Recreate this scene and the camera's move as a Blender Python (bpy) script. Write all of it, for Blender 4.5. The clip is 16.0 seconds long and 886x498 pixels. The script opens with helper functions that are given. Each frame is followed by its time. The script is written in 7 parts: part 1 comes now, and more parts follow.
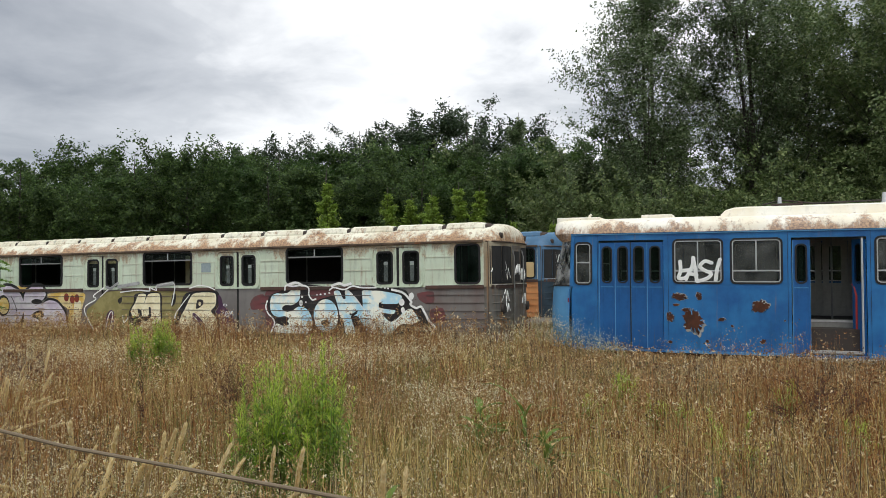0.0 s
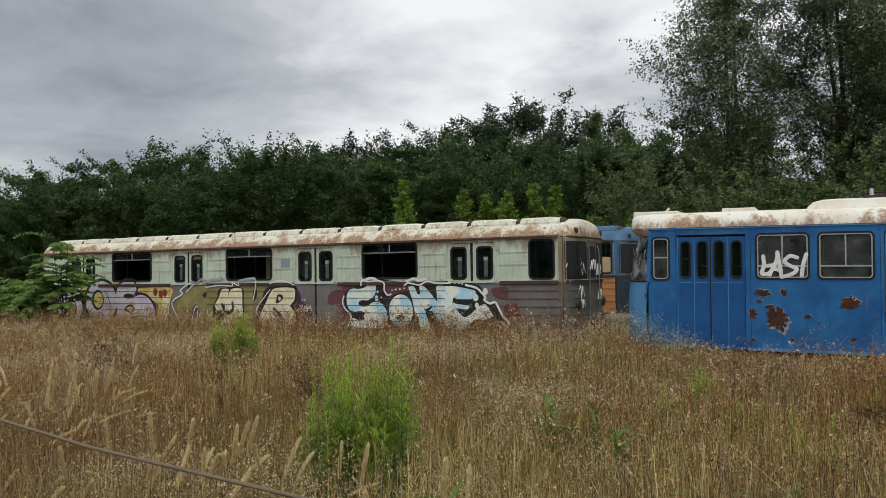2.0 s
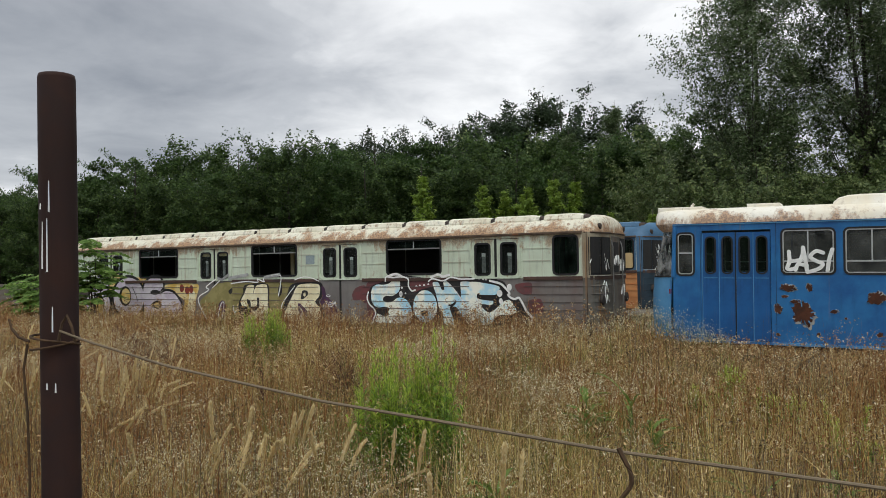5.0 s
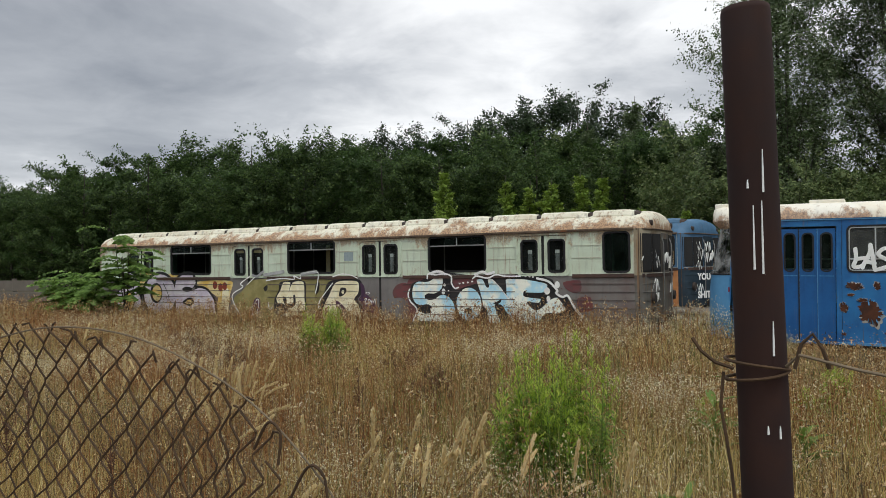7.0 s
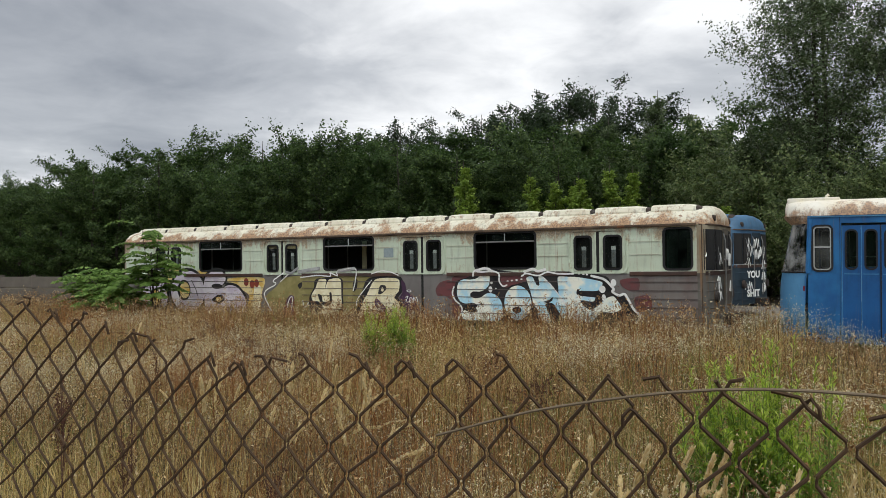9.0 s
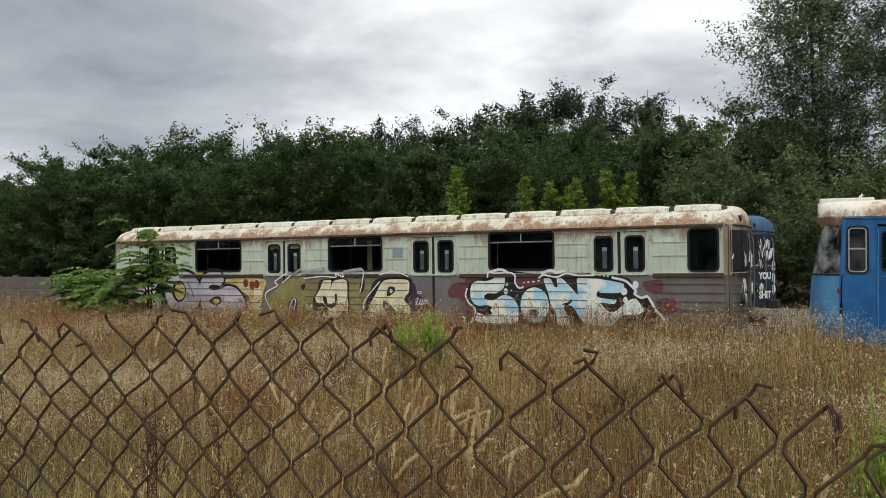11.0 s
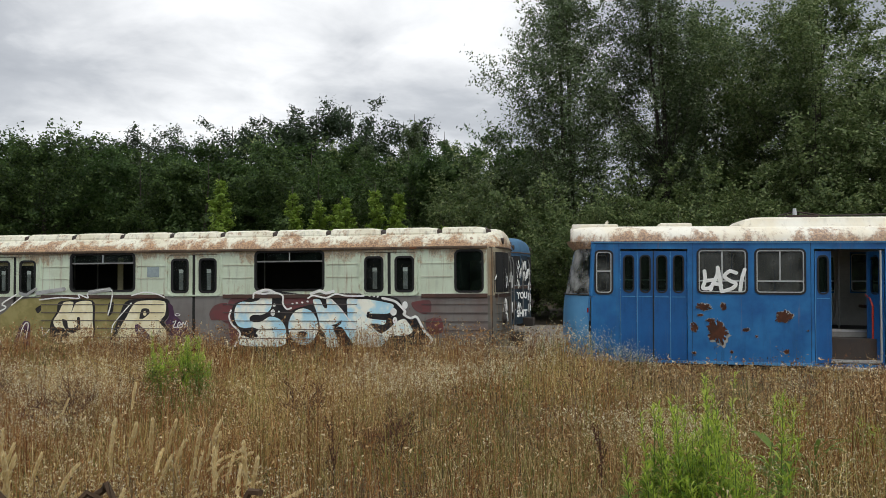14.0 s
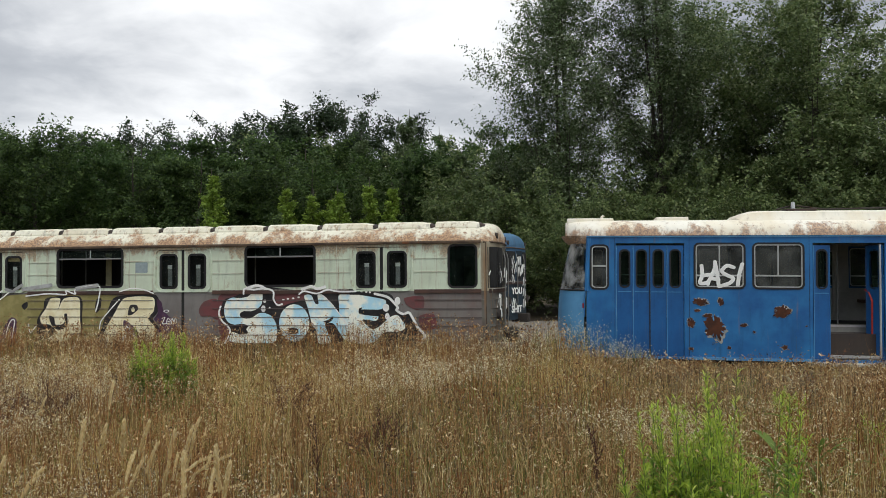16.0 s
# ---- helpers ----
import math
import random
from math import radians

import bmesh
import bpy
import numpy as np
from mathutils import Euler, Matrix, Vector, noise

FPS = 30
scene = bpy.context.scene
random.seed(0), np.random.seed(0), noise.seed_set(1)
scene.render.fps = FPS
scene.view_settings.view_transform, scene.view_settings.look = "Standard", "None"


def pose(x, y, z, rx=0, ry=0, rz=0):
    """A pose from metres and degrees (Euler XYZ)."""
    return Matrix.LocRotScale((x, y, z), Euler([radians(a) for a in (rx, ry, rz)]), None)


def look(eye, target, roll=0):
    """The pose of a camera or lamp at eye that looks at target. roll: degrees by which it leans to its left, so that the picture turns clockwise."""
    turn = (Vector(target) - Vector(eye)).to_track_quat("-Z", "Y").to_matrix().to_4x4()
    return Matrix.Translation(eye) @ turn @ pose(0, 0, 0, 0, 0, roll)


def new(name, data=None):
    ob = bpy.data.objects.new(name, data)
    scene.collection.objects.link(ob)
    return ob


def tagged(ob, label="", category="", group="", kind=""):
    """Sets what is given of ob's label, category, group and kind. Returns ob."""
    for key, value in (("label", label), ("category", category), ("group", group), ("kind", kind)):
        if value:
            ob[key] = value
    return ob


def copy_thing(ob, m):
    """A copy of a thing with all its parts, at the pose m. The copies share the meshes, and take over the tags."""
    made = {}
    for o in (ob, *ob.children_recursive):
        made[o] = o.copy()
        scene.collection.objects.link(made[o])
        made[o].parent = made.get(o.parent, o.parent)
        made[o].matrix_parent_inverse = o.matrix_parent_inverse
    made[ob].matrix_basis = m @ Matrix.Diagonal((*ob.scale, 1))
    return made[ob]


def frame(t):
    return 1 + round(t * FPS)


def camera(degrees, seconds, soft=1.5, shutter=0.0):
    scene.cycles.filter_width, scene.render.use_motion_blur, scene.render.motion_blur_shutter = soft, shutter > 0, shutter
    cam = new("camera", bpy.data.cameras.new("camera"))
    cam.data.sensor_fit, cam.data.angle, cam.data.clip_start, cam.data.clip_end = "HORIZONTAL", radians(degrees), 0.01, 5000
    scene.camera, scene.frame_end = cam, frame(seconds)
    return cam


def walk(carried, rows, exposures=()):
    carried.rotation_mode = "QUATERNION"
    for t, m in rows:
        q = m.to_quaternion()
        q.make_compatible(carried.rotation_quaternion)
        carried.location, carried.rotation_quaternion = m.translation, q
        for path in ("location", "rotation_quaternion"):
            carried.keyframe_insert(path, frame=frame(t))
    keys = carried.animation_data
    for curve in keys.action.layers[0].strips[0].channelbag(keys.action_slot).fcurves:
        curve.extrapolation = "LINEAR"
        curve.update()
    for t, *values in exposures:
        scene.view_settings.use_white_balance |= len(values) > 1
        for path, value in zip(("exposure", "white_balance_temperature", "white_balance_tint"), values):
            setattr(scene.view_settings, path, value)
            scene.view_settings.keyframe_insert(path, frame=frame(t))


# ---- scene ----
from mathutils import geometry

cam = camera(59.85, 16.0, soft=0.85)
# seconds, place in metres, turn in degrees
PATH = [
    (0.0, 6.135, -16.029, 1.770, 92.00, 0.81, 22.03),
    (0.5, 6.206, -15.972, 1.777, 91.88, 0.79, 24.05),
    (1.0, 6.222, -15.961, 1.778, 91.81, 0.80, 25.54),
    (1.5, 6.207, -15.979, 1.781, 91.75, 0.85, 26.74),
    (2.0, 6.198, -15.998, 1.783, 91.70, 0.85, 27.75),
    (2.5, 6.182, -16.015, 1.778, 91.69, 0.90, 28.45),
    (3.0, 6.158, -16.024, 1.769, 91.70, 0.94, 28.84),
    (5.5, 6.053, -16.375, 1.770, 91.44, 0.93, 28.97),
    (6.0, 5.720, -16.499, 1.763, 91.46, 0.91, 29.09),
    (6.5, 5.396, -16.488, 1.748, 91.36, 0.91, 29.15),
    (7.0, 5.074, -16.427, 1.790, 91.24, 0.86, 29.12),
    (7.5, 4.816, -16.438, 1.808, 91.16, 0.71, 29.21),
    (8.0, 4.503, -16.408, 1.812, 91.14, 0.74, 29.34),
    (8.5, 4.101, -16.330, 1.782, 91.03, 0.70, 29.20),
    (9.0, 3.765, -16.285, 1.809, 90.99, 0.73, 29.20),
    (11.5, 2.589, -16.178, 1.846, 90.91, 0.51, 25.35),
    (12.0, 2.586, -16.167, 1.836, 90.97, 0.33, 19.70),
    (12.5, 2.614, -16.165, 1.829, 91.15, 0.30, 14.92),
    (13.0, 2.637, -16.162, 1.856, 91.45, 0.31, 11.93),
    (13.5, 2.576, -16.026, 1.893, 91.91, 0.35, 10.35),
    (14.0, 2.483, -15.862, 1.894, 92.13, 0.40, 10.00),
    (14.5, 2.434, -15.727, 1.874, 92.16, 0.42, 9.96),
    (15.0, 2.463, -15.622, 1.876, 92.05, 0.44, 9.95),
    (15.5, 2.504, -15.573, 1.858, 92.07, 0.47, 9.96),
    (16.0, 2.492, -15.599, 1.872, 91.85, 0.49, 9.69),
]
EXPOSURES = [(0.0, 0.62), (0.5, 0.46), (1.0, 0.26), (1.5, 0.22), (3.0, 0.26), (5.5, 0.34), (9.0, 0.38), (12.0, 0.38), (16.0, 0.42)]
walk(cam, [(t, pose(*row)) for t, *row in PATH], EXPOSURES)

# ---- world and sun: bright overcast, the sun veiled high behind the viewer ----
SUN_AZ, SUN_EL = radians(215), radians(66)
SUN_DIR = Vector((-math.sin(SUN_AZ) * math.cos(SUN_EL), math.cos(SUN_AZ) * math.cos(SUN_EL), math.sin(SUN_EL)))
world = bpy.data.worlds.new("overcast_sky")
scene.world = world
world.use_nodes = True


def make_sky(nt):
    nt.nodes.clear()
    N = nt.nodes.new
    L = nt.links.new
    out = N("ShaderNodeOutputWorld")
    bg = N("ShaderNodeBackground")
    sky = N("ShaderNodeTexSky")
    sky.sky_type = "NISHITA"
    sky.sun_disc = False
    sky.sun_elevation = SUN_EL
    sky.sun_rotation = -SUN_AZ
    dim = N("ShaderNodeVectorMath"); dim.operation = "SCALE"; dim.inputs["Scale"].default_value = 0.1
    L(sky.outputs[0], dim.inputs[0])
    tc = N("ShaderNodeTexCoord")
    sep = N("ShaderNodeSeparateXYZ"); L(tc.outputs["Generated"], sep.inputs[0])
    up = N("ShaderNodeMath"); up.operation = "MAXIMUM"; L(sep.outputs[2], up.inputs[0]); up.inputs[1].default_value = 0.0
    den = N("ShaderNodeMath"); den.operation = "ADD"; L(up.outputs[0], den.inputs[0]); den.inputs[1].default_value = 0.16
    px = N("ShaderNodeMath"); px.operation = "DIVIDE"; L(sep.outputs[0], px.inputs[0]); L(den.outputs[0], px.inputs[1])
    py = N("ShaderNodeMath"); py.operation = "DIVIDE"; L(sep.outputs[1], py.inputs[0]); L(den.outputs[0], py.inputs[1])
    com = N("ShaderNodeCombineXYZ"); L(px.outputs[0], com.inputs[0]); L(py.outputs[0], com.inputs[1])
    big = N("ShaderNodeTexNoise"); big.inputs["Scale"].default_value = 0.78; big.inputs["Detail"].default_value = 8; big.inputs["Roughness"].default_value = 0.53
    big.inputs["Distortion"].default_value = 0.25
    off = N("ShaderNodeVectorMath"); off.operation = "ADD"; off.inputs[1].default_value = CLOUD_SHIFT
    L(com.outputs[0], off.inputs[0]); L(off.outputs[0], big.inputs["Vector"])
    dot = N("ShaderNodeVectorMath"); dot.operation = "DOT_PRODUCT"; L(tc.outputs["Generated"], dot.inputs[0])
    glow_dir = Vector((-math.sin(radians(22)) * math.cos(radians(24)), math.cos(radians(22)) * math.cos(radians(24)), math.sin(radians(24))))
    dot.inputs[1].default_value = glow_dir
    near = N("ShaderNodeMapRange"); near.inputs["From Min"].default_value = 0.86; near.inputs["From Max"].default_value = 1.0
    near.inputs["To Min"].default_value = -0.07; near.inputs["To Max"].default_value = 0.13
    L(dot.outputs["Value"], near.inputs["Value"])
    edge = N("ShaderNodeMapRange"); edge.inputs["From Min"].default_value = 0.135; edge.inputs["From Max"].default_value = 0.08
    edge.inputs["To Min"].default_value = 0.0; edge.inputs["To Max"].default_value = 0.16
    L(sep.outputs[2], edge.inputs["Value"])
    small = N("ShaderNodeTexNoise"); small.inputs["Scale"].default_value = 2.6; small.inputs["Detail"].default_value = 6; small.inputs["Roughness"].default_value = 0.55
    small.inputs["Distortion"].default_value = 0.6
    L(off.outputs[0], small.inputs["Vector"])
    puff = N("ShaderNodeMapRange"); puff.inputs["From Min"].default_value = 0.25; puff.inputs["From Max"].default_value = 0.75
    puff.inputs["To Min"].default_value = -0.075; puff.inputs["To Max"].default_value = 0.075
    L(small.outputs["Fac"], puff.inputs["Value"])
    both = N("ShaderNodeMath"); both.operation = "ADD"; L(big.outputs["Fac"], both.inputs[0]); L(puff.outputs[0], both.inputs[1])
    low = N("ShaderNodeMath"); low.operation = "ADD"; L(both.outputs[0], low.inputs[0]); L(edge.outputs[0], low.inputs[1])
    add = N("ShaderNodeMath"); add.operation = "ADD"; L(low.outputs[0], add.inputs[0]); L(near.outputs[0], add.inputs[1])
    ramp = N("ShaderNodeValToRGB")
    e = ramp.color_ramp.elements
    e[0].position, e[0].color = 0.25, (0.27, 0.29, 0.325, 1)
    e[1].position, e[1].color = 0.69, (0.91, 0.92, 0.93, 1)
    m = ramp.color_ramp.elements.new(0.50); m.color = (0.50, 0.52, 0.55, 1)
    L(add.outputs[0], ramp.inputs[0])
    veil = N("ShaderNodeVectorMath"); veil.operation = "DOT_PRODUCT"; L(tc.outputs["Generated"], veil.inputs[0]); veil.inputs[1].default_value = SUN_DIR
    lift = N("ShaderNodeMapRange"); lift.inputs["From Min"].default_value = 0.45; lift.inputs["From Max"].default_value = 1.0
    lift.inputs["To Min"].default_value = 1.0; lift.inputs["To Max"].default_value = 2.3
    L(veil.outputs["Value"], lift.inputs["Value"])
    mix = N("ShaderNodeMixRGB"); mix.inputs[0].default_value = 0.92
    L(dim.outputs[0], mix.inputs[1]); L(ramp.outputs[0], mix.inputs[2])
    strong = N("ShaderNodeMath"); strong.operation = "MULTIPLY"; L(lift.outputs[0], strong.inputs[0]); strong.inputs[1].default_value = SKY_LIGHT
    L(mix.outputs[0], bg.inputs[0]); L(strong.outputs[0], bg.inputs[1])
    L(bg.outputs[0], out.inputs[0])


CLOUD_SHIFT, SKY_LIGHT = (3.1, 0.4, 0.0), 0.9
make_sky(world.node_tree)
sun = new("sun", bpy.data.lights.new("sun", "SUN"))
sun.data.energy, sun.data.angle, sun.data.color = 1.0, radians(18), (0.98, 0.955, 0.80)
sun.matrix_world = look(SUN_DIR * 60, (0, 0, 0))


# ---- materials ----
class Mat:
    """A principled material with noise at two scales."""

    def __init__(self, name, rough=0.7, metal=0.0, spec=0.4):
        self.m = bpy.data.materials.new(name)
        self.m.use_nodes = True
        self.nt = self.m.node_tree
        self.b = self.nt.nodes["Principled BSDF"]
        self.b.inputs["Roughness"].default_value = rough
        self.b.inputs["Metallic"].default_value = metal
        self.b.inputs["Specular IOR Level"].default_value = spec
        self.tc = self.nt.nodes.new("ShaderNodeTexCoord")

    def n(self, kind):
        return self.nt.nodes.new(kind)

    def l(self, a, b):
        self.nt.links.new(a, b)

    def noise(self, scale, detail=5.0, stretch=(1, 1, 1), rough=0.6, shift=(0, 0, 0)):
        mp = self.n("ShaderNodeMapping")
        mp.inputs["Scale"].default_value = stretch
        mp.inputs["Location"].default_value = shift
        self.l(self.tc.outputs["Object"], mp.inputs[0])
        t = self.n("ShaderNodeTexNoise")
        t.inputs["Scale"].default_value, t.inputs["Detail"].default_value, t.inputs["Roughness"].default_value = scale, detail, rough
        self.l(mp.outputs[0], t.inputs["Vector"])
        return t.outputs["Fac"]

    def band(self, fac, lo, hi):
        r = self.n("ShaderNodeMapRange")
        r.interpolation_type = "SMOOTHSTEP"
        r.inputs["From Min"].default_value, r.inputs["From Max"].default_value = lo, hi
        self.l(fac, r.inputs["Value"])
        return r.outputs[0]

    def times(self, a, b):
        m = self.n("ShaderNodeMath")
        m.operation = "MULTIPLY"
        for i, v in enumerate((a, b)):
            if isinstance(v, float):
                m.inputs[i].default_value = v
            else:
                self.l(v, m.inputs[i])
        return m.outputs[0]

    def mix(self, fac, a, b):
        x = self.n("ShaderNodeMixRGB")
        for i, v in enumerate((fac, a, b)):
            if isinstance(v, (int, float)):
                x.inputs[i].default_value = v
            elif isinstance(v, tuple):
                x.inputs[i].default_value = (*v, 1)
            else:
                self.l(v, x.inputs[i])
        return x.outputs[0]

    def ramp(self, fac, stops):
        r = self.n("ShaderNodeValToRGB")
        while len(r.color_ramp.elements) < len(stops):
            r.color_ramp.elements.new(0.5)
        for e, (p, c) in zip(r.color_ramp.elements, stops):
            e.position, e.color = p, (*c, 1)
        self.l(fac, r.inputs[0])
        return r.outputs[0]

    def colour(self, c):
        if isinstance(c, tuple):
            self.b.inputs["Base Color"].default_value = (*c, 1)
        else:
            self.l(c, self.b.inputs["Base Color"])
        return self

    def bump(self, fac, strength=0.3, dist=0.01):
        b = self.n("ShaderNodeBump")
        b.inputs["Strength"].default_value, b.inputs["Distance"].default_value = strength, dist
        self.l(fac, b.inputs["Height"])
        self.l(b.outputs[0], self.b.inputs["Normal"])
        return self

    def rough(self, fac, lo, hi):
        r = self.n("ShaderNodeMapRange")
        r.inputs["To Min"].default_value, r.inputs["To Max"].default_value = lo, hi
        self.l(fac, r.inputs["Value"])
        self.l(r.outputs[0], self.b.inputs["Roughness"])
        return self


RUST_A, RUST_B = (0.12, 0.045, 0.02), (0.27, 0.11, 0.045)


def painted(name, c, dark, rust=0.0, streak=0.0, rough=0.55, grime=0.35, scale=1.2, edge=None):
    """Old paint: faded patches, grime, rust specks and rust that runs down."""
    a = Mat(name, rough)
    big, fine = a.noise(scale, 4), a.noise(28, 4)
    col = a.mix(a.times(a.band(big, 0.35, 0.7), 1.0), c, dark)
    dirt = a.noise(5.0, 6, (1.6, 1.6, 0.35))
    col = a.mix(a.times(a.band(dirt, 0.5, 0.75), grime), col, tuple(v * 0.45 for v in c))
    rust_col = a.mix(fine, RUST_A, RUST_B)
    if streak:
        run = a.noise(8.0, 5, (1.0, 1.0, 0.06), 0.7, (3, 1, 2))
        col = a.mix(a.times(a.band(run, 0.64 - 0.10 * streak, 0.76 - 0.08 * streak), 0.35 + 0.45 * streak), col, (0.25, 0.135, 0.06))
    if edge:
        # rust that starts at a joint at one height and fades away from it
        z_from, z_to, amount = edge
        sp = a.n("ShaderNodeSeparateXYZ")
        a.l(a.tc.outputs["Object"], sp.inputs[0])
        near = a.n("ShaderNodeMapRange")
        near.inputs["From Min"].default_value, near.inputs["From Max"].default_value = z_to, z_from
        a.l(sp.outputs[2], near.inputs["Value"])
        blotch = a.noise(2.6, 9, (1.0, 1.0, 0.55), 0.72, (1, 5, 2))
        total = a.n("ShaderNodeMath")
        total.operation = "MULTIPLY_ADD"
        a.l(near.outputs[0], total.inputs[0])
        total.inputs[1].default_value = 0.235
        a.l(blotch, total.inputs[2])
        col = a.mix(a.times(a.band(total.outputs[0], 0.57, 0.70), amount), col, a.mix(a.band(fine, 0.35, 0.65), (0.13, 0.05, 0.022), (0.44, 0.22, 0.08)))
    if rust:
        spots = a.noise(4.2, 9, (1, 1, 0.8), 0.76, (7, 3, 1))
        col = a.mix(a.band(spots, 0.68 - 0.2 * rust, 0.74 - 0.16 * rust), col, rust_col)
    col = a.mix(a.times(fine, 0.18), col, tuple(min(1, v * 1.35) for v in c))
    a.colour(col).bump(fine, 0.12, 0.004).rough(big, rough - 0.1, rough + 0.2)
    return a.m


def plain(name, c, rough=0.6, metal=0.0, vary=0.3, scale=12.0):
    a = Mat(name, rough, metal)
    f, g = a.noise(scale, 5), a.noise(scale * 6, 3)
    col = a.mix(f, tuple(v * (1 - vary) for v in c), tuple(min(1, v * (1 + vary)) for v in c))
    a.colour(a.mix(a.times(g, 0.25), col, tuple(v * 0.6 for v in c))).bump(g, 0.15, 0.003)
    return a.m


def glass(name, tint=(0.5, 0.55, 0.52), see=0.75, dirt=0.25, pane_colour=(0.035, 0.04, 0.038)):
    a = Mat(name, 0.08)
    a.b.inputs["Base Color"].default_value = (*pane_colour, 1)
    tr = a.n("ShaderNodeBsdfTransparent"); tr.inputs[0].default_value = (*tint, 1)
    mixer = a.n("ShaderNodeMixShader")
    # patches of the pane's own colour; on the tram they also paint reflections
    grime = a.noise(2.4, 6)
    k = a.n("ShaderNodeMapRange"); k.inputs["From Min"].default_value, k.inputs["From Max"].default_value = 0.36, 0.64; k.inputs["To Min"].default_value, k.inputs["To Max"].default_value = see + dirt / 2, see - dirt
    a.l(grime, k.inputs["Value"])
    a.l(k.outputs[0], mixer.inputs[0]); a.l(a.b.outputs[0], mixer.inputs[1]); a.l(tr.outputs[0], mixer.inputs[2])
    a.l(mixer.outputs[0], a.nt.nodes["Material Output"].inputs["Surface"])
    a.rough(grime, 0.02, 0.16)
    return a.m


def leafy(name, stops, shine=0.35, rough=0.5, big=None):
    """Leaves and blades: each one its own shade, and light shines through."""
    a = Mat(name, rough, 0, 0.3)
    g = a.n("ShaderNodeNewGeometry")
    col = a.ramp(g.outputs["Random Per Island"], stops)
    if big:
        scale, tint = big
        col = a.mix(a.times(a.band(a.noise(scale, 3), 0.42, 0.68), 0.85), col, tint) if isinstance(tint, tuple) else col
    a.colour(col)
    t = a.n("ShaderNodeBsdfTranslucent")
    a.l(col, t.inputs[0])
    mx = a.n("ShaderNodeMixShader"); mx.inputs[0].default_value = shine
    a.l(a.b.outputs[0], mx.inputs[1]); a.l(t.outputs[0], mx.inputs[2])
    a.l(mx.outputs[0], a.nt.nodes["Material Output"].inputs["Surface"])
    return a.m


M_CREAM = painted("pale_green_paint", (0.60, 0.69, 0.555), (0.52, 0.585, 0.455), 0.10, 0.95, 0.45, 0.5, 1.2, (2.53, 2.15, 0.75))
M_NOSE = painted("grimy_green_paint", (0.36, 0.33, 0.24), (0.20, 0.14, 0.085), 0.35, 1.1, 0.55, 0.6)
M_NOSELOW = painted("grimy_dark_nose_paint", (0.14, 0.135, 0.12), (0.075, 0.055, 0.045), 0.3, 1.1, 0.5, 0.7, 1.6)
M_ROOF = painted("rusty_cream_roof", (0.72, 0.70, 0.58), (0.60, 0.55, 0.42), 0.38, 1.0, 0.6, 0.9, 1.4, (2.54, 2.90, 0.95))
M_GUTTER = painted("rusted_gutter", (0.06, 0.04, 0.03), (0.17, 0.12, 0.08), 0.5, 0.0, 0.8, 0.6, 2.0)
M_CLEAR = glass("clear_door_glass", (0.86, 0.90, 0.88), 0.90, 0.12)
# two tones painted for daylight seen through the far door windows
M_DAYSTRIP = plain("daylight_grey", (0.26, 0.27, 0.28), 0.6)
M_DAYSQUARE = plain("daylight_white", (0.8, 0.81, 0.82), 0.6, 0, 0.06)
M_LOWER = painted("grey_maroon_paint", (0.20, 0.20, 0.185), (0.15, 0.095, 0.088), 0.25, 0.35, 0.55, 0.6, 0.75)
M_DOORGREY = painted("grey_door_paint", (0.20, 0.19, 0.18), (0.15, 0.135, 0.13), 0.1, 0.2, 0.6)
M_BELT = painted("brown_belt_paint", (0.055, 0.035, 0.03), (0.10, 0.05, 0.035), 0.3, 0.1, 0.6)
M_EDGE = painted("patchy_pale_edge", (0.55, 0.55, 0.48), (0.08, 0.05, 0.04), 0.5, 0.0, 0.6, 0.5, 3.5)
M_SEAM = plain("dark_seam", (0.02, 0.02, 0.02), 0.8)
M_RUBBER = plain("black_rubber", (0.016, 0.016, 0.017), 0.75)
M_RIB = painted("weathered_rib_paint", (0.60, 0.64, 0.53), (0.40, 0.36, 0.28), 0.3, 0.0, 0.6)
# lower beads coloured dark to paint the shadow line under each
M_RIBSHADE = painted("rib_shade_paint", (0.12, 0.10, 0.095), (0.06, 0.045, 0.045), 0.35, 0.0, 0.6)
M_STEEL = plain("dull_steel", (0.35, 0.35, 0.34), 0.4, 0.8)
M_ALU = plain("aluminium_frame", (0.62, 0.63, 0.63), 0.35, 0.7, 0.15)
# iron of the running gear; also the painted shade in the duct mouths
M_IRONSHADE = painted("dark_iron_and_shade", (0.035, 0.03, 0.028), (0.06, 0.04, 0.03), 0.35, 0.0, 0.8)
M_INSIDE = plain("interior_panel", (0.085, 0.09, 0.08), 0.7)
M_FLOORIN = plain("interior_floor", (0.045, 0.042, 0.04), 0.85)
M_BLUE = painted("faded_blue_paint", (0.026, 0.165, 0.40), (0.010, 0.085, 0.26), 0.12, 0.35, 0.33, 0.7, 1.5)
M_BLUEDOOR = painted("deep_blue_door_paint", (0.012, 0.105, 0.31), (0.008, 0.07, 0.22), 0.06, 0.25, 0.35, 0.6, 1.8)
M_BLUE2 = painted("chalky_blue_paint", (0.09, 0.28, 0.50), (0.05, 0.19, 0.40), 0.05, 0.1, 0.5)
M_WHITE = painted("rust_stained_white_roof", (0.82, 0.79, 0.70), (0.76, 0.68, 0.52), 0.30, 0.45, 0.5, 0.3, 1.1, (2.50, 2.86, 0.9))
M_FARNOSE = painted("slate_blue_paint", (0.018, 0.04, 0.06), (0.010, 0.018, 0.026), 0.3, 0.5, 0.6)
M_BLUEFAR = painted("dull_light_blue_paint", (0.075, 0.17, 0.29), (0.045, 0.11, 0.19), 0.15, 0.4, 0.55)
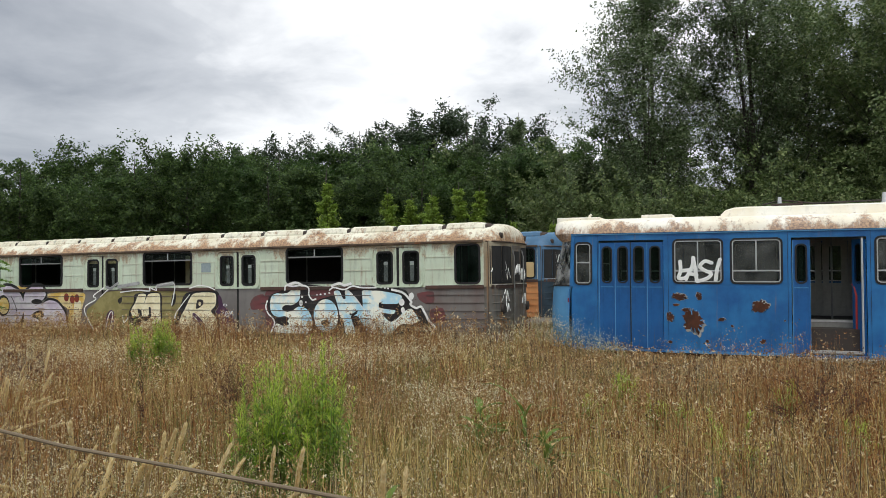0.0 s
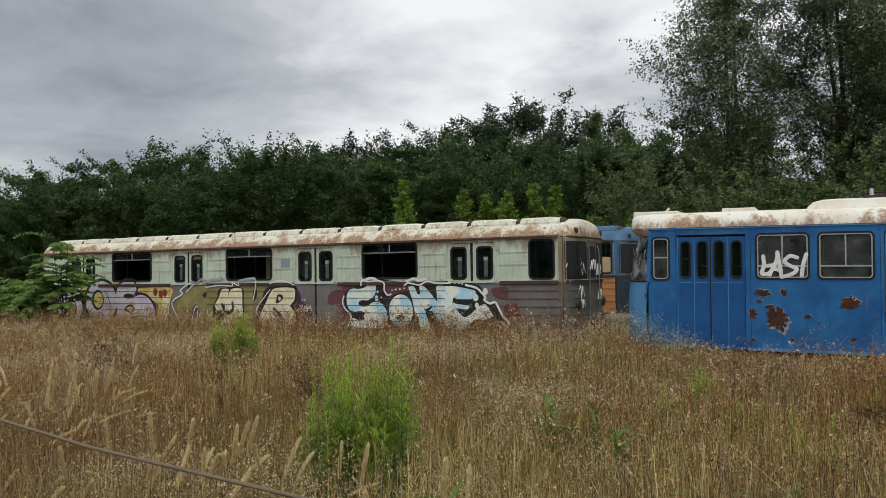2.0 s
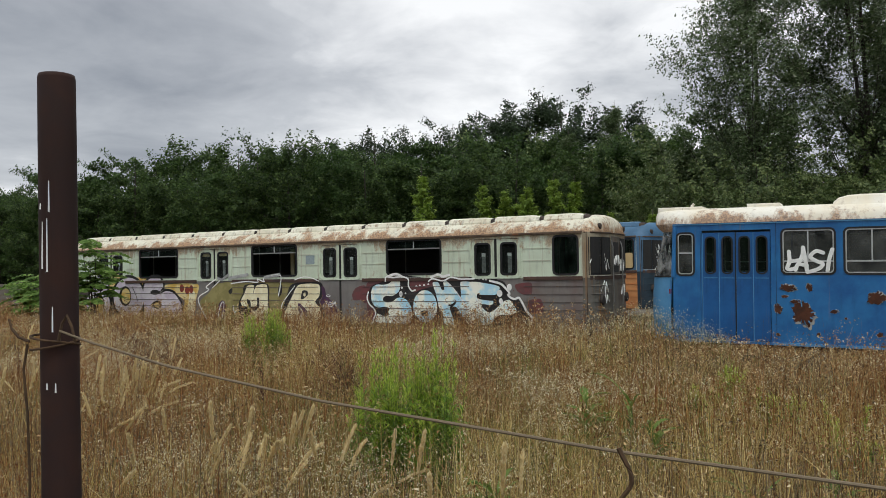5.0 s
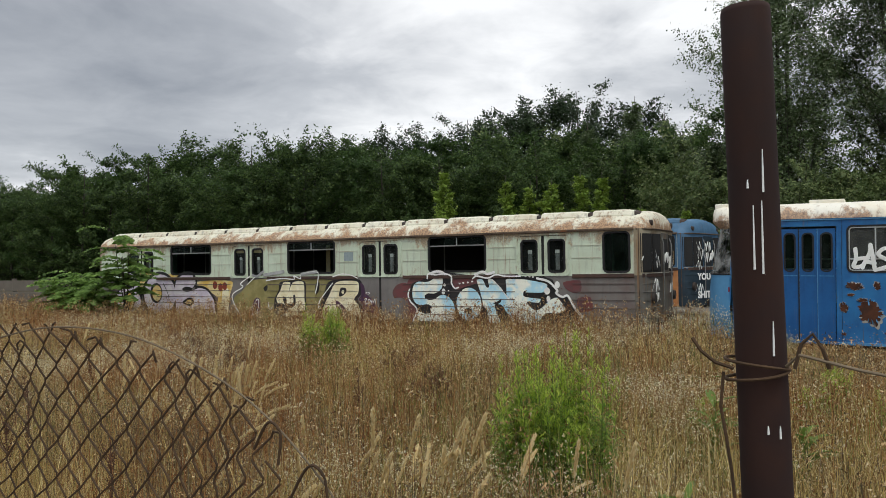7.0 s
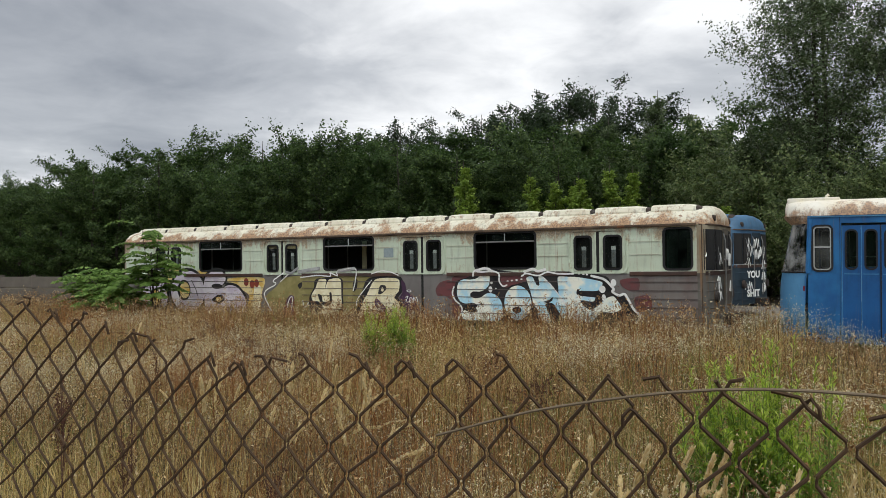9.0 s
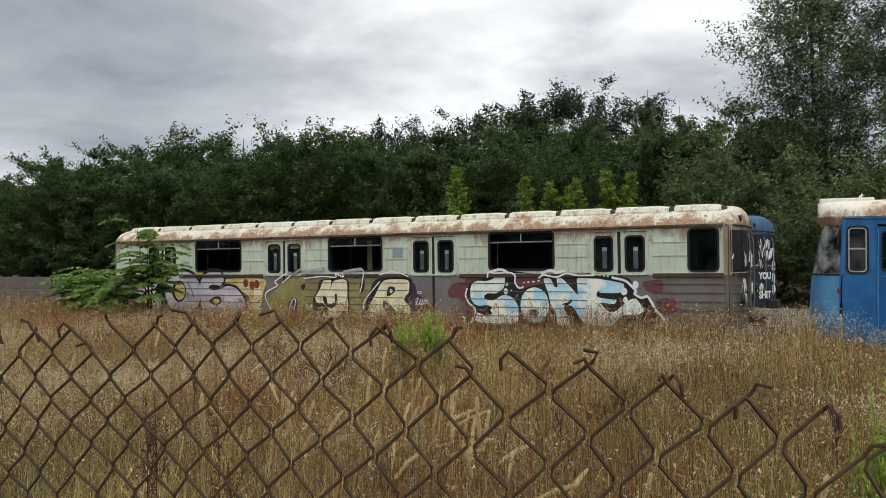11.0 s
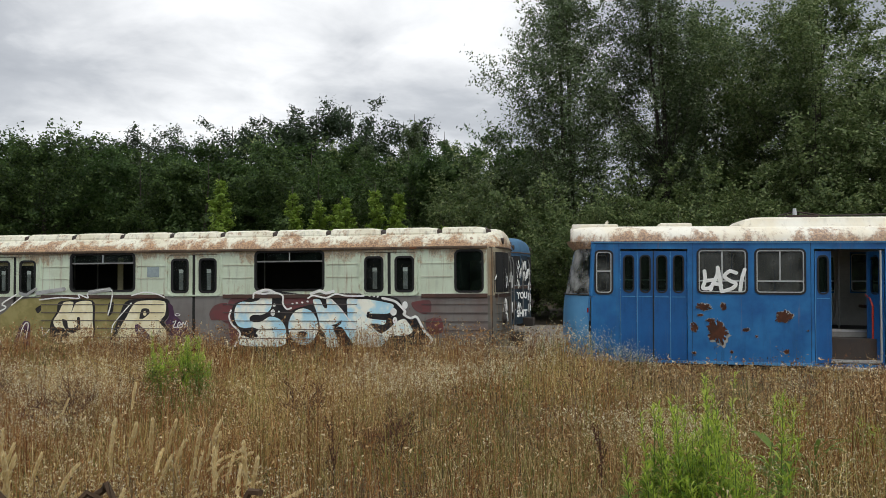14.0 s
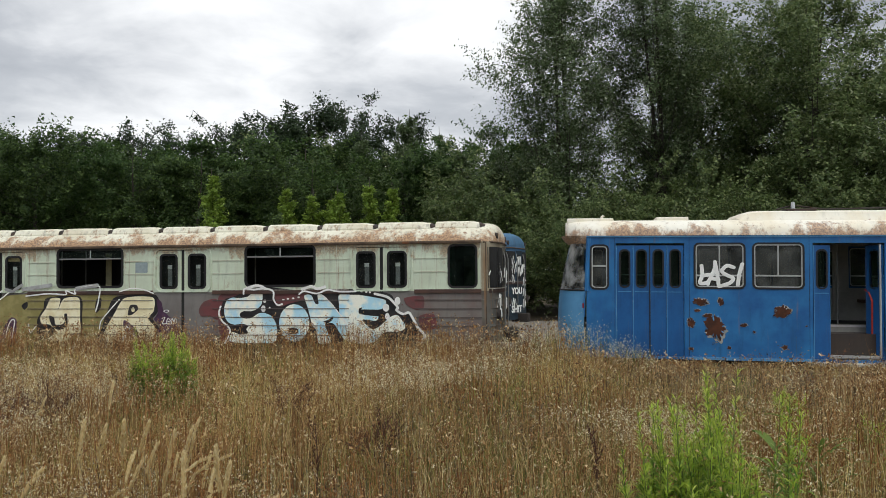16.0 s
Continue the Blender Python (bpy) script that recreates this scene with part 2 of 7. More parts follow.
M_ORANGE = painted("orange_paint", (0.60, 0.28, 0.11), (0.46, 0.19, 0.07), 0.1, 0.2, 0.55)
M_SAND = painted("sand_paint", (0.62, 0.47, 0.24), (0.5, 0.36, 0.18), 0.05, 0.2, 0.55)
# grey in the glass colour covers dirt and a painted reflection of sky
M_GLASS = glass("dirt_and_mirrored_sky_glass", (0.50, 0.54, 0.52), 0.70, 0.40, (0.105, 0.11, 0.105))
M_GLASSDARK = glass("dark_window_glass", (0.55, 0.66, 0.58), 0.88, 0.2, (0.02, 0.03, 0.025))
# whitish patches in the glass colour stand in for bright reflections
M_SCREEN = glass("painted_glint_windscreen_glass", (0.55, 0.58, 0.57), 0.80, 0.62, (0.48, 0.49, 0.48))
M_RUSTY = painted("rusted_steel", (0.10, 0.04, 0.022), (0.19, 0.075, 0.035), 0.4, 0.0, 0.9, 0.5, 9.0)
M_RED = plain("red_paint", (0.55, 0.05, 0.03), 0.4)
M_BARK = plain("tree_bark", (0.055, 0.047, 0.038), 0.9, 0, 0.4, 8)


# ---- mesh helpers ----
def link(name, me, mats, parent=None, label=""):
    for m in mats if isinstance(mats, (list, tuple)) else [mats]:
        me.materials.append(m)
    ob = new(name, me)
    if parent is not None:
        ob.parent = parent
    if label:
        ob["label"] = label
    return ob


def part(name, bm, mats, parent=None, label="", smooth=False):
    """Links a bmesh as one mesh object, under a thing or a part."""
    bmesh.ops.recalc_face_normals(bm, faces=bm.faces)
    me = bpy.data.meshes.new(name)
    bm.to_mesh(me)
    bm.free()
    if smooth:
        for p in me.polygons:
            p.use_smooth = True
    return link(name, me, mats, parent, label)


def thing(name, label, category, group="", at=(0, 0, 0), kind=""):
    ob = new(name)
    ob.location = at
    return tagged(ob, label, category, group, kind)


def box(bm, x0, x1, y0, y1, z0, z1, bevel=0.0, mat=0):
    vs = [bm.verts.new((x, y, z)) for x in (x0, x1) for y in (y0, y1) for z in (z0, z1)]
    fs = [bm.faces.new([vs[i] for i in q]) for q in ((0, 1, 3, 2), (4, 6, 7, 5), (0, 4, 5, 1), (2, 3, 7, 6), (0, 2, 6, 4), (1, 5, 7, 3))]
    for f in fs:
        f.material_index = mat
    if bevel:
        es = {e for f in fs for e in f.edges}
        r = bmesh.ops.bevel(bm, geom=list(es), offset=bevel, segments=2, affect="EDGES", profile=0.5)
        for f in r["faces"]:
            f.material_index = mat
    return bm


def boxes(*list_of, bevel=0.0):
    bm = bmesh.new()
    for b in list_of:
        box(bm, *b, bevel=bevel)
    return bm


def tube(bm, pts, radii, sides=8, cap=True):
    """A bent, tapered tube through points."""
    pts = [Vector(p) for p in pts]
    if not isinstance(radii, (list, tuple)):
        radii = [radii] * len(pts)
    rings = []
    for i, p in enumerate(pts):
        d = (pts[min(i + 1, len(pts) - 1)] - pts[max(i - 1, 0)]).normalized()
        u = d.orthogonal().normalized() if abs(d.z) > 0.9 else d.cross(Vector((0, 0, 1))).normalized()
        if abs(d.z) > 0.9:
            u = Vector((1, 0, 0)) - d * d.x
            u.normalize()
        v = d.cross(u)
        rings.append([bm.verts.new(p + (u * math.cos(a) + v * math.sin(a)) * radii[i]) for a in (2 * math.pi * k / sides for k in range(sides))])
    for a, b in zip(rings, rings[1:]):
        for k in range(sides):
            bm.faces.new((a[k], a[(k + 1) % sides], b[(k + 1) % sides], b[k]))
    if cap:
        bm.faces.new(rings[0][::-1])
        bm.faces.new(rings[-1])
    return bm


def rounded(x0, x1, z0, z1, r, n=5):
    """Points round a rectangle with rounded corners, in x and z."""
    out = []
    for cx, cz, a0 in ((x1 - r, z1 - r, 0), (x0 + r, z1 - r, 90), (x0 + r, z0 + r, 180), (x1 - r, z0 + r, 270)):
        for k in range(n + 1):
            a = radians(a0 + 90 * k / n)
            out.append((cx + r * math.cos(a), cz + r * math.sin(a)))
    return out


def ring(bm, x0, x1, z0, z1, r, w, ya, yb):
    """A rounded frame of width w that stands from ya to yb."""
    o = rounded(x0, x1, z0, z1, r)
    i = rounded(x0 + w, x1 - w, z0 + w, z1 - w, max(r - w, 0.012))
    layers = [[bm.verts.new((x, y, z)) for x, z in c] for c, y in ((o, ya), (i, ya), (i, yb), (o, yb))]
    n = len(o)
    for a, b in zip(layers, layers[1:] + layers[:1]):
        for k in range(n):
            bm.faces.new((a[k], a[(k + 1) % n], b[(k + 1) % n], b[k]))
    return bm


def plate(bm, x0, x1, z0, z1, r, ya, yb):
    """A rounded plate from ya to yb."""
    c = rounded(x0, x1, z0, z1, r)
    a, b = ([bm.verts.new((x, y, z)) for x, z in c] for y in (ya, yb))
    bm.faces.new(a)
    bm.faces.new(b[::-1])
    for k in range(len(c)):
        bm.faces.new((a[k], a[(k + 1) % len(c)], b[(k + 1) % len(c)], b[k]))
    return bm


def panel(bm, x0, x1, z0, z1, holes, y0, y1):
    """A wall slab with rectangular openings through it."""
    xs = sorted({x0, x1, *(v for h in holes for v in h[:2])})
    zs = sorted({z0, z1, *(v for h in holes for v in h[2:])})
    for i in range(len(xs) - 1):
        for k in range(len(zs) - 1):
            cx, cz = (xs[i] + xs[i + 1]) / 2, (zs[k] + zs[k + 1]) / 2
            if not any(h[0] < cx < h[1] and h[2] < cz < h[3] for h in holes):
                box(bm, xs[i], xs[i + 1], y0, y1, zs[k], zs[k + 1])
    bmesh.ops.remove_doubles(bm, verts=bm.verts, dist=1e-4)
    return bm


def smooth_line(pts, steps=8):
    """A smooth run through points in the plane."""
    p = [Vector((*q, 0)) for q in pts]
    p = [p[0] * 2 - p[1]] + p + [p[-1] * 2 - p[-2]]
    out = []
    for i in range(1, len(p) - 2):
        for k in range(steps):
            t = k / steps
            out.append(0.5 * ((2 * p[i]) + (p[i + 1] - p[i - 1]) * t + (2 * p[i - 1] - 5 * p[i] + 4 * p[i + 1] - p[i + 2]) * t * t + (3 * p[i] - p[i - 1] - 3 * p[i + 1] + p[i + 2]) * t ** 3))
    out.append(p[-2])
    return out


def stroke(bm, pts, r, y, h, steps=8, curved=True):
    """A flat, slightly raised band of paint along a line on the plane y, towards the viewer (-y)."""
    line = smooth_line(pts, steps) if curved else smooth_line([q for p in pts for q in (p,)], 1)
    length = [0.0]
    for a, b in zip(line, line[1:]):
        length.append(length[-1] + (b - a).length)
    total = length[-1]
    extra_a, extra_b = (line[0] - line[1]).normalized(), (line[-1] - line[-2]).normalized()
    runs = [(line[0] + extra_a * r * c, math.sqrt(max(1 - c * c, 0.0))) for c in (0.98, 0.85, 0.6, 0.3)]
    runs += [(p, 1.0) for p in line]
    runs += [(line[-1] + extra_b * r * c, math.sqrt(max(1 - c * c, 0.0))) for c in (0.3, 0.6, 0.85, 0.98)]
    rows = []
    for i, (p, s) in enumerate(runs):
        a, b = runs[max(i - 1, 0)][0], runs[min(i + 1, len(runs) - 1)][0]
        d = (b - a).normalized()
        nrm = Vector((-d.y, d.x, 0))
        rows.append([bm.verts.new(((p + nrm * r * s * o).x, y - h * k, (p + nrm * r * s * o).y)) for o, k in ((-1, 0), (-0.9, 1), (0, 1.15), (0.9, 1), (1, 0))])
    for a, b in zip(rows, rows[1:]):
        for k in range(4):
            bm.faces.new((a[k], a[k + 1], b[k + 1], b[k]))
    return bm


def fast(name, verts, faces, mats, parent=None, label="", smooth=False):
    """A large mesh from arrays of vertices and of faces with equal corner counts."""
    verts, faces = np.asarray(verts, np.float32), np.asarray(faces, np.int32)
    me = bpy.data.meshes.new(name)
    me.vertices.add(len(verts))
    me.vertices.foreach_set("co", verts.ravel())
    me.loops.add(faces.size)
    me.loops.foreach_set("vertex_index", faces.ravel())
    me.polygons.add(len(faces))
    me.polygons.foreach_set("loop_start", np.arange(0, faces.size, faces.shape[1], dtype=np.int32))
    me.update(calc_edges=True)
    if smooth:
        me.polygons.foreach_set("use_smooth", np.ones(len(faces), bool))
    return link(name, me, mats, parent, label)


# ---- ground ----
def ground_z(x, y):
    """The field lies level and rises a little towards the tracks."""
    k = min(max((y + 6.0) / 7.0, 0.0), 1.0)
    return 0.16 * k * k * (3 - 2 * k)


def grass_z(x, y):
    k = np.clip((y + 6.0) / 7.0, 0, 1)
    return 0.16 * k * k * (3 - 2 * k)


def ground_material():
    a = Mat("dry_field_soil", 0.95)
    big, mid, fine = a.noise(0.35, 5), a.noise(3.0, 6), a.noise(40, 4)
    col = a.mix(a.band(big, 0.4, 0.62), (0.060, 0.042, 0.026), (0.08, 0.068, 0.036))
    col = a.mix(a.times(a.band(mid, 0.5, 0.7), 0.6), col, (0.055, 0.042, 0.028))
    a.colour(a.mix(a.times(fine, 0.4), col, (0.17, 0.13, 0.085))).bump(fine, 0.6, 0.03)
    return a.m


def build_ground():
    near = list(np.arange(-30, 30.1, 1.5))
    xs = [-900, -400, -200, -110, -60] + near + [60, 110, 200, 400, 900]
    ys = [-900, -400, -200, -90, -45] + near + [45, 70, 110, 200, 400, 900]
    V = [(x, y, ground_z(x, y)) for y in ys for x in xs]
    n = len(xs)
    F = [(j * n + i, j * n + i + 1, (j + 1) * n + i + 1, (j + 1) * n + i) for j in range(len(ys) - 1) for i in range(n - 1)]
    g = fast("ground", V, F, ground_material(), smooth=True)
    tagged(g, "brown dry soil of an overgrown field", "ground", kind="structure")


build_ground()


def yard_material():
    a = Mat("grey_gravel", 0.95)
    mid, fine = a.noise(2.0, 6), a.noise(60, 5)
    a.colour(a.mix(a.times(fine, 0.5), a.mix(mid, (0.20, 0.175, 0.15), (0.30, 0.27, 0.235)), (0.12, 0.10, 0.085))).bump(fine, 0.6, 0.02)
    return a.m


def build_yard():
    """Bare gravel round the tracks behind the cars."""
    bm = bmesh.new()
    xs, ys = np.linspace(-1.5, 9.5, 23), np.linspace(1.6, 12, 15)
    g = [[bm.verts.new((x, y + 0.25 * noise.noise((x, y, 3)), ground_z(x, y) + 0.012 + 0.02 * noise.noise((x * 2, y * 2, 0)))) for x in xs] for y in ys]
    for a, b in zip(g, g[1:]):
        for i in range(len(xs) - 1):
            bm.faces.new((a[i], a[i + 1], b[i + 1], b[i]))
    tagged(part("pavement", bm, yard_material(), smooth=True), "bare grey gravel between the parked cars", "gravel", kind="structure")


build_yard()

# ---- underground railway cars ----
LEN0, LEN1 = -16.75, 0.62          # straight part of the side
SKIRT, BELT, EAVE = 0.46, 1.52, 2.53
HALF = 1.35
DOORS = (-1.475, -5.93, -10.40, -14.87)
WINDOWS = ((-4.50, -2.90), (-8.98, -7.34), (-13.56, -11.86))
CAB = ((-0.075, 0.545), (-17.06, -16.48))
ROOF = ((0.0, 0.0), (0.03, 0.07), (0.09, 0.15), (0.2, 0.25), (0.36, 0.32), (0.6, 0.38), (0.95, 0.425), (1.35, 0.44))


def roof_profile(half, drop):
    """Across the car from one eave to the other, as (y from the middle, z)."""
    k = half / HALF
    left = [(-half + y * k, EAVE + z * (1 - drop) - 0.02 * drop) for y, z in ROOF]
    return left + [(-y, z) for y, z in left[-2::-1]]


def loft(bm, rows, close=False):
    vs = [[bm.verts.new(p) for p in r] for r in rows]
    for a, b in zip(vs, vs[1:]):
        for i in range(len(a) - 1):
            bm.faces.new((a[i], a[i + 1], b[i + 1], b[i]))
    return vs


def end_plan():
    """How the nose runs: (along, half width, how far the roof comes down)."""
    return [(0.0, 1.35, 0.0), (0.08, 1.335, 0.01), (0.15, 1.29, 0.05), (0.215, 1.21, 0.13), (0.265, 1.08, 0.26), (0.30, 0.9, 0.42), (0.325, 0.62, 0.60), (0.335, 0.3, 0.68)]


def side_holes(windows=True):
    holes = [(d - 0.63, d + 0.63, SKIRT + 0.04, 2.44) for d in DOORS]
    holes += [(a + 0.035, b - 0.035, 1.655, 2.475) for a, b in WINDOWS] if windows else []
    holes += [(a + 0.035, b - 0.035, 1.61, 2.445) for a, b in CAB if a > LEN0 and b < LEN1]
    return holes


def door_leaf(x0, x1, y, side, upper, lower, parent, glaze, ochre=False):
    """One sliding leaf: upper panel with a window, lower panel, rubber frame, pane."""
    bm = bmesh.new()
    w0, w1 = x0 + 0.085, x1 - 0.085
    panel(bm, x0, x1, BELT, 2.43, [(w0 + 0.03, w1 - 0.03, 1.62, 2.33)], y, y + side * 0.035)
    leaf = part("door", bm, upper, parent, "sliding door leaf with a tall rounded window")
    bm = boxes((x0, x1, min(y, y + side * 0.035), max(y, y + side * 0.035), SKIRT + 0.05, BELT - 0.004))
    part("lower_panel", bm, lower, leaf)
    part("window_rubber", ring(bmesh.new(), w0, w1, 1.59, 2.36, 0.10, 0.045, y - side * 0.012, y + side * 0.03), M_RUBBER, leaf)
    if glaze:
        part("pane", plate(bmesh.new(), w0 + 0.02, w1 - 0.02, 1.61, 2.34, 0.08, y + side * 0.012, y + side * 0.017), M_CLEAR, leaf).visible_shadow = False
        # strip and square added in place of sky showing through the far door
        c, yy = (x0 + x1) / 2 + 0.012, sorted((y + side * 0.034, y + side * 0.042))
        part("inner_plate", boxes((c - 0.048, c + 0.048, *yy, 1.66, 2.09)), M_DAYSTRIP, leaf, "grey strip standing in for daylight through the far door")
        yy = sorted((y + side * 0.028, y + side * 0.0335))
        if ochre:
            part("ochre_panel", boxes((x0 + 0.1, x1 - 0.1, *yy, 2.235, 2.34)), M_SAND, leaf, "ochre panel behind the top of the glass")
        part("sticker", boxes((c - 0.05, c + 0.05, *yy, 2.035, 2.115)), M_DAYSQUARE, leaf, "white square standing in for sky through the far door")
    part("door_frame", ring(bmesh.new(), x0 + 0.015, x1 - 0.015, 1.53, 2.425, 0.11, 0.022, y - side * 0.009, y + side * 0.005), upper, leaf)


def metro_side(car, y, side, mats, glaze=True, detail=True):
    """A side wall at y whose inside lies in the direction of side."""
    upper, lower, rib_up, rib_low, door_low = mats
    yi = y + side * 0.05
    lo, hi = min(y, yi), max(y, yi)
    holes = side_holes(detail)
    up = [h for h in holes]
    bm = bmesh.new()
    panel(bm, LEN0, LEN1, BELT, EAVE, [(a, b, max(c, BELT), d) for a, b, c, d in up], lo, hi)
    wall = part("side_wall", bm, upper, car)
    bm = bmesh.new()
    panel(bm, LEN0, LEN1, SKIRT, BELT - 0.003, [(a, b, c, BELT - 0.003) for a, b, c, d in holes if c < BELT], lo, hi)
    part("lower_wall", bm, lower, car, "grey and maroon lower side with horizontal beads")
    # horizontal beads, belt rail, gutter and vertical seams, broken at the doors
    stops = sorted([LEN0] + [v for d in DOORS for v in (d - 0.70, d + 0.70)] + [LEN1])
    runs = [(stops[i], stops[i + 1]) for i in range(0, len(stops), 2)]
    open_up = [(a - 0.04, b + 0.04) for a, b in WINDOWS] + [(a - 0.04, b + 0.04) for a, b in CAB]
    ya, yb = sorted((y - side * 0.011, y + side * 0.004))
    for z in (1.92, 2.20):
        for a, b in runs:
            cuts = sorted([a, b] + [v for o in open_up if a < (o[0] + o[1]) / 2 < b for v in o])
            for i in range(0, len(cuts) - 1, 2):
                if cuts[i + 1] - cuts[i] > 0.08:
                    part("bead", boxes((cuts[i] + 0.005, cuts[i + 1] - 0.005, ya, yb, z - 0.007, z + 0.008)), rib_up, wall)
    ya, yb = sorted((y - side * 0.0145, y + side * 0.004))
    for z in (0.60, 0.80, 0.98, 1.16, 1.34):
        for a, b in runs:
            part("bead", boxes((a, b, ya, yb, z - 0.007, z + 0.007)), rib_low, wall)
    ya, yb = sorted((y - side * 0.03, y + side * 0.004))
    for a, b in runs:
        part("belt_rail", boxes((a, b, ya, yb, BELT - 0.045, BELT + 0.035), bevel=0.008), M_BELT, wall, "dark brown belt rail below the windows")
        part("rail_edge", boxes((a, b, ya - 0.002 * side, yb, BELT + 0.0355, BELT + 0.043)), M_EDGE, wall, "patchy pale upper edge of the belt rail")
    ya, yb = sorted((y - side * 0.055, y + side * 0.02))
    part("gutter", boxes((LEN0, LEN1, ya, yb, EAVE - 0.03, EAVE + 0.022), bevel=0.006), M_GUTTER, wall, "rusty rain gutter along the eave")
    ya, yb = sorted((y - side * 0.004, y + side * 0.004))
    if detail:
        for x in (-0.62, -2.45, -2.72, -4.72, -7.2, -9.2, -9.5, -11.6, -13.8, -14.0, 0.6):
            part("panel_seam", boxes((x, x + 0.012, ya, yb, BELT + 0.04, EAVE - 0.015)), M_RIB, wall)
    for d in DOORS:
        yd = y + side * 0.006
        door_leaf(d - 0.63, d - 0.035, yd, side, upper, door_low, car, glaze, d == DOORS[2])
        door_leaf(d + 0.035, d + 0.63, yd, side, upper, door_low, car, glaze, d == DOORS[2])
        a, b = sorted((yd + side * 0.01, yd + side * 0.05))
        part("door_gap", boxes((d - 0.05, d + 0.05, a, b, SKIRT, 2.44)), M_SEAM, car)
        a, b = sorted((y - side * 0.018, y + side * 0.01))
        part("door_hood", ring(bmesh.new(), d - 0.67, d + 0.67, 1.52, 2.485, 0.16, 0.035, a, b), upper, car)
    for i, (a, b) in enumerate(WINDOWS):
        win = part("window", ring(bmesh.new(), a, b, 1.62, 2.51, 0.12, 0.05, y - side * 0.012, y + side * 0.04), M_RUBBER, car, "large dark window with a black rubber frame and no glass")
        ya, yb = sorted((y + side * 0.012, y + side * 0.03))
        part("transom", boxes((a + 0.05, b - 0.05, ya, yb, 2.255, 2.285)), M_STEEL, win)
        part("mullion", boxes(((a + b) / 2 - 0.012, (a + b) / 2 + 0.012, ya, yb, 2.287, 2.46)), M_ALU, win)
        part("pane", boxes((a + 0.05, b - 0.05, min(ya, yb) + 0.007, min(ya, yb) + 0.011, 2.287, 2.46)), M_GLASSDARK, win).visible_shadow = False
    for a, b in CAB:
        if a > LEN0 and b < LEN1 + 0.2:
            w = part("cab_window", ring(bmesh.new(), a, b, 1.575, 2.48, 0.12, 0.045, y - side * 0.012, y + side * 0.04), M_RUBBER, car)
            if glaze:
                part("pane", plate(bmesh.new(), a + 0.03, b - 0.03, 1.6, 2.46, 0.1, y + side * 0.014, y + side * 0.019), M_GLASSDARK, w).visible_shadow = False


def metro_roof(car, mid, mats):
    rows = [[(x, mid + y, z) for y, z in roof_profile(HALF, 0)] for x in np.linspace(LEN0, LEN1, 30)]
    bm = bmesh.new()
    loft(bm, rows)
    roof = part("roof", bm, mats, car, "cream roof with flaking paint and rust", smooth=True)
    # a row of raised ventilation ducts on each shoulder, mouths closed by dark blocks
    for side in (-1, 1):
        x = LEN0 + 0.25
        k = 0
        while x < LEN1 - 0.15:
            x1 = min(x + 1.17, LEN1 - 0.02)
            bm = bmesh.new()
            pr = ((1.06, 0.20), (1.045, 0.33), (0.99, 0.415), (0.84, 0.455), (0.60, 0.46), (0.52, 0.38))
            rr = []
            for t in np.linspace(0, 1, 6):
                s = 1.0 if t < 0.85 else 0.94
                rr.append([(x + (x1 - x - 0.05) * t, mid + side * yy, EAVE + zz * s + 0.01 * noise.noise((x + t * 2, side, 1))) for yy, zz in pr])
            vs = loft(bm, rr)
            bm.faces.new(vs[0])
            duct = part("roof_duct", bm, mats, roof)
            # solid dark block painted in place of the shade inside the hood
            bm = bmesh.new()
            cut = [[(x1 - 0.075 + 0.13 * (1 - zz / 0.46), mid + side * yy * 0.985, EAVE + zz * 0.955) for yy, zz in pr]]
            cut += [[(px + 0.115, mid + (py - mid) * 0.97, pz - 0.05) for px, py, pz in cut[0]]]
            vs = loft(bm, cut)
            bm.faces.new(vs[0])
            bm.faces.new(vs[1])
            part("duct_mouth", bm, M_IRONSHADE, roof, "dark block standing in for the shaded mouth of a roof duct")
            x = x1 + 0.07
            k += 1


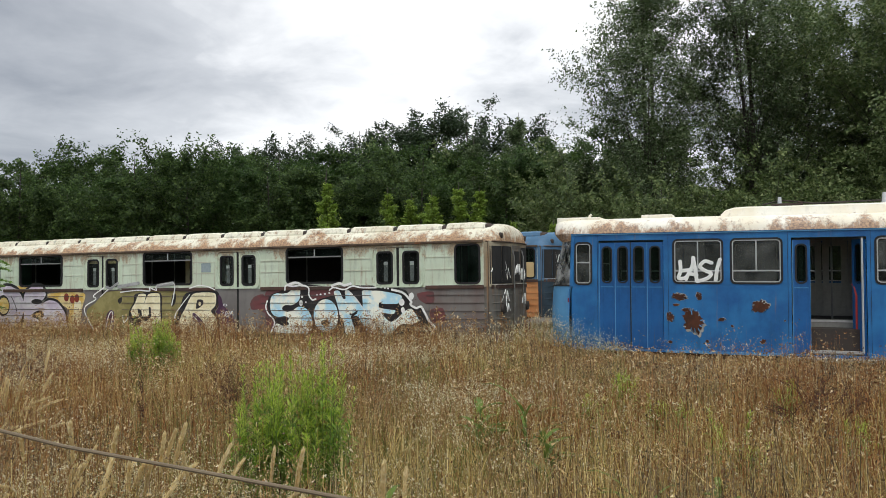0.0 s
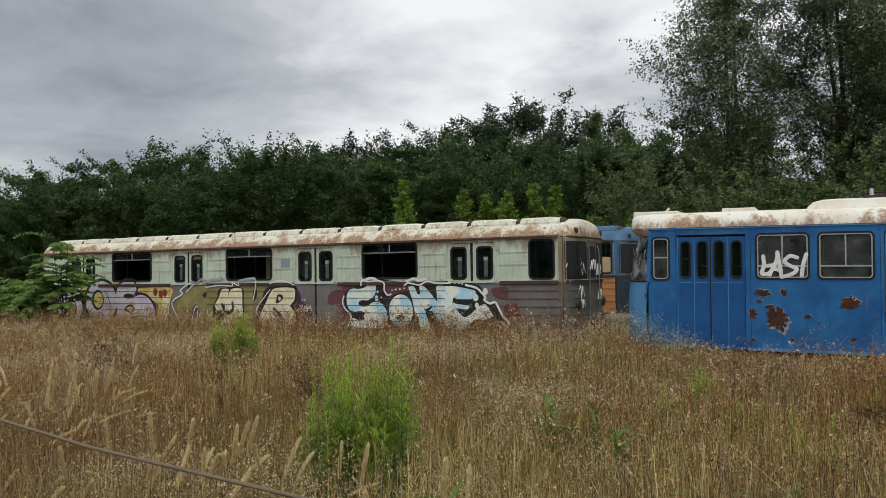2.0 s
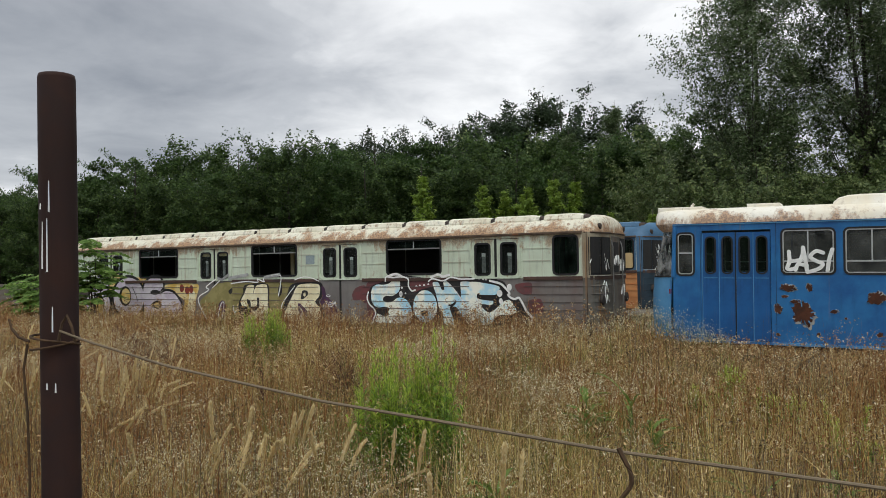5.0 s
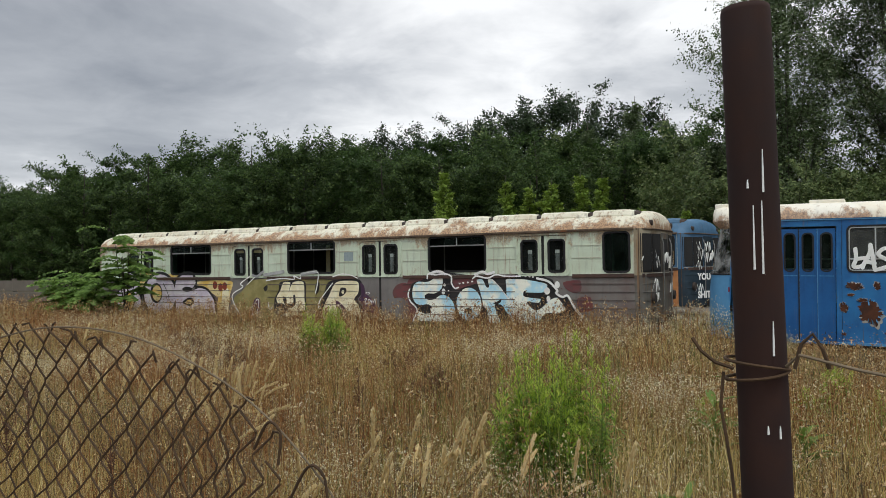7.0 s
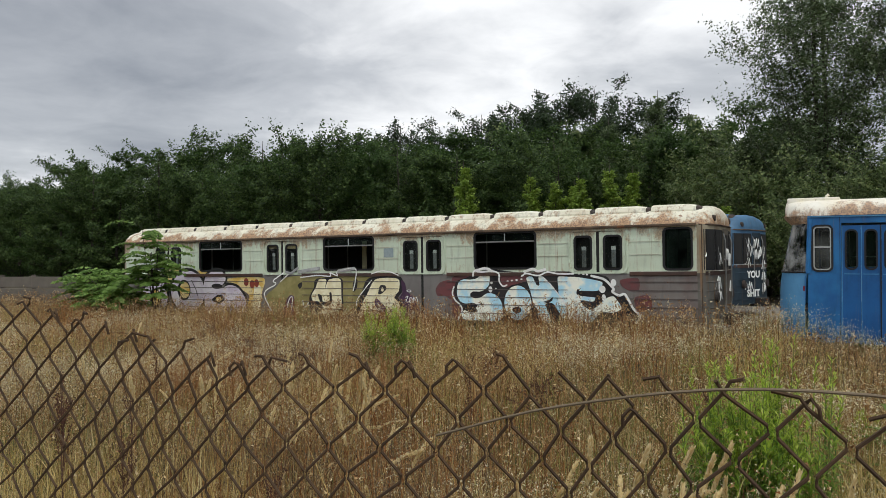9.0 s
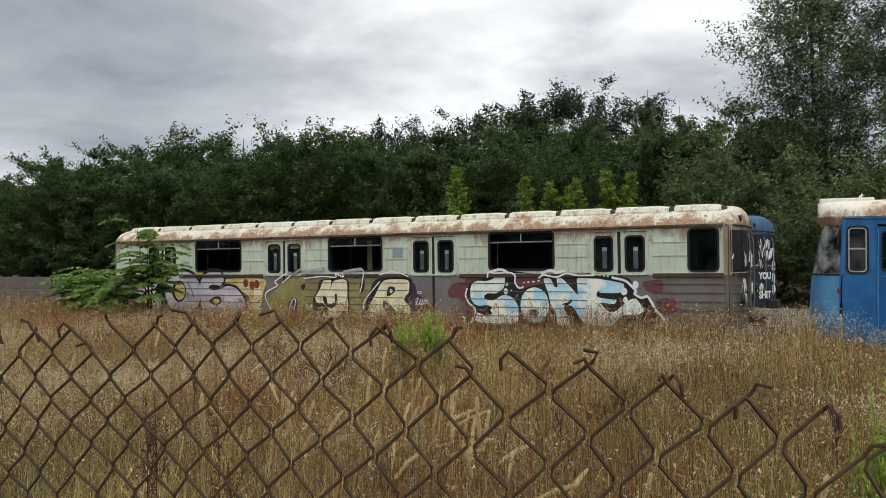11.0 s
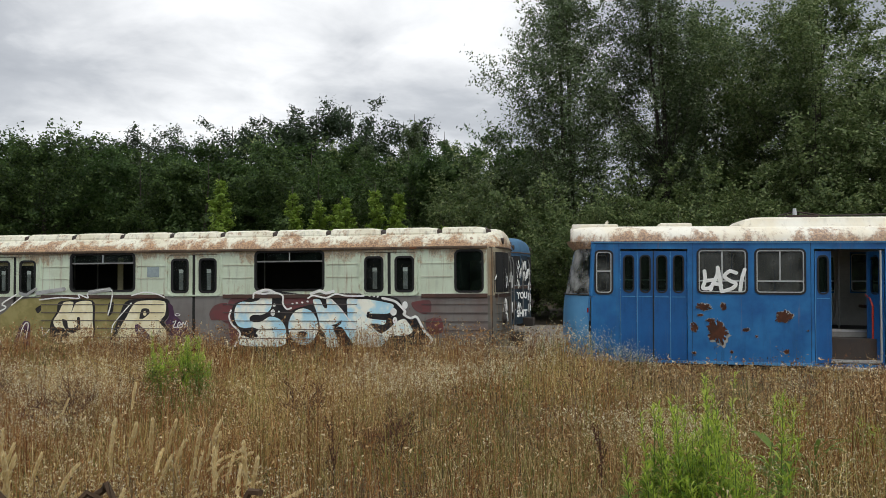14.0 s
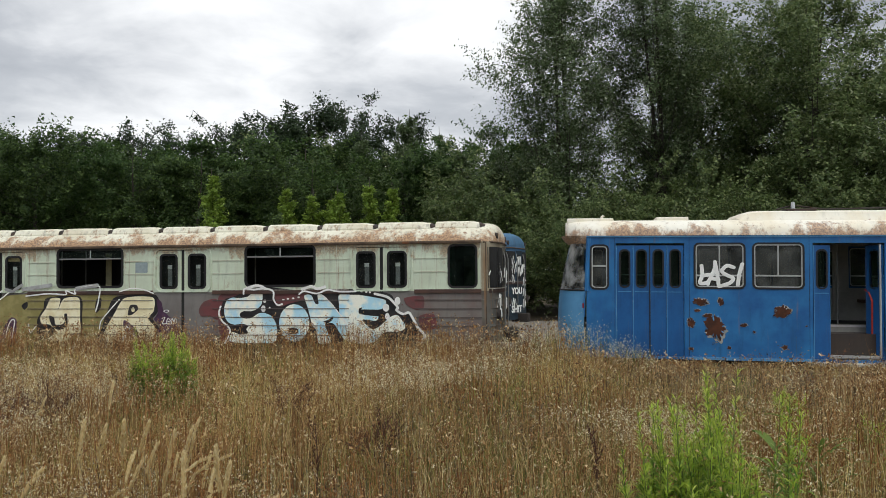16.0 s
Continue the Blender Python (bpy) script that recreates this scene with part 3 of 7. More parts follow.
def metro_nose(car, mid, x_end, way, upper, lower, roofm):
    """A rounded cab end; way is +1 or -1 along x."""
    plan = end_plan()
    for name, z0, z1, m in (("nose_upper", BELT, EAVE, upper), ("nose_lower", SKIRT, BELT - 0.003, lower)):
        bm = bmesh.new()
        run = [(x_end + way * a, -h) for a, h, _ in plan] + [(x_end + way * a, h) for a, h, _ in plan[::-1]]
        loft(bm, [[(x, mid + y, z) for x, y in run] for z in (z0, (z0 + z1) / 2, z1)])
        nose = part(name, bm, m, car, smooth=True)
    bm = bmesh.new()
    rows = [[(x_end + way * a, mid + y, z) for y, z in roof_profile(h, d)] for a, h, d in plan]
    vs = loft(bm, rows)
    bm.faces.new(vs[-1])
    part("nose_roof", bm, roofm, car, smooth=True)
    out = x_end + way * 0.335

    def onto(y, lift=0.012):
        for (a, h, _), (a2, h2, _) in zip(plan, plan[1:]):
            if h2 <= abs(y) <= h:
                return x_end + way * (a + (a2 - a) * (h - abs(y)) / (h - h2) + lift)
        return out + way * lift

    def patch(y0, y1, z0, z1, lift, n=6):
        bm = bmesh.new()
        ys = np.linspace(y0, y1, n)
        loft(bm, [[(onto(y, lift), mid + y, z) for y in ys] for z in (z0, z1)])
        return bm

    for y0, y1 in ((-1.27, -1.02), (-0.93, -0.42), (0.42, 0.93), (1.02, 1.27)):
        f = part("windscreen_frame", patch(y0 - 0.04, y1 + 0.04, 1.58, 2.42, 0.008), M_RUBBER, car)
        part("windscreen", patch(y0, y1, 1.62, 2.38, 0.016), M_SEAM, f)
    d = part("end_door", patch(-0.34, 0.34, 0.62, 2.45, 0.010), lower, car)
    part("end_door_window", patch(-0.22, 0.22, 1.62, 2.32, 0.018), M_SEAM, d)
    for y in (-0.37, 0.37):
        part("handrail", tube(bmesh.new(), [(onto(y, 0.05), mid + y, 0.7), (onto(y, 0.07), mid + y, 1.0), (onto(y, 0.07), mid + y, 2.2), (onto(y, 0.03), mid + y, 2.35)], 0.014, 6), M_STEEL, car)
    for y in (-0.95, 0.95):
        bm = bmesh.new()
        bmesh.ops.create_cone(bm, cap_ends=True, segments=16, radius1=0.12, radius2=0.10, depth=0.06, matrix=Matrix.Translation((onto(y, 0.03), mid + y, 1.02)) @ Euler((0, radians(90), 0)).to_matrix().to_4x4())
        part("headlight", bm, M_IRONSHADE, car)
        bm = bmesh.new()
        bmesh.ops.create_cone(bm, cap_ends=True, segments=14, radius1=0.075, radius2=0.06, depth=0.09, matrix=Matrix.Translation((onto(y, -0.03), mid + y * 0.98, 2.66)) @ Euler((0, radians(90), 0)).to_matrix().to_4x4())
        part("marker_lamp", bm, M_IRONSHADE, car)
    bm = bmesh.new()
    run = [(onto(y, 0.02), mid + y) for y in np.linspace(-1.3, 1.3, 15)]
    loft(bm, [[(x, y, z) for x, y in run] for z in (BELT - 0.045, BELT + 0.035)])
    part("belt_rail", bm, M_BELT, car)
    part("rail_edge", tube(bmesh.new(), [(onto(y, 0.024), mid + y, BELT + 0.04) for y in np.linspace(-1.3, 1.3, 15)], 0.007, 5), M_EDGE, car)
    for z in (0.60, 0.80, 0.98, 1.16, 1.34):
        for ys in (np.linspace(-1.345, -0.42, 12), np.linspace(0.42, 1.345, 12)):
            part("nose_bead", tube(bmesh.new(), [(onto(y, 0.004), mid + y, z) for y in ys], 0.010, 5), lower, car)
    for s in (-1, 1):
        part("corner_seam", tube(bmesh.new(), [(onto(s * 1.33, 0.006), mid + s * 1.33, SKIRT), (onto(s * 1.33, 0.006), mid + s * 1.33, EAVE - 0.01)], 0.010, 5), M_GUTTER, car)
    part("nose_gutter", tube(bmesh.new(), [(onto(y, 0.016), mid + y, EAVE - 0.01) for y in np.linspace(-1.345, 1.345, 21)], 0.018, 6), M_GUTTER, car, "rusty rain gutter round the cab end")
    part("coupler", boxes((min(out - 0.2 * way, out + way * 0.30), max(out - 0.2 * way, out + way * 0.30), mid - 0.14, mid + 0.14, 0.38, 0.62), bevel=0.02), M_IRONSHADE, car)


def bogie(car, x, mid, name="bogie"):
    bm = boxes((x - 1.5, x + 1.5, mid - 0.95, mid - 0.82, 0.28, 0.5), (x - 1.5, x + 1.5, mid + 0.82, mid + 0.95, 0.28, 0.5), (x - 0.25, x + 0.25, mid - 0.95, mid + 0.95, 0.25, 0.48), bevel=0.02)
    b = part(name, bm, M_IRONSHADE, car)
    for dx in (-1.05, 1.05):
        for y in (-0.76, 0.76):
            w = bmesh.new()
            bmesh.ops.create_cone(w, cap_ends=True, segments=20, radius1=0.36, radius2=0.36, depth=0.12, matrix=Matrix.Translation((x + dx, mid + y, 0.46)) @ Euler((radians(90), 0, 0)).to_matrix().to_4x4())
            part("wheel", w, M_RUSTY, b)


def metro_inside(car, mid):
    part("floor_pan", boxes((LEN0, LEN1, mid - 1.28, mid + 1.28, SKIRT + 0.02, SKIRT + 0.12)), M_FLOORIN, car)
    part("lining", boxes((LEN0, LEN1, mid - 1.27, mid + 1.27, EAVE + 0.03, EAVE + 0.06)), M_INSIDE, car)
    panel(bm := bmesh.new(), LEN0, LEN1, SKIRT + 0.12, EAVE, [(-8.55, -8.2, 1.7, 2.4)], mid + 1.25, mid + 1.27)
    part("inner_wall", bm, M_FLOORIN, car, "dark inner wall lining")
    for x in (-0.35, -16.2):
        bm = bmesh.new()
        box(bm, x - 0.03, x + 0.03, mid - 1.28, mid - 0.35, SKIRT + 0.12, EAVE)
        box(bm, x - 0.03, x + 0.03, mid + 0.35, mid + 1.28, SKIRT + 0.12, EAVE)
        part("cab_bulkhead", bm, M_BULK, car)
    for a, b in WINDOWS:
        for y in (-1.0, 1.0):
            s = part("bench", boxes((a, b, mid + y - 0.22, mid + y + 0.22, 0.82, 0.95), bevel=0.03), M_SEAT, car)
            part("backrest", boxes((a, b, mid + y * 1.22 - 0.04, mid + y * 1.22 + 0.04, 0.97, 1.4), bevel=0.02), M_SEAT, s)
    part("loose_panel", boxes((-8.46, -8.32, mid - 0.3, mid - 0.28, 0.95, 2.42)), M_PALEPANEL, car, "pale panel hanging loose inside")
    part("cab_panel", boxes((-0.1, 0.42, mid + 1.2, mid + 1.235, 1.6, 2.3)), M_PALEPANEL, car, "cream panel inside the cab")
    for d in DOORS:
        for y in (-0.45, 0.45):
            part("grab_pole", tube(bmesh.new(), [(d + 0.9, mid + y, SKIRT + 0.1), (d + 0.9, mid + y, EAVE)], 0.018, 8), M_STEEL, car)


M_BULK = plain("green_bulkhead", (0.13, 0.34, 0.23), 0.6)
M_PALEPANEL = plain("cream_inner_panel", (0.62, 0.55, 0.33), 0.6)
M_SEAT = plain("torn_brown_seat", (0.10, 0.05, 0.03), 0.7)


def metro_car(label, mats, roofm, x=0.0, mid=1.35, nose=None):
    car = thing("railway_car", label, "railway car", "abandoned cars", (x, 0, 0))
    metro_side(car, mid - HALF, 1, mats)
    metro_side(car, mid + HALF, -1, mats, detail=False)
    metro_roof(car, mid, roofm)
    metro_nose(car, mid, LEN1, 1, *(nose or mats[:2]), roofm)
    metro_nose(car, mid, LEN0, -1, *(nose or mats[:2]), roofm)
    metro_inside(car, mid)
    for bx in (-2.2, -13.9):
        bogie(car, bx, mid)
    return car


CAR = metro_car("derelict pale green underground railway car with rusty roof and graffiti", (M_CREAM, M_LOWER, M_RIB, M_RIBSHADE, M_DOORGREY), M_ROOF, 0.0, 1.35, (M_NOSE, M_NOSELOW))
FAR = metro_car("derelict light blue underground railway car with white scribbles", (M_BLUEFAR, M_ORANGE, M_BLUEFAR, M_ORANGE, M_ORANGE), M_BLUEFAR, 0.0, 5.35, (M_BLUEFAR, M_FARNOSE))
part("sand_panel", plate(bmesh.new(), -0.04, 0.50, 1.62, 2.06, 0.05, 3.972, 3.99), M_SAND, FAR, "sand coloured panel below the cab window")
FAR.matrix_world = pose(0.55, 7.1, 0.08, 0, 0, -11) @ pose(-0.62, -5.35, 0)

# ---- blue tram ----
TY, TX0, TX1 = -0.69, 2.62, 15.5      # near side, straight part
TB, TWAIST, TE = 0.24, 1.49, 2.545
TW = 2.3


def tram_roof_rows(xs, half, drop, mid, lift=0.0):
    pr = ((0.0, 0.0), (0.02, 0.10), (0.07, 0.19), (0.17, 0.26), (0.4, 0.31), (0.8, 0.335), (1.15, 0.345))
    rows = []
    for x, h, d in zip(xs, half, drop):
        k = h / 1.15
        left = [(-h + y * k, TE + z * (1 - d)) for y, z in pr]
        rows.append([(x, mid + y, z + lift) for y, z in left + [(-y, z) for y, z in left[-2::-1]]])
    return rows


def slim_window(car, a, b, z0, z1, y, side, bar=None, split=None, metal=True):
    w = part("window", ring(bmesh.new(), a, b, z0, z1, 0.10, 0.035, y - side * 0.010, y + side * 0.03), M_RUBBER, car)
    if metal:
        part("window_frame", ring(bmesh.new(), a + 0.035, b - 0.035, z0 + 0.035, z1 - 0.035, 0.07, 0.02, y - side * 0.004, y + side * 0.03), M_ALU, w, "thin aluminium frame")
    ya, yb = sorted((y + side * 0.002, y + side * 0.026))
    if bar:
        part("transom", boxes((a + 0.05, b - 0.05, ya, yb, bar - 0.014, bar + 0.014)), M_ALU, w)
    if split:
        part("mullion", boxes((split - 0.012, split + 0.012, ya, yb, bar + 0.015, z1 - 0.05)), M_ALU, w)
    part("pane", plate(bmesh.new(), a + 0.03, b - 0.03, z0 + 0.03, z1 - 0.03, 0.07, y + side * 0.012, y + side * 0.016), M_GLASS, w).visible_shadow = False
    return w


def fold_leaf(car, x0, x1, y0, y1, win=True, mat=None):
    """A folding door leaf from (x0, y0) to (x1, y1) with a tall rounded window."""
    L = math.hypot(x1 - x0, y1 - y0)
    bm = bmesh.new()
    c = L / 2
    panel(bm, 0.004, L - 0.004, TB + 0.06, 2.36, [(c - 0.075, c + 0.075, 1.60, 2.26)], 0, 0.03)
    leaf = part("door", bm, mat or M_BLUEDOOR, car, "narrow folding door leaf with a tall rounded window")
    part("window_rubber", ring(bmesh.new(), c - 0.105, c + 0.105, 1.56, 2.29, 0.09, 0.03, -0.008, 0.03), M_RUBBER, leaf)
    part("pane", plate(bmesh.new(), c - 0.09, c + 0.09, 1.58, 2.28, 0.07, 0.012, 0.016), M_GLASSDARK, leaf).visible_shadow = False
    part("edge_strip", boxes((0.0, 0.012, -0.006, 0.0, TB + 0.06, 2.36), (0.03, L - 0.03, -0.005, 0.0, TWAIST - 0.01, TWAIST + 0.004)), M_BLUE2, leaf)
    leaf.location = (x0, y0, 0)
    leaf.rotation_euler = (0, 0, math.atan2(y1 - y0, x1 - x0))
    return leaf


def tram():
    car = thing("tram", "derelict blue tram with peeling paint and an open door", "tram", "abandoned cars", (0, 0, 0))
    mid = TY + TW / 2
    wins = [(2.78, 3.14, 1.52, 2.38), (4.68, 5.60, 1.55, 2.41), (5.715, 6.62, 1.55, 2.41), (8.09, 9.0, 1.55, 2.41), (9.15, 10.05, 1.55, 2.41), (12.4, 13.3, 1.55, 2.41)]
    doors = [(3.27, 4.51), (6.76, 7.97), (10.4, 11.6)]
    for y, side in ((TY, 1), (TY + TW, -1)):
        lo, hi = sorted((y, y + side * 0.045))
        near = side == 1
        holes = [(a + 0.03, b - 0.03, c + 0.03, d - 0.03) for a, b, c, d in wins]
        holes += [(a, b, TB + 0.05, 2.40) for a, b in doors] if near else [(a + 0.03, b - 0.03, 1.58, 2.38) for a, b in ((3.3, 4.5), (6.9, 7.9))]
        bm = bmesh.new()
        panel(bm, TX0 + 0.1, TX1, TB, TE, holes, lo, hi)
        wall = part("side_wall", bm, M_BLUE, car, "blue side panel, paint flaking off to rust")
        for i, (a, b, c, d) in enumerate(wins):
            if i == 0:
                slim_window(car, a, b, c, d, y, side, 1.97)
            else:
                slim_window(car, a, b, c, d, y, side, 1.80, (a + b) / 2)
        if not near:
            for a, b in ((3.3, 4.5), (6.9, 7.9)):
                slim_window(car, a, b, 1.55, 2.41, y, side, 1.8)
        ya, yb = sorted((y - side * 0.022, y + side * 0.004))
        part("drip_rail", boxes((TX0 + 0.1, TX1, ya, yb, TE - 0.03, TE - 0.012)), M_BLUE2, wall)
        for a, b in ((TX0 + 0.12, 3.25), (4.54, 6.72), (8.0, 10.38)):
            part("sill_trim", boxes((a, b, ya, yb, TB, TB + 0.05)), M_BLUE2, wall)
        if near:
            for x in (3.245, 4.60, 6.70, 8.03, 10.3):
                part("panel_seam", boxes((x - 0.003, x + 0.003, y - 0.003, y + 0.003, TB + 0.06, TE - 0.035)), M_SEAM, wall)
    # closed front door, four leaves
    ws = np.linspace(3.275, 4.505, 5)
    for a, b in zip(ws, ws[1:]):
        fold_leaf(car, a, b, TY + 0.02, TY + 0.02)
    part("door_gap", boxes((3.878, 3.90, TY + 0.008, TY + 0.03, TB + 0.06, 2.37)), M_SEAM, car)
    # open middle door, leaves folded back
    fold_leaf(car, 6.775, 7.07, TY + 0.02, TY + 0.06)
    fold_leaf(car, 7.07, 6.83, TY + 0.07, TY + 0.33)
    fold_leaf(car, 7.955, 7.80, TY + 0.04, TY + 0.33)
    fold_leaf(car, 7.80, 7.93, TY + 0.36, TY + 0.60)
    part("door_post", tube(bmesh.new(), [(7.90, TY + 0.03, TB + 0.1), (7.90, TY + 0.03, 2.38)], 0.02, 8), M_ALU, car, "worn pale post at the open door")
    for i, z in enumerate((0.36, 0.62, 0.88)):
        d = TY + 0.06 + 0.27 * i
        st = part("step", boxes((7.06, 7.96, d, TY + 1.0, z - 0.26 if i else z - 0.06, z), bevel=0.01), M_STEPGREY, car)
        part("step_edge", boxes((7.06, 7.96, d - 0.008, d + 0.05, z - 0.035, z + 0.006)), M_ALU, st)
    part("running_board", boxes((6.62, 8.3, TY - 0.22, TY + 0.05, TB - 0.05, TB + 0.0), bevel=0.008), M_STEP, car, "pale worn step board")
    part("handrail", tube(bmesh.new(), [(7.82, TY + 0.22, 0.5), (7.82, TY + 0.2, 1.35), (7.80, TY + 0.28, 1.5), (7.78, TY + 0.42, 1.55)], 0.018, 8), M_RED, car, "red handrail beside the open door")
    part("grab_pole", tube(bmesh.new(), [(7.5, TY + 1.05, 0.88), (7.5, TY + 1.05, TE)], 0.018, 8), M_STEEL, car)
    part("floor_pan", boxes((TX0, 7.04, TY + 0.06, TY + TW - 0.06, 0.80, 0.88), (7.04, 7.98, TY + 1.0, TY + TW - 0.06, 0.80, 0.878), (7.98, TX1, TY + 0.06, TY + TW - 0.06, 0.80, 0.88)), M_FLOORIN, car)
    part("lining", boxes((TX0, TX1, TY + 0.06, TY + TW - 0.06, TE + 0.0, TE + 0.03)), M_INSIDE, car)
    bm = bmesh.new()
    panel(bm, TX0 + 0.1, TX1, 0.88, TE - 0.002, [(a, b, c, d) for a, b, c, d in wins] + [(3.3, 4.5, 1.55, 2.41), (6.9, 7.9, 1.55, 2.41)], TY + TW - 0.075, TY + TW - 0.05)
    part("inner_wall", bm, M_PALEIN, car, "grey inner wall lining")
    for a in (6.95, 7.43):
        part("inner_door", ring(bmesh.new(), a, a + 0.46, 0.92, 2.42, 0.05, 0.12, TY + TW - 0.115, TY + TW - 0.08), M_PALEIN, car)
    part("partition", boxes((6.68, 6.72, TY + 0.1, TY + 0.95, 0.88, 1.75), (8.0, 8.04, TY + 0.1, TY + 0.95, 0.88, 1.75)), M_PALEIN, car)
    for x in (4.9, 5.7, 8.4, 9.3):
        for y in (TY + 0.42, TY + TW - 0.42):
            s = part("seat", boxes((x - 0.2, x + 0.2, y - 0.2, y + 0.2, 1.26, 1.32), (x - 0.04, x + 0.04, y - 0.04, y + 0.04, 0.88, 1.26)), M_SEAT, car)
            part("backrest", boxes((x + 0.18, x + 0.23, y - 0.2, y + 0.2, 1.34, 1.72), bevel=0.01), M_SEAT, s)
    # roof, with the raised equipment housing
    xs = [TX0 - 0.30, TX0 - 0.24, TX0 - 0.1, TX0 + 0.1] + list(np.linspace(TX0 + 0.5, TX1, 16))
    n = len(xs)
    bm = bmesh.new()
    vs = loft(bm, tram_roof_rows(xs, [0.86, 0.98, 1.10, 1.155] + [1.165] * (n - 4), [0.10, 0.04, 0.0] + [0.0] * (n - 3), mid))
    bm.faces.new(vs[0])
    roof = part("roof", bm, M_WHITE, car, "white roof stained with rust", smooth=True)
    bm = bmesh.new()
    rows = [(5.55, 0.03), (5.64, 0.11), (5.80, 0.15), (6.0, 0.16), (TX1 - 0.3, 0.16)]
    vs = loft(bm, [[(x, mid - 0.88, TE + 0.27), (x, mid - 0.80, TE + 0.30 + h * 0.9), (x, mid - 0.55, TE + 0.33 + h), (x, mid + 0.55, TE + 0.33 + h), (x, mid + 0.80, TE + 0.30 + h * 0.9), (x, mid + 0.88, TE + 0.27)] for x, h in rows])
    bm.faces.new(vs[0])
    part("equipment_housing", bm, M_WHITE, roof)
    part("roof_hatch", boxes((4.05, 4.65, mid - 0.75, mid - 0.25, TE + 0.30, TE + 0.375), bevel=0.015), M_WHITE, roof)
    part("roof_lug", tube(bmesh.new(), [(3.02, mid - 0.75, TE + 0.28), (3.02, mid - 0.75, TE + 0.38), (3.06, mid - 0.75, TE + 0.41)], 0.03, 8), M_WHITE, roof)
    p = part("insulator", tube(bmesh.new(), [(6.6, mid - 0.5, TE + 0.48), (6.6, mid - 0.5, TE + 0.66)], [0.05, 0.03], 8), M_ALU, roof)
    part("pantograph_arm", tube(bmesh.new(), [(6.3, mid - 0.5, TE + 0.52), (6.62, mid - 0.45, TE + 0.6), (7.2, mid - 0.35, TE + 0.53), (8.6, mid - 0.3, TE + 0.56)], 0.016, 6), M_IRONSHADE, roof)
    part("pantograph_base", boxes((6.45, 7.0, mid - 0.6, mid - 0.1, TE + 0.48, TE + 0.53), bevel=0.01), M_IRONSHADE, roof)
    part("insulator", tube(bmesh.new(), [(8.35, mid - 0.5, TE + 0.48), (8.35, mid - 0.5, TE + 0.68)], [0.05, 0.03], 8), M_ALU, roof)
    part("destination_box", boxes((TX0 - 0.27, TX0 + 0.62, mid - 0.82, mid + 0.82, TE + 0.12, TE + 0.355), bevel=0.02), M_WHITE, roof, "white box over the windscreen")
    # front: slanting windscreen over a rounded apron
    plan = [(0.14, 1.15), (0.02, 1.13), (-0.12, 1.06), (-0.24, 0.92), (-0.32, 0.7), (-0.36, 0.35), (-0.37, 0.0)]
    def run(shift, z, squeeze=1.0):
        left = [(TX0 + a - shift, mid - h * squeeze, z) for a, h in plan]
        return left + [(x, 2 * mid - y, z) for x, y, z in left[-2::-1]]
    bm = bmesh.new()
    loft(bm, [run(0.06, TB + 0.02), run(0.09, 0.8), run(0.08, 1.2), run(0.05, TWAIST + 0.02)])
    part("apron", bm, M_BLUE2, car, "chalky blue front apron with rubbed paint", smooth=True)
    bm = bmesh.new()
    loft(bm, [run(0.05, TWAIST + 0.02), run(-0.06, 2.05), run(-0.14, 2.42)])
    part("windscreen", bm, M_SCREEN, car, "curved slanting windscreen", smooth=True).visible_shadow = False
    bm = bmesh.new()
    loft(bm, [run(-0.13, 2.40), run(-0.04, 2.48), run(0.02, TE + 0.02)])
    part("roof_peak", bm, M_WHITE, car, smooth=True)
    for s in (-1, 1):
        y = mid + s * 1.14
        part("pillar", tube(bmesh.new(), [(TX0 + 0.10, y, TWAIST), (TX0 + 0.14, y, TE - 0.05)], 0.045, 8), M_BLUE, car)
        part("windscreen_pillar", tube(bmesh.new(), [(TX0 - 0.16, mid + s * 1.0, TWAIST), (TX0 + 0.03, mid + s * 1.0, TE - 0.12)], 0.022, 8), M_RUBBER, car)
    part("rubber_strip", tube(bmesh.new(), [tuple(Vector(v)) for v in run(0.058, TWAIST + 0.02)], 0.016, 6), M_RUBBER, car)
    bm = boxes((TX0 + 0.02, TX0 + 0.07, TY - 0.012, TY + 0.03, 1.17, 1.26), bevel=0.008)
    part("tail_lamp", bm, M_LAMPRED, car, "small red side lamp")
    part("cab_rail", tube(bmesh.new(), [(2.68, TY - 0.02, 1.0), (2.68, TY - 0.025, 1.45)], 0.010, 6), M_BLUE, car)
    part("underframe", boxes((TX0 + 0.2, TX1, TY + 0.15, TY + TW - 0.15, TB - 0.05, 0.75)), M_IRONSHADE, car)
    for x in (4.4, 12.5):
        for dx in (-0.9, 0.9):
            for y in (mid - 0.72, mid + 0.72):
                w = bmesh.new()
                bmesh.ops.create_cone(w, cap_ends=True, segments=20, radius1=0.32, radius2=0.32, depth=0.11, matrix=Matrix.Translation((x + dx, y, 0.35)) @ Euler((radians(90), 0, 0)).to_matrix().to_4x4())
                part("wheel", w, M_RUSTY, car)
    # the whole car leans down a little along its track
    car.matrix_world = Matrix.Translation((5.0, 0, 2.0)) @ Euler((0, radians(0.75), 0)).to_matrix().to_4x4() @ Matrix.Translation((-5.0, 0, -2.0))
    return car


M_STEPGREY = plain("dusty_grey_step", (0.30, 0.29, 0.27), 0.85)
M_STEP = painted("worn_step_paint", (0.55, 0.53, 0.46), (0.4, 0.37, 0.3), 0.3, 0.0, 0.7)
M_PALEIN = plain("pale_partition", (0.5, 0.5, 0.46), 0.6)
M_LAMPRED = plain("red_lamp_glass", (0.28, 0.02, 0.03), 0.25)
TRAM = tram()


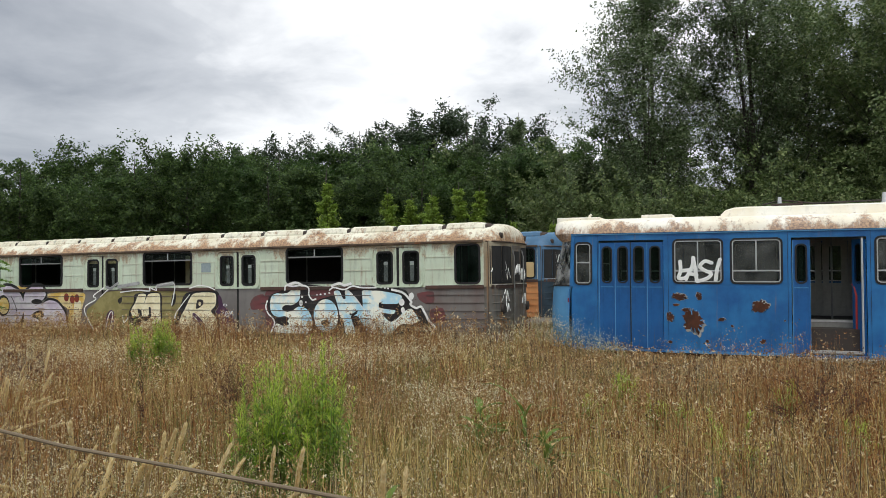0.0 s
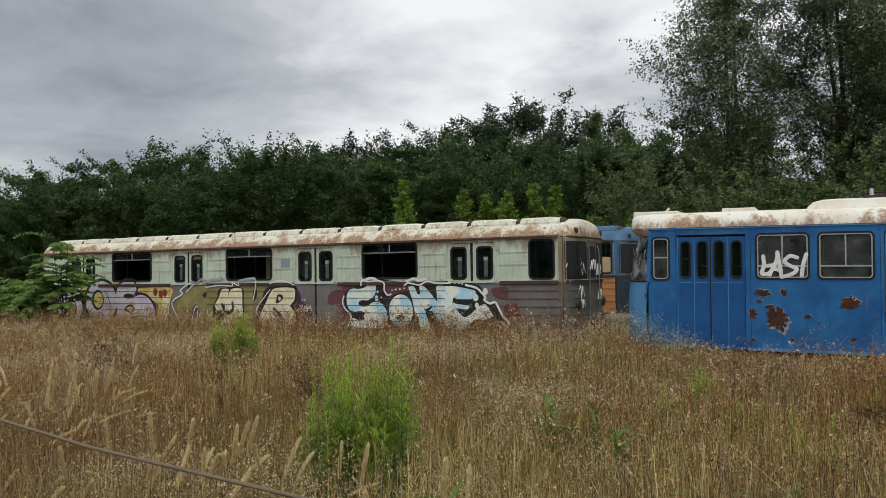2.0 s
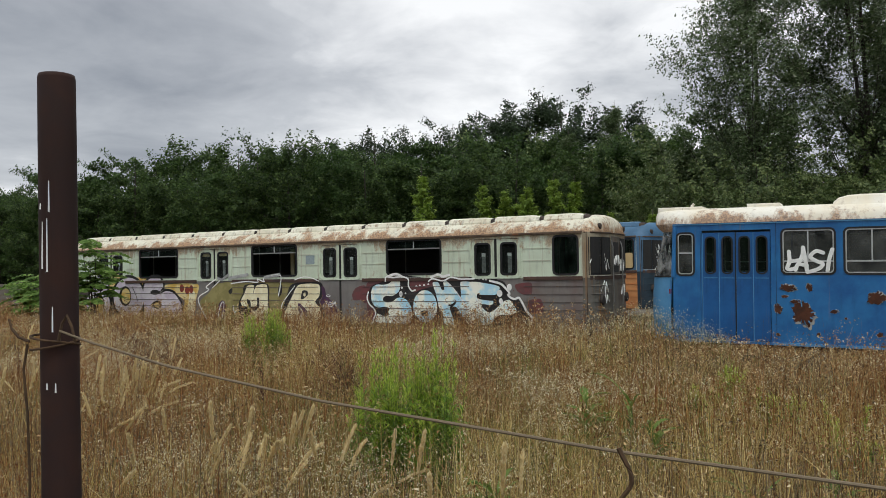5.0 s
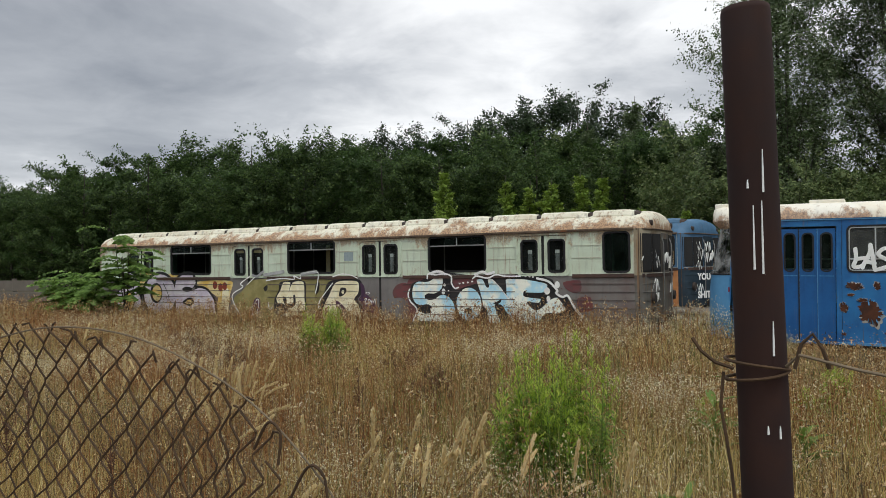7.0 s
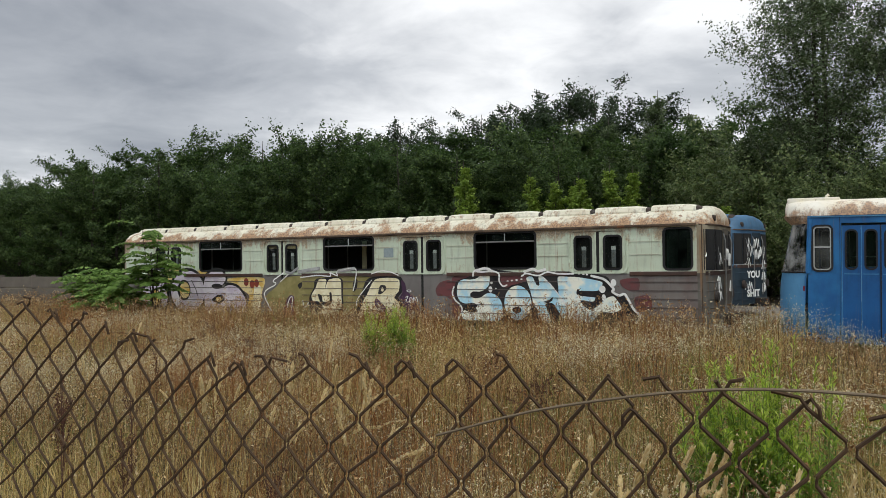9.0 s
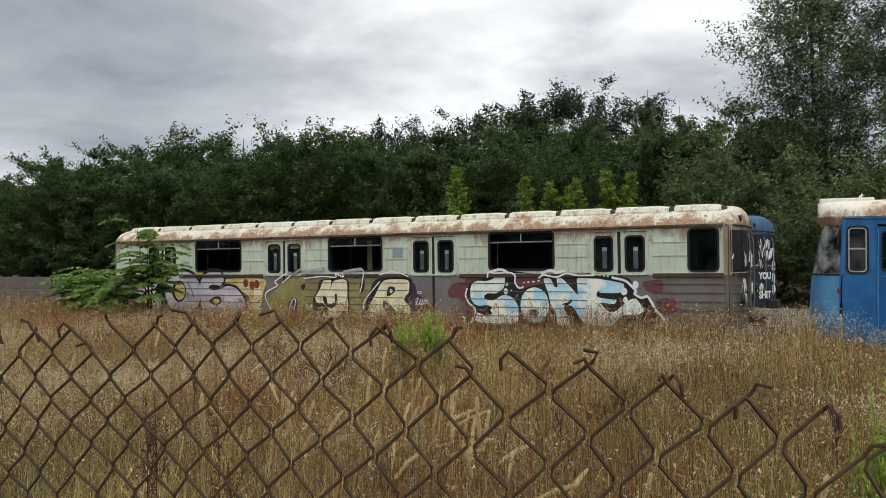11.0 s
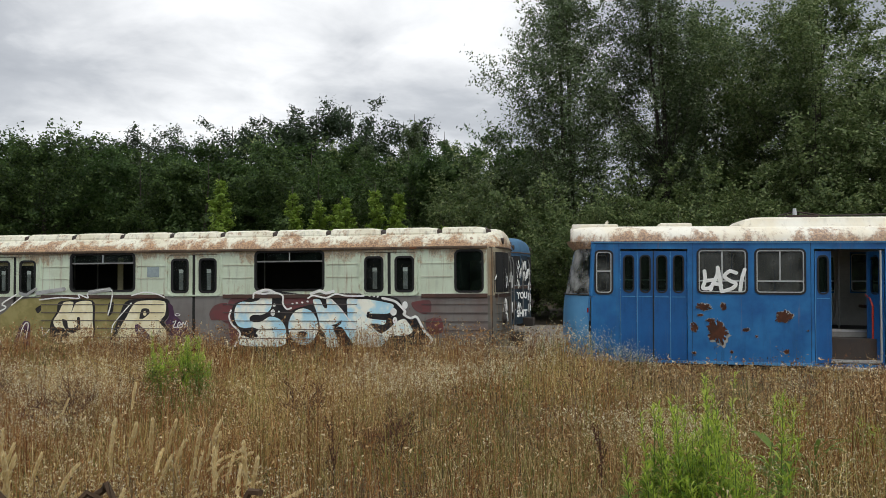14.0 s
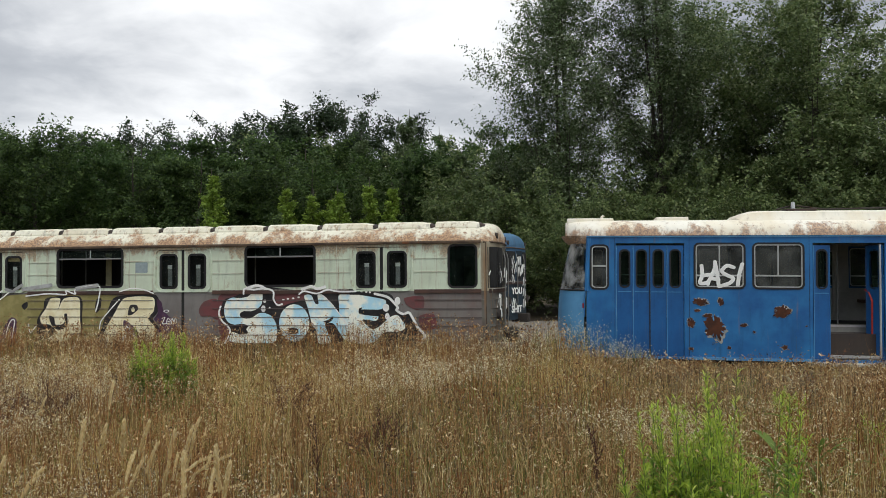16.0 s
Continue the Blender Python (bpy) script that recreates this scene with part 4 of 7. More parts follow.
# ---- trees ----
def rand(seed):
    return np.random.RandomState(seed)


def leaf_cards(centres, size, rs, droop=0.3, narrow=0.6, facing=None):
    """Small bent leaves, each a small triangle, at the given points, turned towards the light outside their clump."""
    n = len(centres)
    d = rs.normal(size=(n, 3)); d[:, 2] -= droop
    if facing is not None:
        f = facing + rs.normal(size=(n, 3)) * 0.55
        f /= np.linalg.norm(f, axis=1)[:, None]
        d -= f * (d * f).sum(1)[:, None]
    d /= np.linalg.norm(d, axis=1)[:, None]
    u = np.cross(d, f) if facing is not None else rs.normal(size=(n, 3))
    u -= d * (u * d).sum(1)[:, None]
    u /= np.linalg.norm(u, axis=1)[:, None]
    s = size * (0.6 + 0.8 * rs.rand(n))[:, None]
    nrm = np.cross(d, u)
    a = centres - d * s * 0.5
    b = centres + u * s * narrow * 0.5 + nrm * s * 0.12
    c = centres + d * s * 0.5
    e = centres - u * s * narrow * 0.5 + nrm * s * 0.12
    V = np.stack([a, (b + c) * 0.5 + (b - e) * 0.22, (e + c) * 0.5 - (b - e) * 0.22 + nrm * s * 0.1], 1).reshape(-1, 3)
    F = np.arange(3 * n).reshape(-1, 3)
    return V, F


def branchy(name, label, height, width, seed, leaves, size, mat, base=0.1, shape="column", limbs=70, rise=50.0, loose=0.03, trunk=0.14, stems=1, group="trees of the wood", category="tree"):
    """A tree whose leaves hang along twigs on rising limbs, so that its outline is feathery and full of gaps."""
    rs = rand(seed)
    t = thing(name, label, category, group)
    profs = {"column": lambda h: np.clip((1.04 - h) * 2.2, 0.10, 1) * np.clip(0.55 + 0.9 * h, 0, 1),
             "oval": lambda h: math.sqrt(max(1 - ((h - 0.50) / 0.56) ** 2, 0.03)),
             "spire": lambda h: max(1.1 * (1 - h) ** 0.8, 0.07),
             "flat": lambda h: min(0.45 + 0.75 * h, 1.0) * (1 - 0.9 * max(h - 0.88, 0) * 6)}
    prof = profs[shape]
    bm = bmesh.new()
    P0, P1 = [], []
    for st in range(stems):
        az = rs.rand() * 6.28
        top = Vector((math.cos(az), math.sin(az), 0)) * (width * 0.16 if stems > 1 else height * 0.02) + Vector((0, 0, height * rs.uniform(0.86, 0.98)))
        sway = Vector((rs.normal(), rs.normal(), 0)) * height * 0.012
        spine = [top * k + sway * math.sin(k * 5) for k in np.linspace(0, 1, 8)]
        tube(bm, spine, [trunk * (1 - k) ** 0.85 + 0.012 for k in np.linspace(0, 1, 8)], 7)
        for i in range(limbs):
            h = base + (0.94 - base) * ((i + rs.rand()) / limbs) ** 0.9
            k = min(h, 0.97) * 7
            j = min(int(k), 6)
            p = spine[j].lerp(spine[j + 1], k - j)
            a = rs.rand() * 6.28
            L = width / 2 * float(prof(h)) * rs.uniform(0.55, 1.15)
            el = radians(rise + 12 * rs.normal())
            d = Vector((math.cos(a) * math.cos(el), math.sin(a) * math.cos(el), math.sin(el)))
            L /= max(math.cos(el), 0.45)
            start = p - Vector((0, 0, L * math.sin(el) * 0.55))
            start.z = max(start.z, 0.15)
            end = start + d * L
            mid = start.lerp(end, 0.5) + Vector((0, 0, -0.06 * L))
            r = max(0.010, trunk * 0.30 * (1 - h))
            tube(bm, [start, mid, end], [r, r * 0.65, 0.006], 4, False)
            for q in range(9):
                u = 0.22 + 0.78 * rs.rand() ** 0.8
                o = start.lerp(end, u)
                w = (d * 0.5 + Vector((rs.normal(), rs.normal(), rs.normal() * 0.6 + 0.15))).normalized()
                P0.append(o)
                P1.append(o + w * L * rs.uniform(0.14, 0.34) * (1.15 - 0.5 * u))
            P0.append(start.lerp(end, 0.7)); P1.append(end + d * 0.15 * L)
    part("trunk", bm, M_BARK, t, smooth=True)
    P0, P1 = np.array(P0), np.array(P1)
    wt = np.linalg.norm(P1 - P0, axis=1) ** 0.7
    pick = rs.choice(len(P0), size=leaves, p=wt / wt.sum())
    u = rs.rand(leaves)[:, None]
    P = P0[pick] + (P1 - P0)[pick] * u + rs.normal(size=(leaves, 3)) * height * loose * np.array([0.5, 0.5, 0.38])
    P[:, 2] = np.maximum(P[:, 2], 0.1)
    out = P * np.array([1.0, 1.0, 0.0]) / (width * 0.5) * 0.5 + np.array([0, 0, 0.7])
    V, F = leaf_cards(P, size, rs, facing=out / np.linalg.norm(out, axis=1)[:, None])
    fast("crown", V, F, mat, t)
    return t


M_LEAF_WOOD = leafy("dark_wood_leaves", [(0.0, (0.026, 0.048, 0.015)), (0.5, (0.054, 0.096, 0.026)), (1.0, (0.13, 0.195, 0.052))], 0.42, 0.6, (0.22, (0.042, 0.092, 0.02)))
M_LEAF_PINE = leafy("black_green_pine_needles", [(0.0, (0.018, 0.035, 0.014)), (0.6, (0.032, 0.058, 0.022)), (1.0, (0.055, 0.085, 0.032))], 0.25, 0.6)
M_LEAF_POPLAR = leafy("grey_green_poplar_leaves", [(0.0, (0.055, 0.090, 0.034)), (0.6, (0.105, 0.150, 0.062)), (0.92, (0.18, 0.23, 0.115)), (1.0, (0.36, 0.40, 0.29))], 0.40, 0.42)
M_LEAF_DENSE = leafy("dark_poplar_leaves", [(0.0, (0.055, 0.090, 0.028)), (0.6, (0.112, 0.160, 0.052)), (1.0, (0.24, 0.285, 0.115))], 0.40, 0.5)
M_LEAF_TALL = leafy("mid_green_poplar_leaves", [(0.0, (0.075, 0.120, 0.040)), (0.6, (0.155, 0.215, 0.075)), (0.93, (0.28, 0.33, 0.15)), (1.0, (0.40, 0.44, 0.28))], 0.42, 0.45)
M_LEAF_LIME = leafy("light_green_leaves", [(0.0, (0.13, 0.21, 0.030)), (0.6, (0.22, 0.33, 0.045)), (1.0, (0.34, 0.44, 0.09))], 0.4, 0.5)
M_LEAF_BUSH = leafy("green_bush_leaves", [(0.0, (0.09, 0.17, 0.035)), (0.6, (0.17, 0.29, 0.06)), (1.0, (0.28, 0.41, 0.11))], 0.4, 0.5)


def put(t, x, y, s=1.0, rz=0.0, sz=None):
    t.location = (x, y, ground_z(x, y) - 0.05)
    t.rotation_euler = (0, 0, radians(rz))
    t.scale = (s, s, sz or s)
    return t


def again(t, x, y, s, rz, sz=None):
    c = copy_thing(t, pose(x, y, ground_z(x, y) - 0.05, 0, 0, rz))
    c.scale = (s, s, sz or s)
    return c


def build_wood():
    wood = "dark green robinia tree at the edge of the wood"
    kinds = [branchy("tree", wood, 10, 7.6, 11 + i, 24000, 0.21, M_LEAF_WOOD, 0.04, sh, 64, el, 0.030) for i, (sh, el) in enumerate((("oval", 24), ("flat", 18), ("oval", 34), ("flat", 28)))]
    pine = branchy("pine_tree", "black-green pine with a rounded crown", 11, 4.6, 19, 18000, 0.17, M_LEAF_PINE, 0.25, "oval", 60, 40, 0.026, group="pines behind the wood")
    rs = rand(5)
    spots = []
    # front row along the tracks, a second and a third row behind
    for x in np.arange(-104, -1, 4.2):
        spots.append((x + rs.uniform(-1.2, 1.2), 26.5 + rs.uniform(-1.5, 1.5) + max(0, (-30 - x) * 0.12), rs.uniform(0.86, 1.02)))
    for x in np.arange(-110, 4, 4.6):
        spots.append((x + rs.uniform(-1.5, 1.5), 33 + rs.uniform(-1.5, 1.5) + max(0, (-30 - x) * 0.14), rs.uniform(1.06, 1.24)))
    for x in np.concatenate([np.arange(-118, -34, 9), np.arange(-34, -1, 5.5)]):
        spots.append((x + rs.uniform(-2, 2), 42 + rs.uniform(-2, 2) + max(0, (-30 - x) * 0.14), rs.uniform(1.08, 1.2)))
    for i, (x, y, s) in enumerate(spots):
        s *= np.interp(x, [-60, -46, -36, -30, -24, -14, -8], [1.10, 1.14, 1.10, 1.07, 0.98, 0.95, 0.96])
        k = kinds[i % 4]
        if i < 4:
            put(k, x, y, s, rs.uniform(0, 360))
        else:
            again(k, x, y, s, rs.uniform(0, 360), s * rs.uniform(0.90, 1.10))
    put(pine, -17.5, 40.0, 1.42, 10)
    for i, (x, s) in enumerate(((-21.5, 1.36), (-25.0, 1.36), (-29.5, 1.32), (-14.2, 1.42), (-33.0, 1.33), (-11.5, 1.36), (-19.4, 1.34), (-37.5, 1.32))):
        again(pine, x, 40.5 + 1.5 * (i % 3), s, 67 * i)
    # more wood on the other side of the path, mirrored in the window panes
    for i, x in enumerate(np.arange(-34, 52, 6.5)):
        again(kinds[i % 4], x, -52 - 2.5 * (i % 2), rs.uniform(0.9, 1.15), rs.uniform(0, 360))


def build_poplars():
    label = "tall grey-green poplar with a loose crown"
    a = branchy("poplar_tree", label, 18, 7.2, 31, 62000, 0.14, M_LEAF_POPLAR, 0.10, "column", 60, 60, 0.017, 0.13, 2, "tall poplars")
    b = branchy("poplar_tree", "tall dense dark green tree behind the tram", 16, 9.5, 32, 72000, 0.155, M_LEAF_TALL, 0.04, "column", 56, 48, 0.018, 0.13, 2, "tall poplars")
    c = branchy("poplar_tree", "slender poplar with a pointed top", 13, 5.0, 33, 30000, 0.14, M_LEAF_POPLAR, 0.06, "spire", 80, 54, 0.018, 0.12, 1, "tall poplars")
    put(a, 2.2, 18.0, 1.0, 20, 1.0)
    put(b, 11.2, 17.0, 1.0, 70)
    put(c, -7.6, 30.0, 1.0, 0)
    for t, x, y, s, rz, sz in ((a, 6.2, 18.6, 1.0, 160, 1.0), (b, 9.4, 22.5, 1.05, 200, 1.05), (b, 15.4, 17.5, 1.0, 300, 0.72), (b, 20.4, 21, 1.0, 30, 0.60), (a, 12.6, 20.5, 0.95, 90, 0.80),
                               (b, 23.5, 19, 0.95, 110, 0.56), (a, 28, 23, 1.1, 250, 0.7), (c, -4.9, 29, 0.92, 140, 0.88), (c, -10.4, 30.5, 0.95, 60, 0.90), (b, -1.6, 20.5, 0.72, 80, 0.50), (c, -1.2, 19.5, 0.9, 20, 0.62), (c, -3.2, 24, 1.1, 220, 0.7)):
        again(t, x, y, s, rz, sz)


def build_bushes():
    lime = branchy("young_tree", "young light green tree behind the railway car", 8.2, 2.6, 51, 7500, 0.16, M_LEAF_LIME, 0.2, "spire", 46, 52, 0.02, 0.05, 1, "young trees")
    put(lime, -15.0, 20.0, 1.0)
    for x, y, s, rz in ((-10.6, 18.4, 0.86, 70), (-9.3, 17.8, 0.80, 200), (-7.6, 17.0, 0.80, 10), (-6.2, 16.4, 0.83, 120), (-5.0, 16.0, 0.80, 300), (-8.6, 18.5, 0.78, 250), (-2.4, 12.5, 0.55, 40), (-0.6, 11.5, 0.52, 90)):
        again(lime, x, y, s, rz)
    dark = branchy("bush", "dense dark green bush under the poplars", 4.6, 5.4, 61, 26000, 0.13, M_LEAF_DENSE, 0.02, "oval", 44, 42, 0.03, 0.05, 2, "bushes under the poplars", "bush")
    put(dark, 2.4, 13.5, 1.0)
    for x, y, s, rz in ((5.6, 13.2, 1.05, 50), (9.2, 13.0, 1.0, 130), (12.8, 13.6, 1.1, 220), (16.5, 14.5, 1.15, 300), (20.5, 15, 1.2, 20), (3.6, 16.5, 1.2, 70), (8.0, 16.2, 1.2, 160), (0.2, 16.8, 1.2, 250), (-2.0, 23.0, 1.5, 10), (3.0, 23.5, 0.95, 100), (8.4, 24.5, 1.5, 200), (12.0, 24.0, 1.8, 320), (17.0, 25.5, 1.8, 80), (-20.0, 37.0, 2.1, 40), (-14.0, 37.5, 2.15, 170), (-8.5, 37.0, 2.0, 290)):
        again(dark, x, y, s, rz)
    ash_bush(-13.75, -1.45, 3.1, 1.25, 58, 71, "tall ash-leaved sapling growing against the railway car")
    ash_bush(-15.0, -1.9, 2.0, 1.5, 90, 72, "green ash-leaved bush growing beside the railway car")
    ash_bush(-16.3, -1.3, 1.9, 1.4, 80, 73, "green ash-leaved bush growing beside the railway car")


def ash_bush(x, y, height, spread, fronds, seed, label):
    """Thin stems that carry long arching leaves, each of many paired leaflets."""
    rs = rand(seed)
    t = thing("ash_bush", label, "bush", "bushes by the car", (x, y, ground_z(x, y)))
    bm = bmesh.new()
    C, D, S = [], [], []
    stems = []
    for k in range(5):
        a = rs.rand() * 6.28
        tip = Vector((math.cos(a) * spread * 0.35, math.sin(a) * spread * 0.3, height * rs.uniform(0.6, 0.9)))
        tube(bm, [(0.05 * k - 0.1, 0, 0), tip * 0.5 + Vector((0, 0, 0.05)), tip], [0.018, 0.013, 0.006], 6, False)
        stems.append(tip)
    for i in range(fronds):
        tip = stems[i % 5]
        o = tip * rs.uniform(0.35, 1.0)
        a = rs.rand() * 6.28
        L = rs.uniform(0.45, 0.85)
        d = Vector((math.cos(a), math.sin(a), 0))
        side = Vector((-math.sin(a), math.cos(a), 0))
        up = rs.uniform(0.35, 0.9)
        run = [o + d * L * u * spread * 0.9 + Vector((0, 0, up * L * u - 0.85 * up * L * u * u * 1.1)) for u in np.linspace(0, 1, 11)]
        tube(bm, run, [0.005 * (1 - 0.07 * j) for j in range(11)], 4, False)
        for j in range(2, 11):
            for sgn in (-1, 1):
                for _ in range(2):
                    C.append(run[j] + side * sgn * 0.06 + Vector((0, 0, -0.01)) + d * rs.uniform(-0.03, 0.03))
                    D.append((side * sgn + d * 0.35 + Vector((0, 0, -0.25 + 0.15 * rs.normal()))).normalized())
                    S.append(rs.uniform(0.14, 0.21))
    part("stem", bm, M_BARK, t)
    C, D, S = np.array(C), np.array(D), np.array(S)[:, None]
    w = np.cross(D, rs.normal(size=D.shape) * 0.7 + np.array([0.2, -0.9, 0.7])); w /= np.linalg.norm(w, axis=1)[:, None]
    V = np.stack([C - D * S * 0.45, C + w * S * 0.23, C + D * S * 0.55, C - w * S * 0.23 + np.array([0, 0, 0.01])], 1).reshape(-1, 3)
    fast("foliage", V, np.arange(len(V)).reshape(-1, 4), M_LEAF_BUSH, t)["kind"] = "stuff"


build_wood()
build_poplars()
build_bushes()


# ---- graffiti on the pale green car ----
def spray(name, c, c2, scale=3.0):
    a = Mat(name, 0.45)
    f, d, fine = a.noise(scale, 3), a.noise(6.0, 6, (1.5, 1, 0.4)), a.noise(60, 3)
    col = a.mix(a.band(f, 0.42, 0.6), c, c2)
    col = a.mix(a.times(a.band(d, 0.55, 0.8), 0.3), col, tuple(v * 0.55 for v in c2))
    a.colour(a.mix(a.times(a.band(fine, 0.62, 0.8), 0.2), col, (0.2, 0.16, 0.13)))
    return a.m


M_PALEBLUE = spray("pale_blue_spray", (0.93, 0.95, 0.84), (0.46, 0.76, 0.90), 2.2)
M_INK = spray("black_spray", (0.012, 0.012, 0.014), (0.03, 0.028, 0.028))
M_CHALK = spray("white_spray", (0.88, 0.89, 0.87), (0.78, 0.79, 0.77))
M_CREAMINK = spray("cream_spray", (0.92, 0.86, 0.62), (0.82, 0.74, 0.47))
M_OLIVE = spray("olive_spray", (0.25, 0.22, 0.08), (0.33, 0.29, 0.12))
M_PURPLE = spray("dark_purple_spray", (0.06, 0.025, 0.06), (0.10, 0.05, 0.10))
M_LILAC = spray("lilac_spray", (0.62, 0.55, 0.66), (0.74, 0.70, 0.76))
M_YELLOW = spray("ochre_spray", (0.72, 0.48, 0.12), (0.80, 0.68, 0.36))
M_REDINK = spray("red_spray", (0.26, 0.05, 0.03), (0.2, 0.04, 0.03))
M_MAROON = spray("old_maroon_paint", (0.17, 0.055, 0.058), (0.13, 0.06, 0.06))
M_GREYSPRAY = spray("grey_spray", (0.30, 0.31, 0.31), (0.45, 0.46, 0.46))
DEPTH = {"n": 0}
LAYERS = (-0.0012, -0.0028, -0.0044, -0.0060, -0.0080, -0.0100)


def lift(layer):
    DEPTH["n"] += 1
    return LAYERS[layer] - 0.00001 * DEPTH["n"]


def closed_curve(pts, steps=5, tight=0.75):
    """A run round control points that keeps the corners fairly crisp."""
    p = [Vector((*q, 0)) for q in pts]
    n, out = len(p), []
    for i in range(n):
        a, b, c, d = p[i - 1], p[i], p[(i + 1) % n], p[(i + 2) % n]
        m0, m1 = (c - a) * 0.5 * tight, (d - b) * 0.5 * tight
        for k in range(steps):
            t = k / steps
            out.append(b * (2 * t ** 3 - 3 * t * t + 1) + m0 * (t ** 3 - 2 * t * t + t) + c * (3 * t * t - 2 * t ** 3) + m1 * (t ** 3 - t * t))
    return out


def paint_area(run, mat, y, name):
    bm = bmesh.new()
    vs = [bm.verts.new((v.x, y, v.y)) for v in run]
    for tri in geometry.tessellate_polygon([[Vector((v.x, v.y, 0)) for v in run]]):
        bm.faces.new([vs[i] for i in tri])
    return part(name, bm, mat, CAR)


def grown(run, by):
    n, out = len(run), []
    area = sum(run[i - 1].x * run[i].y - run[i].x * run[i - 1].y for i in range(n))
    for i in range(n):
        d = (run[(i + 1) % n] - run[i - 1]).normalized()
        out.append(run[i] + Vector((d.y, -d.x, 0)) * (by if area > 0 else -by))
    return out


def shape(pts, mat, layer, outline=0.0):
    """A sprayed area, with a black outline under it where asked."""
    run = closed_curve(pts)
    if outline:
        paint_area(grown(run, outline), M_INK, lift(layer - 1), "graffiti_outline")
    paint_area(run, mat, lift(layer), "graffiti_fill")


def disc(c, rx, rz, mat, layer, outline=0.0):
    run = [Vector((c[0] + rx * math.cos(a), c[1] + rz * math.sin(a), 0)) for a in np.linspace(0, 2 * math.pi, 24, endpoint=False)]
    if outline:
        paint_area(grown(run, outline), M_INK, lift(layer - 1), "graffiti_outline")
    paint_area(run, mat, lift(layer), "graffiti_dot")


def line(pts, r, mat):
    """A thin sprayed line; it also runs over the belt rail."""
    high = max(z for _, z in pts) > 1.45
    part("graffiti_line", stroke(bmesh.new(), pts, r, (-0.0315 if high else -0.0115) - 0.00001 * DEPTH["n"], 0.0008, 5), mat, CAR)
    DEPTH["n"] += 1


# pale blue lettering on black
shape([(-5.11, 1.36), (-4.92, 1.49), (-4.56, 1.44), (-4.56, 0.52), (-5.03, 0.46)], M_MAROON, 0)
shape([(-4.51, 1.56), (-4.02, 1.63), (-3.39, 1.56), (-2.89, 1.58), (-1.90, 1.56), (-1.29, 1.46), (-1.19, 1.26), (-1.14, 1.13), (-1.01, 1.07), (-0.85, 1.07), (-0.77, 0.84), (-0.56, 0.60), (-0.64, 0.47), (-1.91, 0.44), (-3.90, 0.43), (-4.79, 0.44), (-4.84, 0.68), (-4.99, 0.90), (-5.04, 1.15), (-4.95, 1.36), (-4.66, 1.45)], M_INK, 1)
shape([(-3.79, 1.50), (-3.20, 1.54), (-3.16, 1.36), (-3.52, 1.26), (-3.67, 1.20), (-3.77, 1.26)], M_MAROON, 2)
shape([(-4.10, 1.51), (-4.28, 1.52), (-4.43, 1.42), (-4.60, 1.39), (-4.77, 1.40), (-4.90, 1.34), (-4.96, 1.19), (-4.95, 1.00), (-4.87, 0.87), (-4.73, 0.82), (-4.54, 0.84), (-4.41, 0.79), (-4.46, 0.72), (-4.41, 0.64), (-4.60, 0.61), (-4.78, 0.66), (-4.84, 0.48), (-4.66, 0.43), (-4.28, 0.43), (-3.92, 0.43), (-3.79, 0.48), (-3.76, 0.66), (-3.79, 0.86), (-3.90, 1.01), (-4.05, 1.07), (-4.18, 1.06), (-4.33, 0.97), (-4.48, 0.95), (-4.59, 0.99), (-4.60, 1.06), (-4.51, 1.11), (-4.33, 1.11), (-4.18, 1.18), (-4.10, 1.29)], M_PALEBLUE, 3)
disc((-3.38, 0.86), 0.338, 0.395, M_PALEBLUE, 3)
disc((-3.40, 0.69), 0.113, 0.072, M_INK, 4)
shape([(-3.16, 1.43), (-3.01, 1.45), (-2.91, 1.27), (-2.84, 1.27), (-2.86, 1.45), (-2.74, 1.45), (-2.52, 1.24), (-2.35, 1.00), (-2.22, 0.81), (-2.13, 0.65), (-2.05, 0.49), (-2.25, 0.49), (-2.40, 0.69), (-2.52, 0.85), (-2.70, 0.85), (-2.64, 0.65), (-2.57, 0.44), (-2.84, 0.44), (-2.89, 0.70), (-2.99, 0.82), (-3.03, 1.00), (-3.08, 1.18)], M_PALEBLUE, 3)
shape([(-2.74, 0.89), (-2.62, 0.93), (-2.52, 1.00), (-2.54, 0.92), (-2.64, 0.86)], M_INK, 4)
shape([(-2.39, 1.45), (-2.12, 1.45), (-1.90, 1.44), (-1.39, 1.34), (-1.44, 1.18), (-1.54, 1.14), (-1.93, 1.14), (-1.92, 1.05), (-1.56, 1.02), (-1.59, 0.91), (-1.88, 0.93), (-1.78, 0.80), (-1.66, 0.73), (-1.52, 0.79), (-1.30, 0.98), (-1.14, 1.03), (-1.03, 0.91), (-0.96, 0.77), (-1.12, 0.68), (-1.42, 0.67), (-1.66, 0.45), (-2.09, 0.45), (-2.17, 0.65), (-2.37, 1.00), (-2.39, 1.24)], M_PALEBLUE, 3)
shape([(-1.95, 1.17), (-1.89, 1.17), (-1.89, 1.12), (-1.51, 1.05), (-1.51, 1.00), (-1.94, 1.05)], M_INK, 4)
disc((-1.38, 1.18), 0.072, 0.082, M_CHALK, 4)
disc((-1.35, 1.00), 0.048, 0.070, M_CHALK, 4)
disc((-4.07, 1.16), 0.051, 0.073, M_CHALK, 4)
disc((-4.04, 1.32), 0.033, 0.036, M_CHALK, 4)
disc((-3.93, 1.18), 0.021, 0.020, M_CHALK, 4)
disc((-1.13, 1.32), 0.060, 0.082, M_CHALK, 4)
disc((-3.62, 1.35), 0.028, 0.021, M_CHALK, 4)
